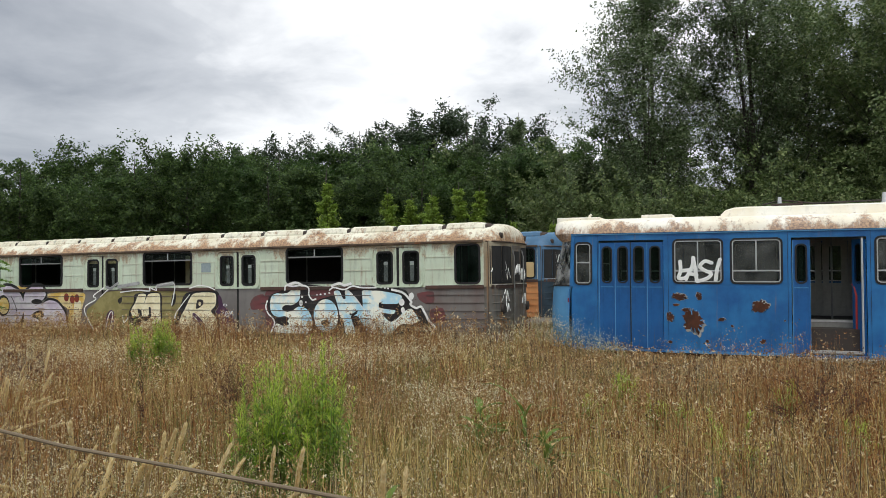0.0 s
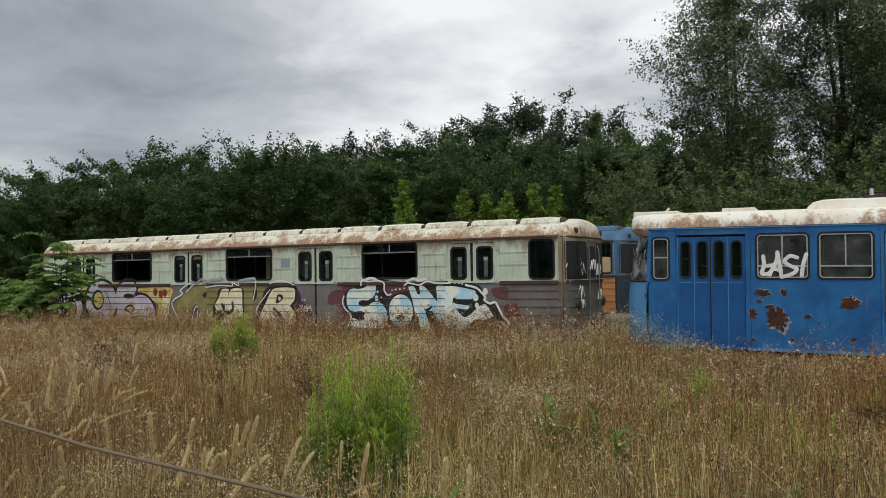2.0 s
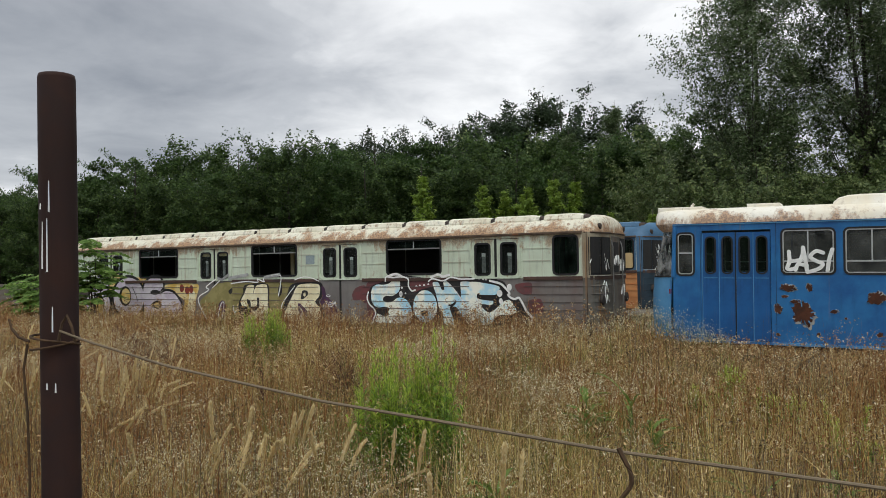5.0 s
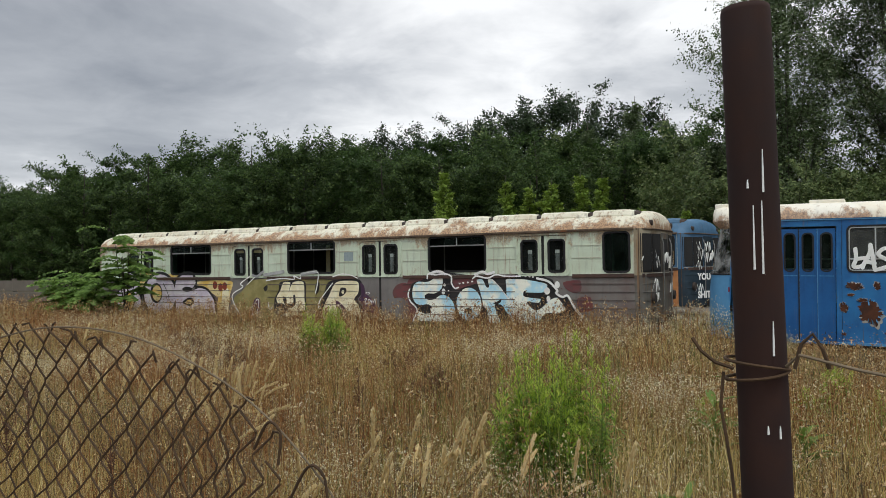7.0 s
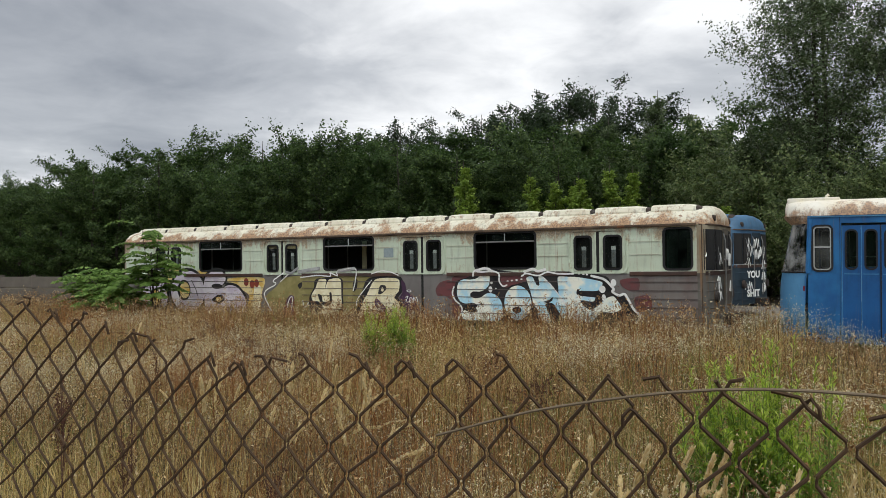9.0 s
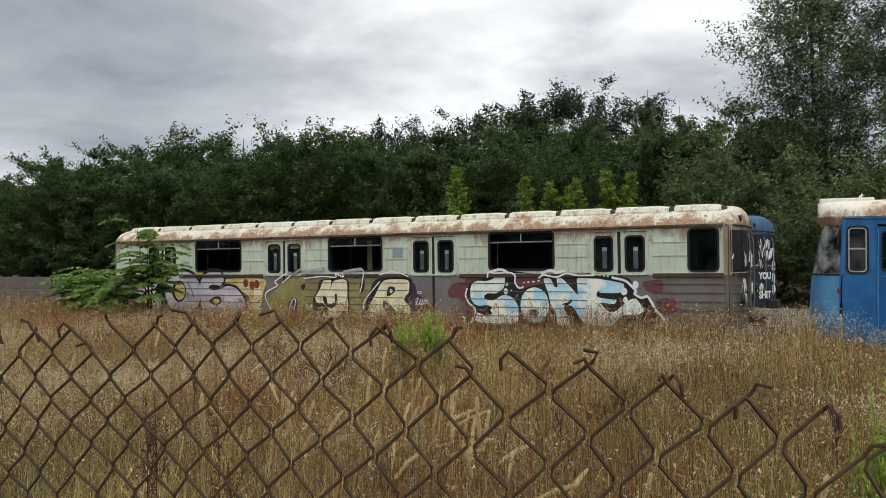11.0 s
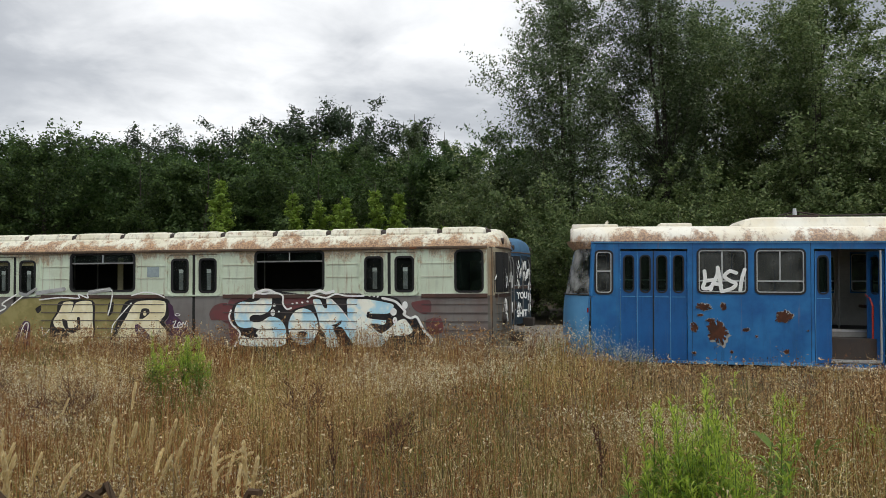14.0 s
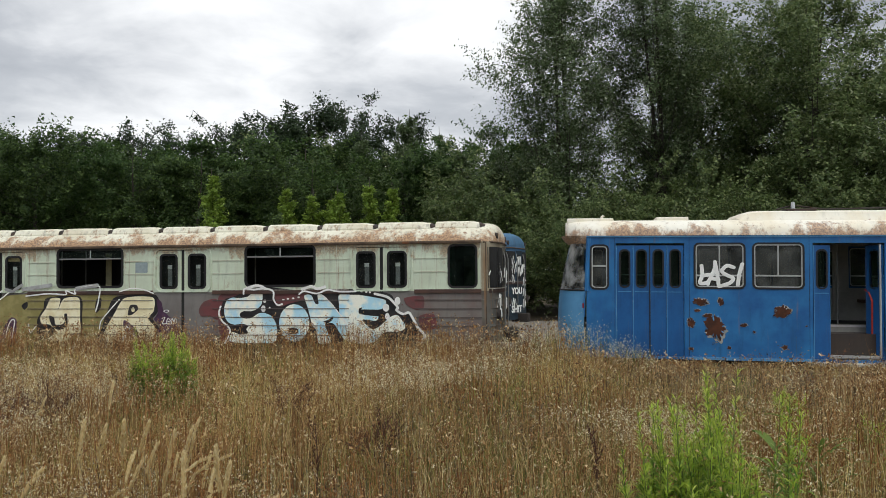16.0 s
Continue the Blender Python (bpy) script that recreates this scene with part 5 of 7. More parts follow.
disc((-3.52, 1.37), 0.028, 0.020, M_CHALK, 4)
disc((-3.40, 1.38), 0.028, 0.021, M_CHALK, 4)
disc((-3.28, 1.40), 0.028, 0.020, M_CHALK, 4)
disc((-1.90, 1.52), 0.027, 0.020, M_CHALK, 4)
disc((-1.80, 1.51), 0.027, 0.020, M_CHALK, 4)
disc((-1.72, 1.50), 0.026, 0.020, M_CHALK, 4)
disc((-1.61, 1.47), 0.026, 0.020, M_CHALK, 4)
line([(-4.94, 0.43), (-4.83, 0.66), (-4.87, 0.78), (-5.01, 0.90), (-5.08, 1.06), (-5.04, 1.21)], 0.020, M_CHALK)
line([(-4.51, 1.48), (-4.48, 1.59), (-4.28, 1.57), (-4.02, 1.59), (-3.84, 1.53), (-3.83, 1.36), (-3.74, 1.24), (-3.64, 1.26)], 0.020, M_CHALK)
line([(-4.43, 1.60), (-4.25, 1.65), (-4.12, 1.64), (-4.02, 1.59)], 0.030, M_CHALK)
line([(-3.19, 1.57), (-2.99, 1.63), (-2.86, 1.58), (-2.69, 1.62)], 0.030, M_CHALK)
line([(-3.26, 1.47), (-3.14, 1.53), (-2.86, 1.48), (-2.64, 1.56), (-2.39, 1.52), (-2.02, 1.52)], 0.018, M_CHALK)
line([(-1.61, 1.47), (-1.34, 1.40), (-1.19, 1.27), (-1.12, 1.18), (-1.15, 1.13), (-1.01, 1.05), (-0.89, 1.08), (-0.81, 0.97), (-0.70, 0.77), (-0.56, 0.61), (-0.64, 0.47)], 0.026, M_CHALK)
line([(-2.74, 1.44), (-2.52, 1.22), (-2.32, 0.97), (-2.17, 0.74)], 0.012, M_CHALK)
# cream and olive lettering
shape([(-10.38, 1.41), (-9.03, 1.47), (-7.30, 1.41), (-7.40, 0.59), (-8.28, 0.45), (-10.32, 0.42)], M_OLIVE, 1)
shape([(-10.33, 1.41), (-9.76, 1.41), (-9.74, 0.43), (-10.06, 0.43), (-10.04, 0.91), (-10.25, 0.73), (-10.40, 0.42), (-10.71, 0.42), (-10.97, 0.92), (-10.64, 1.17)], M_OLIVE, 2)
shape([(-10.25, 0.82), (-10.11, 0.97), (-9.97, 0.89), (-10.00, 0.43), (-10.15, 0.42), (-10.13, 0.74), (-10.28, 0.42), (-10.40, 0.42)], M_PURPLE, 3)
shape([(-9.85, 1.24), (-9.71, 1.32), (-9.70, 1.21), (-9.78, 1.14)], M_INK, 3)
shape([(-9.21, 1.41), (-8.39, 1.43), (-8.34, 0.97), (-8.34, 0.62), (-8.55, 0.56), (-8.73, 0.40), (-9.24, 0.45), (-9.45, 0.57), (-9.45, 0.93), (-9.30, 1.17)], M_INK, 2)
shape([(-9.12, 1.39), (-8.88, 1.39), (-8.93, 1.15), (-8.79, 1.39), (-8.42, 1.40), (-8.39, 0.97), (-8.38, 0.64), (-8.55, 0.62), (-8.68, 0.43), (-9.18, 0.48), (-8.97, 0.64), (-9.15, 0.81), (-9.33, 0.82), (-9.38, 0.97), (-9.24, 1.17)], M_CREAMINK, 3)
shape([(-9.15, 1.01), (-9.03, 0.96), (-9.00, 0.82), (-8.88, 0.80), (-8.77, 0.87), (-8.78, 1.04), (-8.71, 1.04), (-8.70, 0.80), (-8.85, 0.69), (-9.03, 0.73), (-9.13, 0.88)], M_INK, 4)
shape([(-7.99, 1.37), (-7.87, 1.39), (-7.89, 1.18), (-7.99, 1.07), (-8.02, 1.20)], M_INK, 3)
shape([(-7.51, 1.43), (-6.56, 1.46), (-6.51, 1.11), (-6.63, 0.94), (-6.51, 0.79), (-6.48, 0.64), (-6.61, 0.44), (-7.90, 0.42), (-7.87, 0.71), (-7.72, 1.11)], M_INK, 2)
shape([(-7.30, 1.40), (-6.63, 1.41), (-6.61, 1.11), (-6.75, 0.96), (-6.60, 0.79), (-6.57, 0.63), (-6.68, 0.47), (-7.78, 0.43), (-7.72, 0.78), (-7.56, 1.04)], M_CREAMINK, 3)
shape([(-7.17, 1.24), (-7.01, 1.24), (-6.99, 1.14), (-7.13, 1.03), (-7.23, 1.03)], M_INK, 4)
disc((-7.10, 1.14), 0.043, 0.052, M_CREAMINK, 5)
shape([(-7.33, 0.90), (-7.23, 0.88), (-7.00, 0.68), (-6.95, 0.46), (-7.11, 0.43), (-7.21, 0.59), (-7.32, 0.72)], M_PURPLE, 4)
shape([(-6.54, 1.36), (-6.43, 1.31), (-6.37, 1.11), (-6.14, 0.90), (-6.00, 0.60), (-6.51, 0.66), (-6.46, 0.79), (-6.60, 0.93), (-6.51, 1.07)], M_PURPLE, 2)
line([(-6.41, 0.95), (-6.34, 0.97), (-6.40, 0.84), (-6.30, 0.84)], 0.010, M_CHALK)
line([(-6.27, 0.88), (-6.21, 0.90), (-6.27, 0.95), (-6.30, 0.84), (-6.20, 0.83)], 0.010, M_CHALK)
line([(-6.19, 0.83), (-6.17, 0.95), (-6.13, 0.88), (-6.09, 0.96), (-6.06, 0.84)], 0.010, M_CHALK)
disc((-6.31, 1.11), 0.070, 0.031, M_CHALK, 3)
disc((-6.31, 1.11), 0.048, 0.017, M_PURPLE, 4)
line([(-10.33, 1.57), (-10.69, 1.36), (-10.60, 1.26), (-11.02, 1.00), (-10.68, 0.42)], 0.018, M_CHALK)
line([(-10.16, 1.53), (-10.44, 1.33)], 0.014, M_CHALK)
line([(-10.25, 0.49), (-10.19, 0.74), (-10.10, 0.91), (-10.02, 0.87), (-10.09, 0.49)], 0.013, M_CHALK)
line([(-9.72, 1.45), (-9.15, 1.50), (-8.73, 1.48), (-8.73, 1.57), (-8.49, 1.49), (-8.48, 1.60), (-7.93, 1.68), (-7.92, 1.37), (-7.99, 1.11)], 0.016, M_CHALK)
line([(-8.46, 1.61), (-8.21, 1.65), (-7.96, 1.68)], 0.045, M_GREYSPRAY)
line([(-9.79, 1.60), (-9.41, 1.65), (-9.10, 1.69)], 0.045, M_GREYSPRAY)
line([(-10.23, 1.60), (-10.07, 1.56), (-9.98, 1.61), (-9.82, 1.70)], 0.035, M_GREYSPRAY)
line([(-7.43, 1.37), (-7.67, 1.12), (-7.87, 0.89), (-7.91, 0.71)], 0.014, M_CHALK)
line([(-7.41, 1.54), (-7.12, 1.61), (-6.83, 1.58), (-6.61, 1.50)], 0.014, M_CHALK)
line([(-9.67, 0.83), (-9.62, 0.63), (-9.48, 0.77)], 0.012, M_CHALK)
line([(-7.43, 0.43), (-7.18, 0.66), (-7.26, 0.79)], 0.012, M_CHALK)
line([(-7.18, 0.66), (-7.03, 0.53), (-7.03, 0.43)], 0.012, M_CHALK)
# lilac lettering
shape([(-12.52, 1.40), (-11.08, 1.44), (-11.12, 1.05), (-11.26, 0.47), (-11.79, 0.46), (-11.61, 0.96)], M_YELLOW, 1)
shape([(-11.41, 1.18), (-11.17, 1.18), (-11.22, 0.47), (-11.44, 0.46)], M_CREAMINK, 2)
shape([(-15.27, 1.44), (-14.68, 1.79), (-14.31, 1.61), (-14.81, 1.28)], M_YELLOW, 1)
shape([(-13.70, 1.64), (-13.22, 1.64), (-13.34, 1.37)], M_YELLOW, 1)
disc((-15.37, 1.41), 0.384, 0.282, M_LILAC, 3, 0.060)
disc((-15.37, 1.39), 0.206, 0.159, M_INK, 4)
disc((-15.48, 0.82), 0.589, 0.441, M_LILAC, 3, 0.060)
disc((-15.43, 0.82), 0.258, 0.300, M_INK, 4)
disc((-15.40, 0.82), 0.181, 0.247, M_YELLOW, 5)
disc((-14.04, 1.04), 0.699, 0.617, M_LILAC, 3, 0.085)
disc((-14.19, 1.08), 0.269, 0.310, M_INK, 4)
disc((-14.16, 1.08), 0.208, 0.241, M_YELLOW, 5)
shape([(-13.27, 1.50), (-12.96, 1.66), (-12.66, 1.64), (-12.50, 1.42), (-12.62, 1.25), (-12.87, 1.19), (-12.69, 1.14), (-12.36, 1.24), (-12.05, 1.17), (-11.78, 0.91), (-11.72, 0.64), (-11.81, 0.47), (-13.23, 0.44), (-13.32, 0.61), (-13.37, 1.03), (-13.36, 1.32)], M_LILAC, 3, 0.070)
disc((-12.85, 1.20), 0.208, 0.075, M_INK, 4)
shape([(-13.06, 0.80), (-12.83, 0.94), (-12.64, 0.94), (-12.57, 0.81), (-12.74, 0.69)], M_INK, 4)
disc((-12.78, 0.82), 0.115, 0.067, M_YELLOW, 5)
disc((-11.71, 1.32), 0.088, 0.114, M_REDINK, 4)
disc((-11.49, 1.26), 0.088, 0.113, M_REDINK, 4)
disc((-11.32, 1.29), 0.087, 0.114, M_REDINK, 4)
line([(-13.87, 1.37), (-13.70, 1.11), (-13.63, 0.93)], 0.012, M_INK)
# maroon patches of old paint
shape([(-5.55, 1.15), (-5.42, 1.32), (-5.13, 1.36), (-5.11, 0.93), (-5.29, 1.00), (-5.50, 1.00)], M_MAROON, 0)
disc((-1.03, 1.24), 0.012, 0.011, M_MAROON, 0)
shape([(-0.98, 1.38), (-0.60, 1.42), (-0.58, 1.18), (-0.76, 1.14), (-0.94, 1.24)], M_MAROON, 0)
shape([(-0.68, 1.00), (-0.37, 1.05), (-0.32, 0.77), (-0.61, 0.72)], M_MAROON, 0)

M_NOTICE = plain("faded_notice", (0.30, 0.37, 0.39), 0.6)
part("notice_plate", plate(bmesh.new(), -7.05, -6.76, 1.95, 2.18, 0.02, -0.008, 0.0), M_NOTICE, CAR, "faded blue-grey notice on the side")


# ---- scribbles and damage on the tram and on the blue car ----
def scribble(owner, pts, r, y):
    part("scribble", stroke(bmesh.new(), pts, r, y, 0.0015, 6), M_CHALK, owner)


SCRIB = ([(4.82, 1.98), (4.83, 1.80), (4.79, 1.66), (4.92, 1.67), (4.99, 1.78), (5.05, 1.92), (5.06, 2.05)], [(5.06, 2.05), (5.10, 1.80), (5.12, 1.63)], [(4.93, 1.64), (4.98, 1.74), (5.12, 1.72)],
         [(5.39, 1.95), (5.27, 1.98), (5.18, 1.88), (5.28, 1.80), (5.38, 1.75), (5.33, 1.67), (5.21, 1.62), (5.13, 1.60)], [(5.54, 2.01), (5.49, 1.84), (5.46, 1.63)], [(4.86, 1.80), (5.02, 1.82)])
for i, pts in enumerate(SCRIB):
    scribble(TRAM, pts, 0.034, TY - 0.008 - 0.0004 * i)


def flake(x, z, w, h, seed):
    """Paint peeled off: a ragged hole down to rust with pale curled edges."""
    rs = rand(seed)
    n = 56
    a = np.linspace(0, 2 * math.pi, n, endpoint=False)
    p = rs.rand(4) * 6.28
    k = 0.80 + 0.10 * np.sin(2 * a + p[0]) + 0.09 * np.sin(5 * a + p[1]) + 0.07 * np.sin(11 * a + p[2]) + 0.22 * rs.rand(n)
    shift = rs.normal(size=2) * 0.10
    for name, s, y, m in (("bare_primer", 1.03, -0.0025, M_PRIMER), ("rust_patch", 1.0, -0.0045, M_RUSTPATCH)):
        bm = bmesh.new()
        kk = k * s
        sx, sz = (shift if s > 1 else (0, 0))
        vs = [bm.verts.new((x + w * (math.cos(t) * q + sx), TY + y, z + h * (math.sin(t) * q + sz))) for t, q in zip(a, kk)]
        c = bm.verts.new((x, TY + y - 0.001, z))
        for i in range(n):
            bm.faces.new((vs[i], vs[(i + 1) % n], c))
        part(name, bm, m, TRAM, "rust where the blue paint has peeled off" if s == 1.0 else "")
    for i in rs.permutation(n)[:16]:
        p0, p1 = (Vector((x + w * math.cos(a[j % n]) * k[j % n], TY - 0.004, z + h * math.sin(a[j % n]) * k[j % n])) for j in (i, i + 1))
        out = Vector((0, -0.035, 0)) + (Vector((x, TY, z)) - p0) * rs.uniform(-0.15, 0.45)
        bm = bmesh.new()
        q = [bm.verts.new(v) for v in (p0, p1, p1 + out * 0.8, p0 + out)]
        bm.faces.new(q)
        part("curled_paint", bm, M_BLUE2 if i % 2 else M_PRIMER, TRAM)


M_PRIMER = plain("pale_primer", (0.36, 0.36, 0.33), 0.8)
M_RUSTPATCH = painted("deep_rust", (0.10, 0.036, 0.018), (0.045, 0.022, 0.016), 0.3, 0.0, 0.95, 0.5, 6.0)
FLAKES = ((5.05, 0.84, 0.205, 0.224), (4.80, 1.31, 0.147, 0.077), (5.16, 1.32, 0.061, 0.077), (4.63, 0.92, 0.073, 0.101), (6.22, 1.14, 0.152, 0.129),
          (5.56, 0.89, 0.067, 0.041), (6.64, 0.89, 0.022, 0.018), (6.27, 0.50, 0.049, 0.052), (4.74, 1.15, 0.057, 0.030), (5.74, 0.77, 0.028, 0.024),
          (4.92, 1.06, 0.085, 0.042), (4.63, 0.44, 0.051, 0.029), (5.30, 0.47, 0.033, 0.035))
for i, f in enumerate(FLAKES):
    flake(f[0], f[1], f[2] * 1.0, f[3] * 1.0, 100 + i)


def nose_scribble(owner, mid, y0, z0, size, seed, kind):
    """White tags on the flat of a cab end, seen from +x."""
    rs = rand(seed)
    x = LEN1 + 0.36
    n = 7
    zs = [z0 + size * (0.5 if i % 2 else -0.5) * (0.6 + 0.5 * rs.rand()) for i in range(n)]
    ys = [mid + y0 + size * 0.33 * (i - n / 2) + 0.03 * rs.normal() for i in range(n)]
    bm = bmesh.new()
    tube(bm, [(x - 0.16 * (abs(yy - mid) / 1.2) ** 3, yy, zz) for yy, zz in zip(ys, zs)], 0.014, 5)
    part("scribble", bm, M_CHALK, owner)


def nose_word(owner, mid, word, y0, z0, size, tilt=0.0):
    """A white sprayed word on a cab end, read from +x."""
    cu = bpy.data.curves.new("scribble", "FONT")
    cu.body, cu.size, cu.extrude, cu.offset, cu.resolution_u = word, size, 0.002, 0.010, 3
    cu.materials.append(M_CHALK)
    ob = new("scribble", cu)
    ob.parent = owner
    ob.location = (LEN1 + 0.352 - 0.05 * (abs(y0) / 0.9) ** 2, mid + y0, z0)
    ob.rotation_euler = (radians(90), radians(tilt), radians(90 - 24 * y0 * -1 if abs(y0) > 0.5 else 90))


for mid, owner, spots in ((5.35, FAR, ((-0.75, 2.2, 0.3), (-0.55, 1.95, 0.34), (-0.7, 1.62, 0.24), (-0.6, 0.98, 0.22), (0.0, 2.15, 0.25), (0.05, 1.85, 0.26), (0.55, 1.9, 0.34), (0.75, 1.55, 0.3), (0.7, 1.2, 0.25), (0.75, 0.9, 0.26))),
                          (1.35, CAR, ((-0.95, 2.0, 0.3), (-0.75, 1.82, 0.3), (-0.8, 1.3, 0.26), (-0.75, 1.05, 0.2), (0.1, 1.9, 0.22), (0.6, 1.8, 0.26), (0.7, 1.2, 0.25)))):
    for i, (y0, z0, size) in enumerate(spots):
        nose_scribble(owner, mid, y0, z0, size, 200 + i, 0)
nose_word(FAR, 5.35, "YOU", -0.72, 1.20, 0.26)
nose_word(FAR, 5.35, "SHIT", -0.74, 0.68, 0.27)


# ---- concrete fence beyond the cars ----
def concrete_fence():
    m = plain("weathered_concrete", (0.15, 0.132, 0.11), 0.9, 0, 0.35, 2.0)
    f = thing("concrete_fence", "low grey concrete slab fence with posts", "fence")
    slab = bmesh.new()
    box(slab, 0, 1.96, -0.03, 0.03, 0, 0.40, 0.012)
    me = part("slab", slab, m, f).data
    first = True
    for i in range(9):
        x = -21.0 - 2.05 * i
        for k in range(3):
            z = 0.20 + 0.435 * k
            ob = f.children[0] if first else new("slab", me)
            first = False
            ob.parent = f
            ob.location = (x, 0.9 + 0.06 * i, z)
        part("post", boxes((x + 1.965, x + 2.045, 0.82 + 0.06 * i, 0.98 + 0.06 * i, 0, 1.54), bevel=0.01), m, f)


concrete_fence()


# ---- rusty post, wire and chain-link fence in front of the camera ----
def post_and_wire():
    p = thing("fence_post", "rusty brown steel pipe post with white paint drips", "post")
    base, top = Vector((4.995, -15.45, -0.1)), Vector((4.947, -15.438, 2.096))
    bm = bmesh.new()
    tube(bm, [base.lerp(top, k) for k in (0, 0.3, 0.6, 0.8, 0.95, 0.997, 1.0)], [0.0300, 0.0296, 0.0292, 0.0288, 0.0288, 0.0286, 0.0275], 28)
    part("pipe", bm, M_POST, p, smooth=True)
    rs = rand(9)
    for a, z0, z1 in ((-62, 1.92, 1.87), (-88, 1.855, 1.78), (-70, 1.86, 1.775), (-55, 1.72, 1.68), (-95, 1.885, 1.875), (-75, 1.60, 1.59), (-48, 1.60, 1.585), (-100, 1.33, 1.32)):
        k = (z1 - base.z) / (top.z - base.z)
        c = base.lerp(top, k)
        d = Vector((math.cos(radians(a)), math.sin(radians(a)), 0))
        e = c + d * 0.0293
        part("paint_drip", tube(bmesh.new(), [(e.x, e.y, z0), (e.x, e.y, (z0 + z1) / 2), (e.x, e.y, z1)], [0.0006, 0.0011, 0.0013], 6), M_CHALK, p)
    curls = thing("wire_offcut", "rusty bent wire ends sticking out of the grass", "wire")
    for c in CURLS:
        q = smooth_line(c, 4)
        part("curl", tube(bmesh.new(), [(v.x, -15.75, v.y) for v in q], 0.0016, 6), M_WIRE, curls)
    w = thing("fence_wire", "rusty wire tied round the post", "wire")
    loop = [(4.952 + 0.036 * math.cos(t), -15.445 + 0.036 * math.sin(t), 1.662 + 0.012 * math.sin(t * 0.5)) for t in np.linspace(0, 4 * math.pi, 32)]
    part("knot", tube(bmesh.new(), loop, 0.0019, 6), M_WIRE, w)
    run = [(4.985, -15.46, 1.668), (5.0, -15.47, 1.683), (5.06, -15.465, 1.668), (5.23, -15.462, 1.638), (5.5, -15.46, 1.607), (5.87, -15.46, 1.582), (6.2, -15.46, 1.57), (7.0, -15.47, 1.50), (8.2, -15.5, 1.2), (9.0, -15.5, 0.6), (9.3, -15.5, 0.0)]
    part("strand", tube(bmesh.new(), run, 0.0019, 7), M_SPRING, w)
    part("strand", tube(bmesh.new(), [(4.995, -15.47, 1.667), (5.002, -15.468, 1.695), (5.014, -15.468, 1.707), (5.024, -15.467, 1.69), (5.03, -15.466, 1.668)], 0.0022, 6), M_WIRE, w)
    part("strand", tube(bmesh.new(), [(4.93, -15.475, 1.665), (4.91, -15.48, 1.672), (4.895, -15.482, 1.685), (4.885, -15.48, 1.70)], 0.0022, 6), M_WIRE, w)
    part("strand", tube(bmesh.new(), [(4.918, -15.47, 1.66), (4.915, -15.475, 1.62), (4.925, -15.475, 1.55), (4.935, -15.478, 1.45), (4.93, -15.475, 1.2), (4.94, -15.475, 0.6), (4.95, -15.47, 0.0)], 0.0019, 6), M_WIRE, w)


M_POST = painted("dark_rusty_pipe", (0.022, 0.008, 0.0065), (0.036, 0.0135, 0.0085), 0.10, 0.0, 0.8, 0.5, 14.0)
M_WIRE = painted("rusty_wire", (0.055, 0.032, 0.017), (0.10, 0.058, 0.030), 0.2, 0.0, 0.85, 0.4, 30.0)
M_SPRING = plain("dull_brown_steel_wire", (0.19, 0.145, 0.095), 0.75, 0.1)
CURLS = (((5.960, 1.655), (5.968, 1.635), (5.956, 1.615), (5.959, 1.595), (5.985, 1.59), (6.02, 1.592)), ((5.958, 1.61), (5.93, 1.585), (5.92, 1.54), (5.92, 1.40), (5.93, 0.7), (5.93, 0.0)), ((5.875, 1.605), (5.865, 1.60), (5.855, 1.575), (5.85, 1.42), (5.86, 0.7), (5.86, 0.0)))
post_and_wire()

TOP_X = (0.6, 1.55, 2.09, 2.27, 2.42, 2.57, 2.78, 2.94, 3.36, 3.55, 3.68, 3.94, 4.08, 4.2, 4.29, 4.37, 4.47)
TOP_Z = (1.70, 1.745, 1.785, 1.765, 1.738, 1.715, 1.685, 1.668, 1.692, 1.68, 1.67, 1.635, 1.605, 1.545, 1.45, 1.28, 0.95)


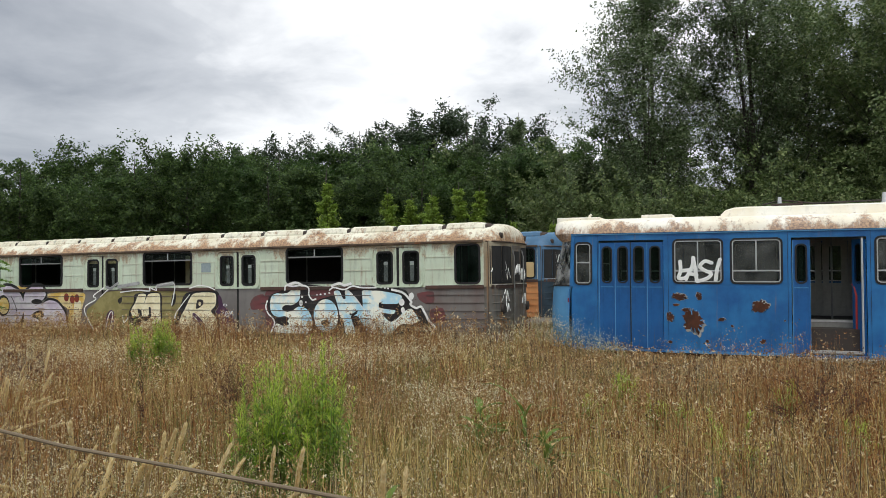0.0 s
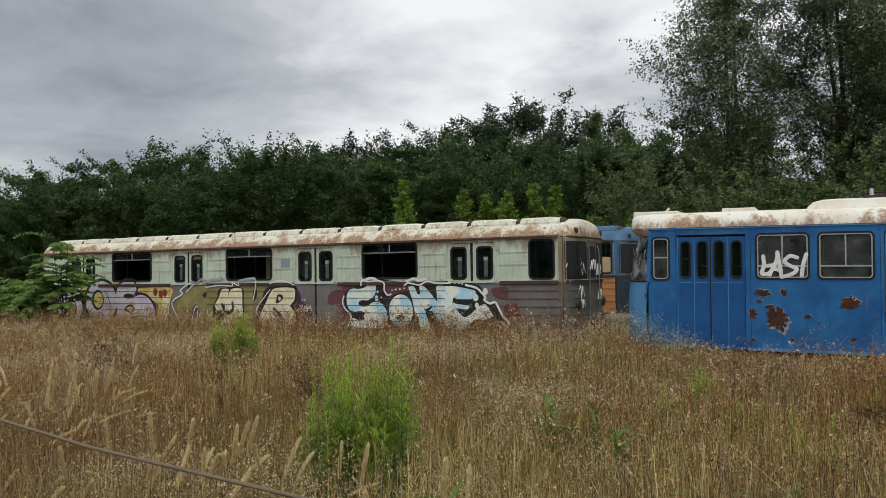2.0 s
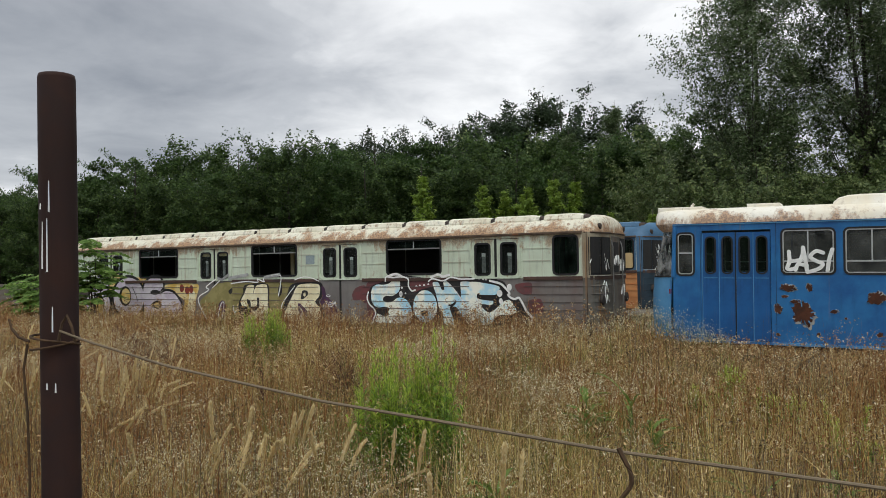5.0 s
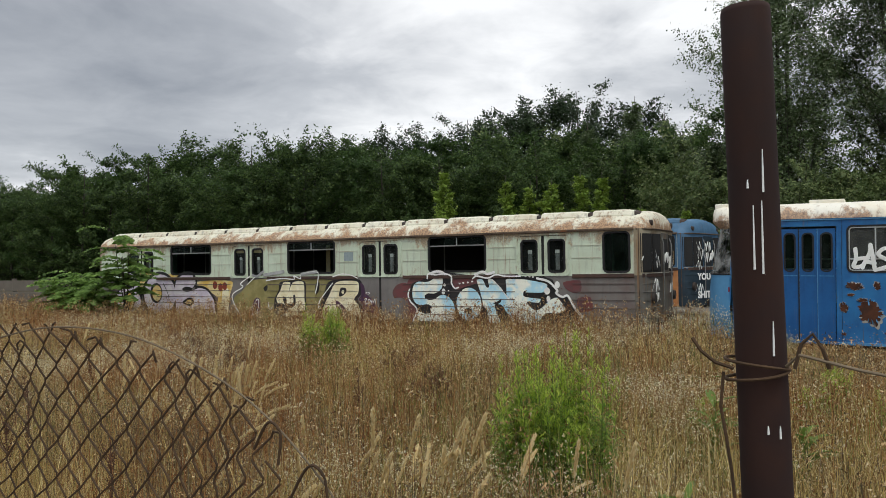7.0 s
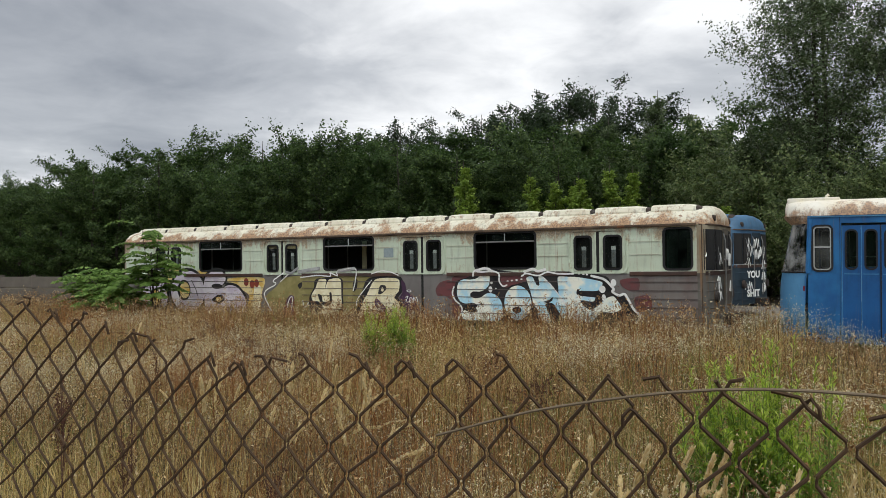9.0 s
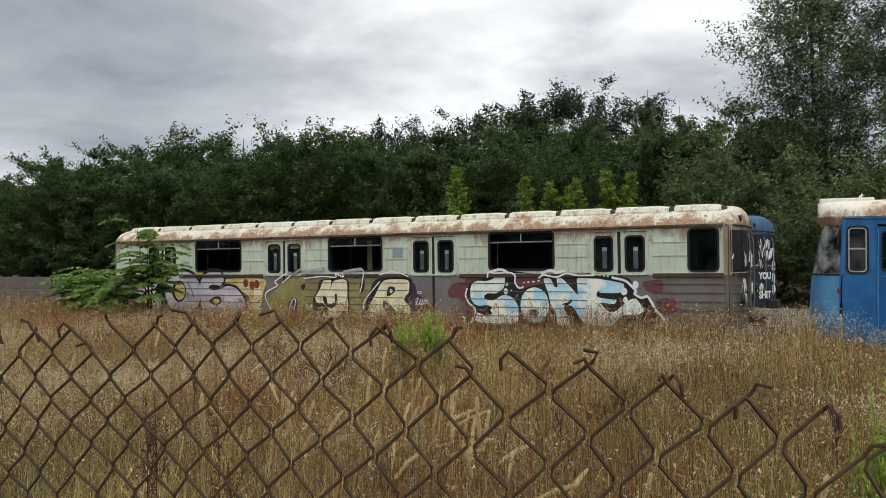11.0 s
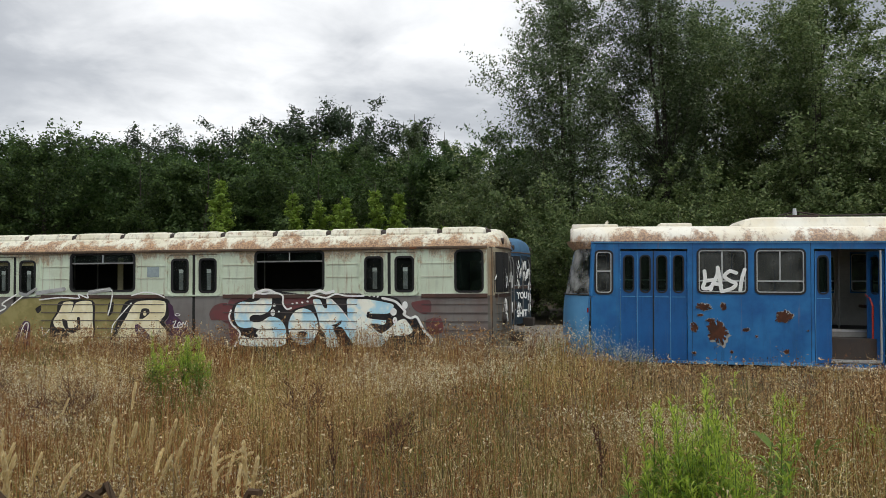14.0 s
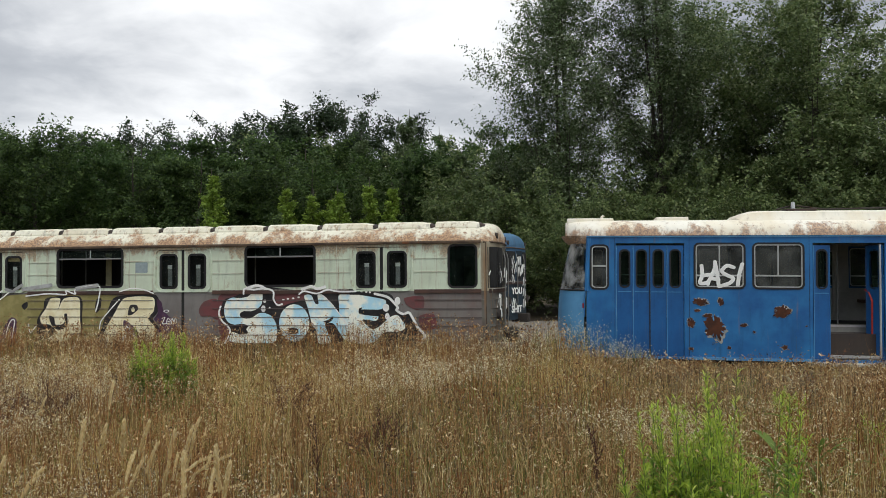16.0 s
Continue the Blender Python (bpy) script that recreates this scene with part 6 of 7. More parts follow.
def chain_link():
    f = thing("chain_link_fence", "sagging rusty chain-link fence with a torn end", "fence")
    c, h = 0.0345, 0.037

    def warp(x, z):
        s = max(0.0, min(1.0, (x - 3.9) / 0.8))
        dx = 0.05 * noise.noise((x * 2.2, z * 2.0, 4)) + 0.10 * (z - 1.55) * noise.noise((x * 1.1, 0, 6)) + 0.018 * noise.noise((x * 9, z * 9, 7)) + 0.02 * s * noise.noise((x * 12, z * 9, 1)) * 2 - 0.06 * s
        dz = 0.055 * noise.noise((x * 1.6, z * 1.6, 9)) + 0.018 * noise.noise((x * 8, z * 8, 3)) + 0.02 * s * noise.noise((x * 14, z * 14, 5))
        dy = 0.05 * noise.noise((x * 1.3, z * 1.4, 2)) + 0.05 * s * noise.noise((x * 7, z * 6, 8))
        dx += 0.10 * (z - 1.62)
        dz *= max(0.2, min(1.0, (float(np.interp(x, TOP_X, TOP_Z)) - z) / 0.3))
        return Vector((x + dx, -15.46 + dy + 0.03 * (1.7 - z), z + dz))

    rs = rand(77)
    n = int((4.44 - 0.75) / c)
    for i in range(n):
        x0 = 0.75 + i * c
        zt = float(np.interp(x0, TOP_X, TOP_Z)) + 0.004 
        pts = []
        k0 = 0 if i % 2 else 1
        rows = int((zt - 0.05) / h) - (int(rs.randint(0, 3)) if x0 > 4.2 else 0)
        rows = min(rows, 34)
        first = int(rs.rand() < 0.12)
        for k in range(first, rows):
            right = (k + k0) % 2 == 0
            x = x0 + (c if right else 0.0)
            z = zt - k * h - (0.0 if k else 0.004)
            p = warp(x, z)
            p.y += 0.003 if right else -0.003
            # rounded elbows where neighbours hook
            if k > first:
                pts.append(prev.lerp(p, 0.12)); pts.append(prev.lerp(p, 0.88))
            else:
                out = 1 if right else -1
                w = rs.rand()
                if w < 0.35:
                    pts += [p + Vector((0.016 * out + 0.012 * rs.normal(), -0.006, 0.004 + 0.012 * rs.rand())), p + Vector((0.006 * out, -0.002, 0.010))]
                elif w < 0.7:
                    pts += [p + Vector((0.012 * out, -0.004, -0.016)), p + Vector((0.011 * out, -0.007, -0.004)), p + Vector((0.004 * out, -0.004, 0.004))]
                pts.append(p)
            prev = p
        part("wire", tube(bmesh.new(), pts, 0.0021, 5), M_WIRE, f)
    # loose, springy ends
    springs = (((3.30, 1.60), (3.46, 1.648), (3.67, 1.681), (3.9, 1.668), (4.12, 1.60), (4.28, 1.50), (4.40, 1.36), (4.5, 1.1)),
               ((4.26, 1.42), (4.30, 1.48), (4.33, 1.47), (4.34, 1.42), (4.36, 1.34)), ((4.34, 1.34), (4.38, 1.38), (4.40, 1.35), (4.385, 1.30), (4.42, 1.24)),
               ((4.38, 1.28), (4.42, 1.30), (4.44, 1.26), (4.42, 1.20)), ((4.20, 1.50), (4.23, 1.545), (4.255, 1.53), (4.25, 1.48)))
    for j, s in enumerate(springs):
        q = smooth_line(s, 5)
        part("loose_wire", tube(bmesh.new(), [(v.x, -15.475 - 0.004 * j, v.y) for v in q], 0.0024 if j else 0.0017, 6), M_SPRING if j == 0 else M_WIRE, f)
    for j in range(26):
        x, z = rs.uniform(4.10, 4.34), rs.uniform(0.9, 1.40)
        a = rs.uniform(0, 6.3)
        q = smooth_line([(x + 0.03 * math.cos(a), z + 0.03 * math.sin(a)), (x, z), (x + rs.normal() * 0.03, z - 0.05), (x + rs.normal() * 0.04, z - 0.11)], 4)
        part("loose_wire", tube(bmesh.new(), [(v.x, -15.47 + 0.02 * rs.normal(), v.y) for v in q], 0.0019, 5), M_WIRE, f)


chain_link()


# ---- the field: dry grass, weeds and flowers ----
def field_points(n, rs, near=0.9, far=16.9, fall=0.8, keep=None):
    """Places in the field, thinning with distance from the fence."""
    d = np.linspace(near, far, 400)
    w = (5.4 + 2.05 * d) * d ** -fall
    cdf = np.cumsum(w) / w.sum()
    dd = np.interp(rs.rand(n), cdf, d) + rs.normal(size=n) * 0.02
    y = -16.2 + dd
    lo, hi = 2.0 - 1.75 * dd, 7.4 + 0.32 * dd
    x = lo + (hi - lo) * rs.rand(n)
    ok = (y < -0.05 + 0.0 * x) | (x > 9.5) | ((x > 1.2) & (x < 2.1) & (y < 1.2)) | (x < -17.4)
    ok &= ~((x > 2.1) & (y > -0.85))
    ok &= y > -15.3
    if keep is not None:
        ok &= keep(x, y)
    return x[ok], y[ok], dd[ok]


def patchy(x, y, scale, seed):
    """Smooth random waves over the field, from 0 to 1."""
    rs = rand(seed)
    v = np.zeros_like(x)
    for _ in range(7):
        a, f, p = rs.rand() * 6.28, scale * (0.5 + 1.4 * rs.rand()), rs.rand() * 6.28
        v += np.sin((x * math.cos(a) + y * math.sin(a)) * f + p)
    return np.clip(0.5 + v / 7.0, 0, 1)


def blades(name, label, x, y, height, width, lean, rs, mat, bend=0.35, face=None):
    """Tapered blades, each of two triangles, bent over by lean."""
    n = len(x)
    z0 = grass_z(x, y) - 0.01
    a = rs.rand(n) * 2 * math.pi
    dirx, diry = np.cos(a), np.sin(a)
    b = a + math.pi / 2 + rs.normal(size=n) * 0.6
    wx, wy = np.cos(b) * width / 2, np.sin(b) * width / 2
    base = np.stack([x, y, z0], 1)
    m = base + np.stack([dirx * lean * height * bend, diry * lean * height * bend, height * 0.58], 1)
    t = base + np.stack([dirx * lean * height, diry * lean * height, height * np.sqrt(np.clip(1 - lean ** 2 * 0.6, 0.15, 1))], 1)
    w = np.stack([wx, wy, np.zeros(n)], 1)
    V = np.stack([base - w, base + w, m + w * 0.6, m - w * 0.6, t], 1).reshape(-1, 3)
    i = np.arange(n)[:, None] * 5
    F = np.concatenate([i + np.array([[0, 1, 2]]), i + np.array([[3, 2, 4]])], 1).reshape(-1, 3)
    ob = fast(name, V, F, mat)
    tagged(ob, label, "grass", kind="stuff")
    return t


def heads(name, label, tips, per, spread, size, rs, mat, drop=0.6):
    n = len(tips)
    c = np.repeat(tips, per, 0)
    s = np.repeat(spread, per)[:, None]
    c = c + rs.normal(size=c.shape) * s * np.array([0.5, 0.5, 0.4])
    c[:, 2] -= np.abs(rs.normal(size=len(c))) * s[:, 0] * drop
    d = rs.normal(size=c.shape); d /= np.linalg.norm(d, axis=1)[:, None]
    u = rs.normal(size=c.shape); u -= d * (u * d).sum(1)[:, None]; u /= np.linalg.norm(u, axis=1)[:, None]
    k = (np.repeat(size, per) * (0.5 + rs.rand(len(c))))[:, None]
    V = np.stack([c - d * k * 1.3, c + d * k + u * k * 0.6, c + d * k - u * k * 0.6], 1).reshape(-1, 3)
    ob = fast(name, V, np.arange(len(V)).reshape(-1, 3), mat)
    return tagged(ob, label, "flower heads", kind="stuff")


M_STEM = leafy("red_brown_dry_stems", [(0.0, (0.04, 0.018, 0.009)), (0.4, (0.20, 0.09, 0.032)), (0.8, (0.46, 0.25, 0.09)), (1.0, (0.66, 0.48, 0.23))], 0.3, 0.8, (0.6, (0.29, 0.165, 0.062)))
M_STRAW = leafy("tan_straw", [(0.0, (0.13, 0.085, 0.03)), (0.5, (0.46, 0.34, 0.135)), (1.0, (0.82, 0.68, 0.38))], 0.3, 0.75)
M_GREENBLADE = leafy("olive_green_blades", [(0.0, (0.085, 0.11, 0.026)), (0.6, (0.17, 0.19, 0.05)), (1.0, (0.30, 0.29, 0.095))], 0.35, 0.6)
M_SEED = leafy("rusty_seed_heads", [(0.0, (0.15, 0.07, 0.03)), (0.55, (0.42, 0.25, 0.11)), (0.85, (0.70, 0.52, 0.27)), (1.0, (0.84, 0.74, 0.50))], 0.35, 0.85)
M_FLUFF = leafy("pale_flower_fluff", [(0.0, (0.60, 0.50, 0.28)), (0.5, (0.84, 0.76, 0.50)), (1.0, (0.86, 0.81, 0.64))], 0.3, 0.85)


M_RUSSET = leafy("russet_weeds", [(0.0, (0.10, 0.036, 0.014)), (0.6, (0.30, 0.125, 0.042)), (1.0, (0.50, 0.26, 0.10))], 0.3, 0.85)
M_GOLDTUFT = leafy("golden_straw", [(0.0, (0.32, 0.21, 0.065)), (0.6, (0.62, 0.46, 0.16)), (1.0, (0.84, 0.70, 0.36))], 0.35, 0.75)
M_OLIVETUFT = leafy("olive_weeds", [(0.0, (0.09, 0.11, 0.025)), (0.6, (0.20, 0.22, 0.05)), (1.0, (0.34, 0.34, 0.10))], 0.35, 0.7)
M_GREYTUFT = leafy("grey_brown_weeds", [(0.0, (0.05, 0.038, 0.024)), (0.6, (0.15, 0.11, 0.065)), (1.0, (0.32, 0.25, 0.16))], 0.2, 0.85)


def low(x, y):
    """The grass is short and trodden before the tram."""
    return 1 - 0.72 * np.clip((x - 2.2) / 1.2, 0, 1) * np.clip((y + 5.5) / 2.5, 0, 1)


def field():
    rs = rand(21)
    red = lambda x, y: rs.rand(len(x)) < 0.12 + 1.15 * patchy(x, y, 0.75, 3) * np.clip((y + 15.5) / 5, 0.3, 1)
    x, y, d = field_points(125000, rs, keep=red)
    h = (0.46 + 0.13 * rs.normal(size=len(x)).clip(-2, 2.2)) * (0.30 + 1.38 * patchy(x, y, 1.6, 8))
    h *= low(x, y) * np.where(y > -2.5, 0.86, 1.0)
    tips = blades("dry_weeds", "dense red-brown dry weed stems covering the field", x, y, h, 0.0035 + 0.0006 * d, np.abs(rs.normal(size=len(x))) * 0.36, rs, M_STEM)
    pick = rs.rand(len(x)) < 0.42
    heads("seed_heads", "rusty brown seed heads of dry weeds", tips[pick], 11, np.full(pick.sum(), 0.06), 0.003 + 0.0006 * d[pick], rs, M_SEED)
    # tufts: every one leans and grows its own way
    tufts = (("russet_tufts", "russet tufts of dry dock and weeds", 800, M_RUSSET, 0.56, 0.13, 5), ("golden_tufts", "golden tufts of dry grass", 900, M_GOLDTUFT, 0.50, 0.10, 4),
             ("olive_tufts", "olive green tufts of half-dry weeds", 620, M_OLIVETUFT, 0.46, 0.12, 4), ("grey_tufts", "grey-brown tufts of dead weeds", 620, M_GREYTUFT, 0.52, 0.14, 6))
    for k, (name, label, m, mat, tall, wide, per) in enumerate(tufts):
        cx, cy, cd = field_points(int(m * 2.2), rs, fall=0.75, near=1.3, keep=lambda x, y: patchy(x, y, 0.9, 60 + k) > 0.52)
        each = 30
        n = len(cx)
        grow = np.repeat(rs.uniform(0.6, 1.55, n), each)
        sx, sy = np.repeat(rs.normal(size=n) * 0.12, each), np.repeat(rs.normal(size=n) * 0.12, each)
        x = np.repeat(cx, each) + rs.normal(size=n * each) * wide * grow
        y = np.repeat(cy, each) + rs.normal(size=n * each) * wide * grow
        d = np.repeat(cd, each)
        ok = (y < -0.05) & (y > -15.3) & ~((x > 2.1) & (y > -0.85))
        x, y, d, grow = x[ok], y[ok], d[ok], grow[ok]
        h = tall * grow * (1 + 0.22 * rs.normal(size=len(x))).clip(0.4, 1.5) * low(x, y) * np.where(y > -2.5, 0.85, 1.0)
        tips = blades(name, label, x, y, h, 0.0042 + 0.00065 * d, np.abs(rs.normal(size=len(x))) * (0.16 if k % 3 == 0 else 0.38), rs, mat)
        pick = rs.rand(len(x)) < 0.30
        if k % 3 == 0:
            heads(name.replace("tufts", "seeds"), "seed heads on " + label, tips[pick], per * 2, np.full(pick.sum(), 0.075), 0.0035 + 0.0006 * d[pick], rs, mat)
    x, y, d = field_points(96000, rs, fall=1.0)
    h = (0.42 + 0.17 * rs.normal(size=len(x)).clip(-1.6, 2.2)).clip(0.1) * low(x, y)
    blades("dry_grass", "tan dry grass blades", x, y, h, 0.0035 + 0.0006 * d, np.abs(rs.normal(size=len(x))) * 0.45, rs, M_STRAW)
    green = lambda x, y: rs.rand(len(x)) < 0.16 + 1.1 * patchy(x, y, 0.7, 12) ** 2 * np.clip(1.35 - (y + 15.5) / 9 + 0.5 * np.clip((x - 3.0) / 2.5, 0, 1), 0.22, 1)
    x, y, d = field_points(170000, rs, fall=1.0, keep=green)
    h = (0.30 + 0.12 * rs.normal(size=len(x)).clip(-1.5, 2.2)).clip(0.08) * low(x, y)
    blades("green_grass", "olive green grass at the foot of the weeds", x, y, h, 0.0045 + 0.0006 * d, np.abs(rs.normal(size=len(x))) * 0.4, rs, M_GREENBLADE)
    fl = lambda x, y: rs.rand(len(x)) < np.clip((patchy(x, y, 1.4, 31) - 0.51) * 8.0, 0.02, 1) * np.clip((4.8 - x) / 2.2, 0.10, 1) * np.clip((-2.5 - y) / 3.0, 0.12, 1)
    x, y, d = field_points(60000, rs, keep=fl, fall=0.6, near=3.2)
    h = (0.50 + 0.11 * rs.normal(size=len(x)).clip(-2, 2)).clip(0.2) * low(x, y)
    tips = blades("flower_stems", "thin branching stems of faded fleabane", x, y, h, 0.003 + 0.0005 * d, np.abs(rs.normal(size=len(x))) * 0.2, rs, M_STEM)
    heads("flower_heads", "small pale fluffy flower heads", tips, 15, np.full(len(tips), 0.075), 0.0034 + 0.00055 * d, rs, M_FLUFF, 0.8)
    # taller flowering weeds along the foot of the tram
    n = 480
    x, y = rs.uniform(1.7, 3.9, n), -0.95 - np.abs(rs.normal(size=n)) * 0.55
    h = (0.62 + 0.16 * rs.normal(size=n)).clip(0.3, 0.95) * np.clip(1.25 - np.abs(x - 2.4) * 0.55, 0.4, 1.1)
    d = y + 16.2
    tips = blades("fleabane", "pale flowering weeds along the foot of the tram", x, y, h, np.full(n, 0.010), np.abs(rs.normal(size=n)) * 0.15, rs, M_GREENBLADE)
    heads("fleabane_heads", "small white flower heads beside the tram", tips, 7, np.full(n, 0.09), np.full(n, 0.0085), rs, M_FLUFF, 1.2)
    # scattered tall stalks
    x, y, d = field_points(2200, rs, fall=0.6, near=2.5)
    h = (0.66 + 0.30 * rs.rand(len(x))) * low(x, y)
    tips = blades("tall_stalks", "scattered tall dark dry stalks", x, y, h, 0.005 + 0.0006 * d, np.abs(rs.normal(size=len(x))) * 0.12, rs, M_STEM)
    heads("stalk_heads", "dark seed heads on tall stalks", tips, 14, np.full(len(tips), 0.085), 0.006 + 0.0009 * d, rs, M_SEED, 1.6)


field()


# ---- green clumps ----
M_GOLDEN = leafy("fresh_green_leaves", [(0.0, (0.11, 0.22, 0.03)), (0.6, (0.22, 0.37, 0.055)), (1.0, (0.38, 0.50, 0.11))], 0.5, 0.5)
M_GOLDTIP = leafy("lime_green_tips", [(0.0, (0.26, 0.38, 0.04)), (0.6, (0.42, 0.54, 0.07)), (1.0, (0.58, 0.64, 0.15))], 0.5, 0.5)
M_GOLDSTEM = leafy("green_stems", [(0.0, (0.10, 0.16, 0.04)), (1.0, (0.2, 0.24, 0.07))], 0.2, 0.6)


def goldenrod(x, y, radius, height, stems, seed, label):
    """A clump of upright stems with narrow leaves, feathery at the top."""
    rs = rand(seed)
    t = thing("goldenrod_clump", label, "plant", "green clumps", (x, y, ground_z(x, y)))
    bm = bmesh.new()
    low, tips = ([], [], []), ([], [], [])
    shoots = [(rs.rand() * 6.28, radius * math.sqrt(rs.rand()), rs.uniform(0.62, 1.06)) for _ in range(max(3, stems // 7))]
    for i in range(stems):
        a, r, tall = shoots[i % len(shoots)]
        h = height * tall * (1 - 0.22 * (r / radius) ** 2) * rs.uniform(0.74, 1.03)
        b = Vector((r * 0.8 * math.cos(a) + 0.045 * rs.normal(), r * 0.8 * math.sin(a) + 0.045 * rs.normal(), 0))
        top = b * 1.2 + Vector((rs.normal() * 0.05, rs.normal() * 0.05, h))
        mid = b.lerp(top, 0.5) + Vector((rs.normal() * 0.03, rs.normal() * 0.03, 0))
        tube(bm, [b, mid, top], [0.004, 0.003, 0.0015], 4, False)
        for q in rs.rand(110) ** 0.8 * 0.9 + 0.1:
            c = b.lerp(mid, min(q * 2, 1)) if q < 0.5 else mid.lerp(top, (q - 0.5) * 2)
            ang = rs.rand() * 6.28
            dv = Vector((math.cos(ang), math.sin(ang), rs.uniform(0.2, 0.7) if q < 0.7 else rs.uniform(0.7, 1.8))).normalized()
            into = tips if q > 0.74 + 0.1 * rs.normal() else low
            into[0].append(c); into[1].append(dv); into[2].append(rs.uniform(0.08, 0.14) * (1.0 if q < 0.75 else 0.62))
    part("stem_mass", bm, M_GOLDSTEM, t)["kind"] = "stuff"
    for name, (P, D, S), mat in (("foliage", low, M_GOLDEN), ("tip_foliage", tips, M_GOLDTIP)):
        P, D, S = np.array(P), np.array(D), np.array(S)[:, None]
        side = np.cross(D, np.array([0, 0, 1.0])); side /= np.linalg.norm(side, axis=1)[:, None]
        w = side * S * 0.058
        drop = np.array([0, 0, -1.0]) * S * 0.3
        V = np.stack([P, P + D * S * 0.5 + w, P + D * S + drop, P + D * S * 0.5 - w], 1).reshape(-1, 3)
        fast(name, V, np.arange(len(V)).reshape(-1, 4), mat, t)["kind"] = "stuff"
    return t


goldenrod(3.22, -11.45, 0.42, 1.42, 150, 3, "fresh green goldenrod clump in the dry grass")
goldenrod(-2.78, -6.35, 0.36, 1.34, 120, 4, "small green goldenrod clump near the cars")
for i, (x, y, r, h, n) in enumerate(((6.2, -11.6, 0.25, 0.62, 14), (4.7, -7.0, 0.20, 0.85, 18), (4.4, -7.7, 0.16, 0.62, 12), (5.2, -8.1, 0.22, 0.72, 20), (5.9, -9.2, 0.2, 0.6, 14), (6.5, -6.6, 0.2, 0.66, 14), (3.7, -8.8, 0.2, 0.55, 12))):
    goldenrod(x, y, r, h, n, 30 + i, "sparse green weed in the dry grass")
goldenrod(7.0, -8.2, 0.3, 0.6, 12, 7, "sparse green weed in the dry grass")

M_PLUME = leafy("buff_feather_plumes", [(0.0, (0.70, 0.57, 0.30)), (0.5, (0.86, 0.73, 0.43)), (1.0, (0.92, 0.84, 0.58))], 0.55, 0.8)


def plume(seed, height, length, bow):
    """A feather grass stem with its buff plume."""
    rs = rand(seed)
    t = thing("feather_grass", "buff feathery grass plume on a thin stem", "grass plume", "feather grass by the fence")
    pts = [Vector((bow * k ** 3, 0, height * (k - 0.10 * bow * 4 * k ** 4))) for k in np.linspace(0, 1, 9)]
    part("stem", tube(bmesh.new(), pts, [0.0022] * 6 + [0.0018, 0.0014, 0.001], 5, False), M_STRAW, t)
    n = 330
    k = 1 - (length / height) * rs.rand(n)
    P = np.stack([np.interp(k, np.linspace(0, 1, 9), [p[i] for p in pts]) for i in range(3)], 1)
    u = (1 - k) / (length / height)
    r = 0.0075 * np.sin(np.clip(u * 0.92 + 0.08, 0, 1) * math.pi) ** 0.7 + 0.002
    a = rs.rand(n) * 6.28
    out = np.stack([np.cos(a), np.sin(a), np.zeros(n)], 1)
    D = out * 0.28 + np.array([bow * 1.5, 0, 1.0]) + rs.normal(size=(n, 3)) * 0.10
    D /= np.linalg.norm(D, axis=1)[:, None]
    s = (0.022 + 0.016 * rs.rand(n))[:, None]
    c = P + out * r[:, None] * rs.rand(n)[:, None]
    side = np.cross(D, out); side /= np.linalg.norm(side, axis=1)[:, None]
    V = np.stack([c, c + D * s * 0.5 + side * s * 0.16, c + D * s, c + D * s * 0.5 - side * s * 0.16], 1).reshape(-1, 3)
    fast("plume", V, np.arange(len(V)).reshape(-1, 4), M_PLUME, t)
    return t


def feather_grass():
    rs = rand(44)
    kinds = [plume(1, 0.96, 0.24, 0.10), plume(2, 0.90, 0.21, 0.20), plume(3, 1.02, 0.26, 0.06), plume(4, 0.88, 0.22, 0.36)]
    spots = [(2.70, -12.5), (2.78, -12.66), (2.55, -12.62), (2.9, -12.55), (2.35, -12.75), (2.1, -12.5), (3.05, -12.8)]
    spots += [(rs.uniform(0.2, 3.5), rs.uniform(-13.3, -12.2)) for _ in range(14)]
    spots += [(2.7 + 0.45 * rs.normal(), -12.75 + 0.25 * rs.normal()) for _ in range(18)]
    spots += [(rs.uniform(-1.2, 0.6), rs.uniform(-12.6, -11.2)) for _ in range(20)]
    spots += [(-0.15 + 0.16 * rs.normal(), -11.2 + 0.14 * rs.normal()) for _ in range(22)] + [(0.66 + 0.14 * rs.normal(), -12.05 + 0.12 * rs.normal()) for _ in range(7)]
    spots += [(rs.uniform(3.2, 4.6), rs.uniform(-13.0, -12.4)) for _ in range(7)]
    spots += [(rs.uniform(-6.5, -1.0), rs.uniform(-11.5, -8.5)) for _ in range(14)]
    for i, (x, y) in enumerate(spots):
        k = kinds[i % 4] if rs.rand() > 0.25 else kinds[2]
        m = pose(x, y, ground_z(x, y), rs.normal() * 6, 7 + rs.normal() * 7, rs.normal() * 55)
        if i < 4:
            kinds[i].matrix_world = m
        else:
            c = copy_thing(k, m)
            s = rs.uniform(0.74, 1.02)
            c.scale = (s, s, s)


feather_grass()


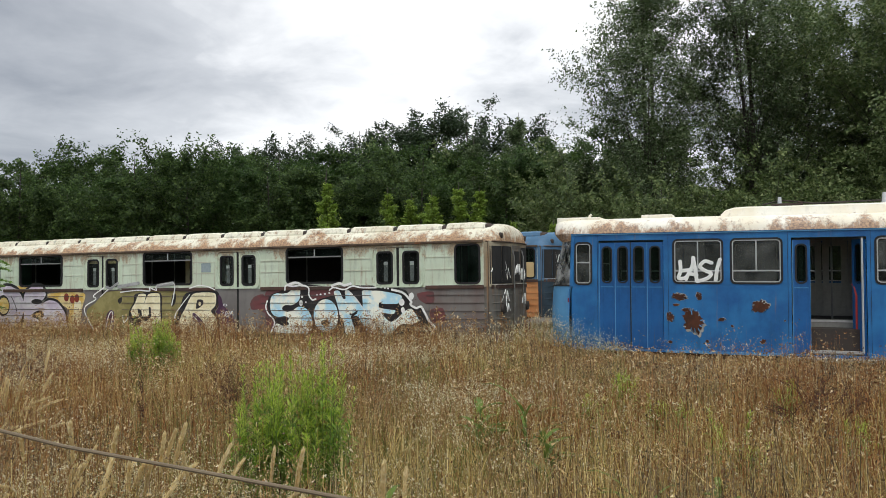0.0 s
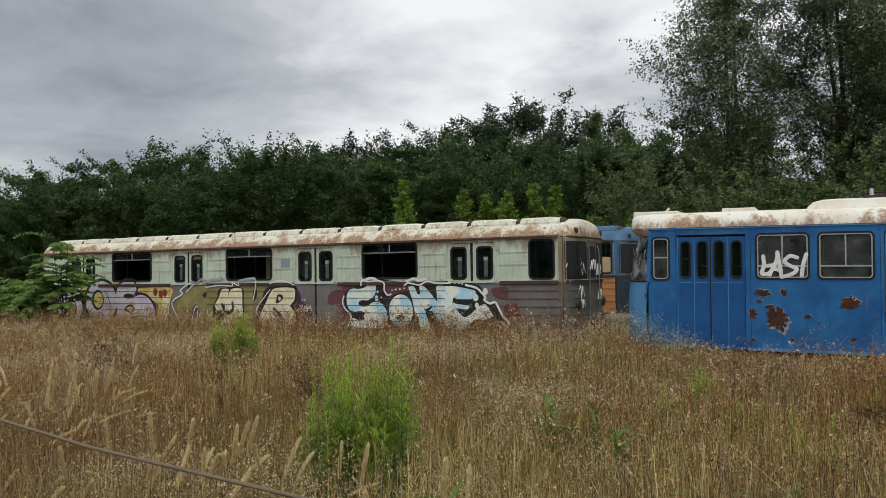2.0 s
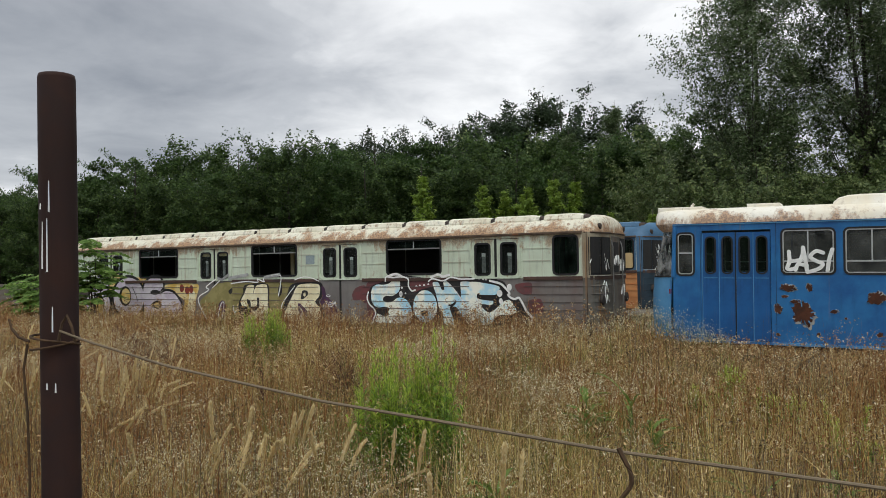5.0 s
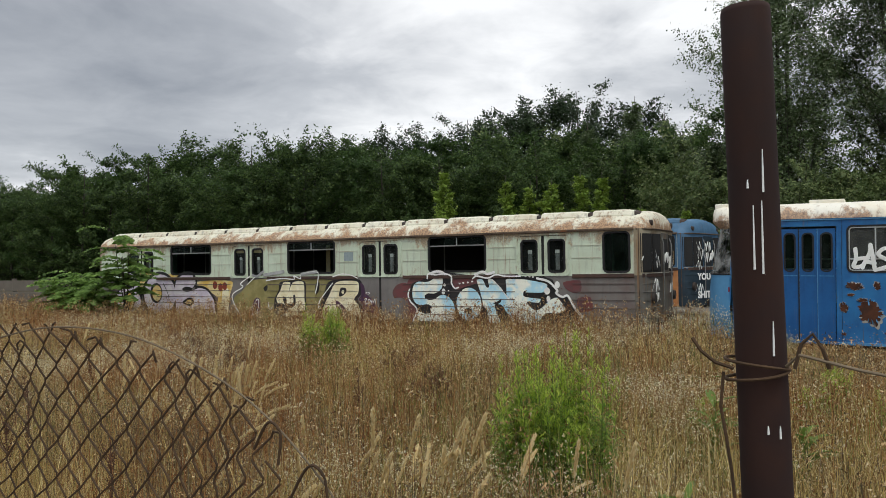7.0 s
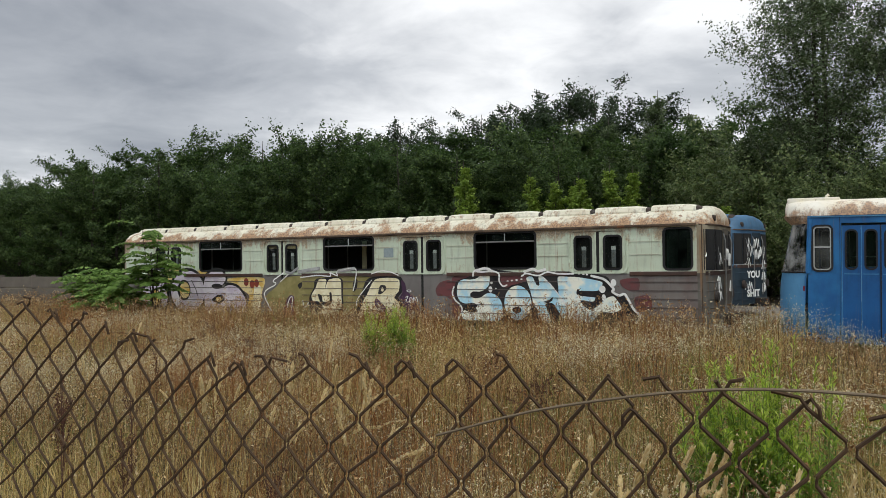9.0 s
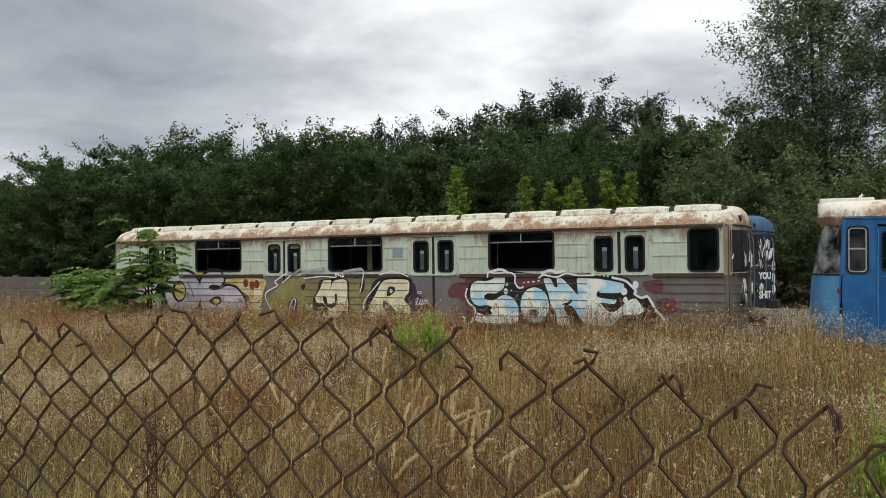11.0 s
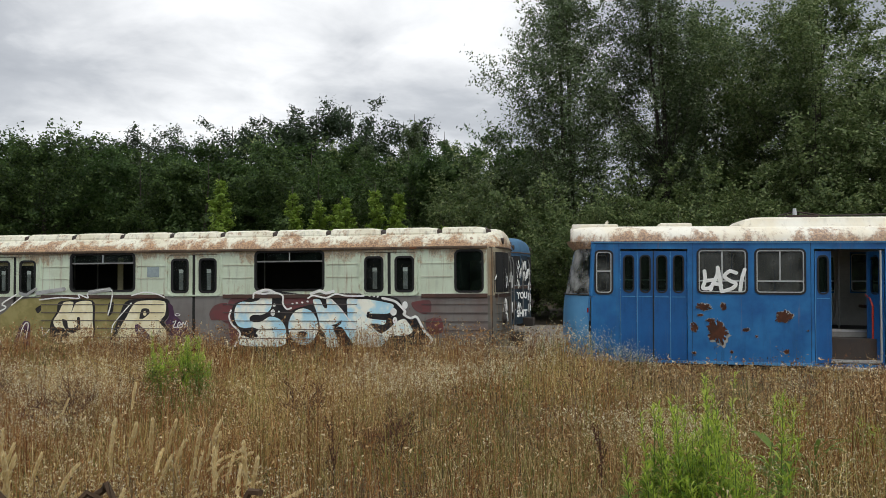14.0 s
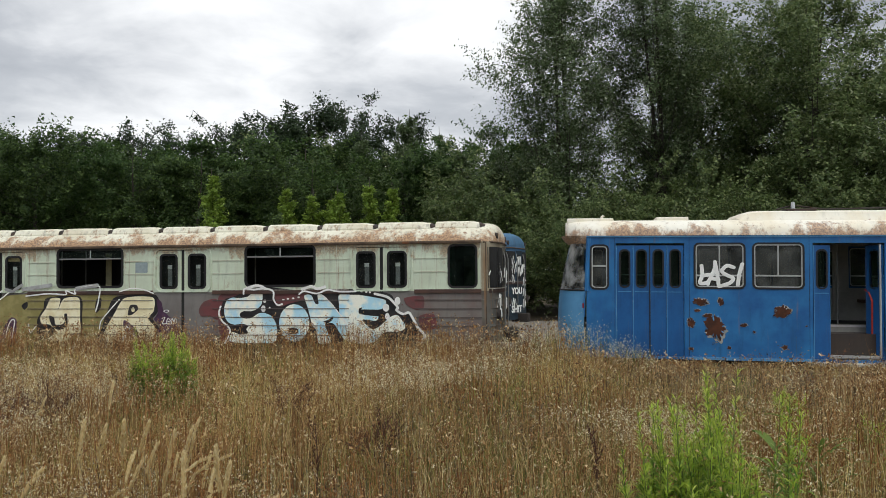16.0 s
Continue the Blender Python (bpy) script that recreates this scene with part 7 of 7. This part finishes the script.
def broad_weed(x, y, seed, height=0.5, leaves=16, long=0.26, wide=0.05, label="green weed with broad lance-shaped leaves"):
    """A rosette of arched leaves, each a folded, tapering strip."""
    rs = rand(seed)
    t = thing("weed", label, "plant", "green weeds by the fence", (x, y, ground_z(x, y)))
    for _ in range(leaves):
        a = rs.rand() * 6.28
        z0 = height * rs.uniform(0.15, 0.8)
        L, W = long * rs.uniform(0.7, 1.2), wide * rs.uniform(0.7, 1.2)
        up = rs.uniform(0.5, 1.3)
        bm = bmesh.new()
        rows = []
        for k in np.linspace(0, 1, 6):
            r = L * k
            c = Vector((math.cos(a) * r * 0.8, math.sin(a) * r * 0.8, z0 + up * r - 1.1 * up * L * k * k * 0.55))
            s = Vector((-math.sin(a), math.cos(a), 0)) * W * math.sin(math.pi * (0.12 + 0.86 * k)) * 0.5
            rows.append([c - s + Vector((0, 0, W * 0.18)), c, c + s + Vector((0, 0, W * 0.18))])
        loft(bm, rows)
        part("leaf", bm, M_BROAD, t, smooth=True)
    part("stem", tube(bmesh.new(), [(0, 0, 0), (0.01, 0, height * 0.5), (0, 0.01, height * 0.85)], 0.005, 5), M_GOLDSTEM, t)


M_BROAD = leafy("broad_green_leaves", [(0.0, (0.11, 0.18, 0.03)), (1.0, (0.22, 0.31, 0.07))], 0.35, 0.45)
for i, (x, y, h, w, l) in enumerate(((4.15, -12.1, 0.55, 0.055, 0.26), (4.45, -12.35, 0.45, 0.05, 0.24), (4.9, -12.5, 0.5, 0.016, 0.42), (5.05, -12.2, 0.45, 0.016, 0.42), (4.0, -11.9, 0.4, 0.018, 0.4), (5.5, -11.4, 0.5, 0.018, 0.40), (5.9, -10.8, 0.45, 0.05, 0.2), (3.0, -12.9, 0.4, 0.05, 0.22), (3.9, -9.7, 0.75, 0.07, 0.30), (4.25, -9.5, 0.7, 0.03, 0.46), (4.6, -10.2, 0.6, 0.06, 0.28), (5.6, -12.4, 0.6, 0.05, 0.28))):
    broad_weed(x, y, 300 + i, h, 16, l, w, "green weed with broad lance-shaped leaves" if w > 0.03 else "tuft of long narrow green leaves")


def dock(x, y, height, seed):
    """A dead dock stalk with rust-red seed clusters."""
    rs = rand(seed)
    t = thing("dock_stalk", "dead dark red-brown dock stalk with seed clusters", "plant", "dead dock stalks", (x, y, ground_z(x, y)))
    pts = [Vector((0.03 * math.sin(k * 3), 0.02 * k, height * k)) for k in np.linspace(0, 1, 7)]
    bm = bmesh.new()
    tube(bm, pts, [0.006, 0.0055, 0.005, 0.0045, 0.004, 0.003, 0.002], 6)
    C = []
    for _ in range(9):
        k = rs.uniform(0.45, 0.9)
        b = Vector([np.interp(k, np.linspace(0, 1, 7), [p[i] for p in pts]) for i in range(3)])
        a = rs.rand() * 6.28
        e = b + Vector((math.cos(a) * 0.06, math.sin(a) * 0.06, 0.13))
        tube(bm, [b, b.lerp(e, 0.5) + Vector((0, 0, -0.015)), e], [0.003, 0.0025, 0.0015], 4, False)
        C += [b.lerp(e, q) for q in rs.rand(45)]
    C += [pts[4].lerp(pts[6], q) for q in rs.rand(60)]
    part("stalk", bm, M_DOCK, t)
    C = np.array(C) + rs.normal(size=(len(C), 3)) * 0.009
    V, F = leaf_cards(C, 0.014, rs)
    fast("seed_mass", V, F, M_DOCKSEED, t)["kind"] = "stuff"


M_DOCK = plain("dead_stalk", (0.09, 0.045, 0.03), 0.9)
M_DOCKSEED = leafy("dock_seeds", [(0.0, (0.06, 0.025, 0.018)), (1.0, (0.15, 0.065, 0.04))], 0.2, 0.9)
for i, (x, y, h) in enumerate(((-0.30, -13.53, 1.22), (-0.62, -13.3, 1.15), (-0.5, -12.9, 0.98), (0.05, -13.4, 0.9), (1.35, -13.6, 0.85), (3.6, -13.9, 0.8), (-3.2, -10.4, 0.9), (0.6, -10.2, 0.85), (2.6, -10.0, 0.8))):
    dock(x, y, h, 400 + i)


def dead_bush(x, y, height, seed):
    """A bare, dark, much-forked dead weed."""
    rs = rand(seed)
    t = thing("dead_bush", "dark dead wiry bush in the dry grass", "plant", "dead bushes", (x, y, ground_z(x, y)))
    bm, tips = bmesh.new(), []

    def grow(p, d, length, r, level):
        q = p + d * length
        m = p.lerp(q, 0.5) + Vector((rs.normal(), rs.normal(), 0)) * length * 0.06
        tube(bm, [p, m, q], [r, r * 0.8, r * 0.6], 4, False)
        if level == 0:
            tips.extend(p.lerp(q, k) for k in rs.rand(7))
            return
        for _ in range(4 if level > 1 else 3):
            n = (d + Vector((rs.normal(), rs.normal(), rs.normal() * 0.35)) * 0.55).normalized()
            grow(p.lerp(q, rs.uniform(0.45, 1.0)), n, length * rs.uniform(0.5, 0.75), r * 0.62, level - 1)

    for _ in range(4):
        grow(Vector((0, 0, 0)), Vector((rs.normal() * 0.35, rs.normal() * 0.35, 1)).normalized(), height * 0.48, 0.007, 3)
    part("branch_mass", bm, M_DOCK, t)["kind"] = "stuff"
    V, F = leaf_cards(np.array(tips) + rs.normal(size=(len(tips), 3)) * 0.012, 0.016, rs)
    fast("seed_mass", V, F, M_DOCKSEED, t)["kind"] = "stuff"


for i, (x, y, h) in enumerate(((-3.1, -8.2, 1.0), (-4.6, -7.4, 0.85), (0.9, -9.0, 0.85), (-0.6, -7.4, 0.8), (6.65, -8.0, 0.95), (-7.0, -5.6, 0.9))):
    dead_bush(x, y, h, 500 + i)
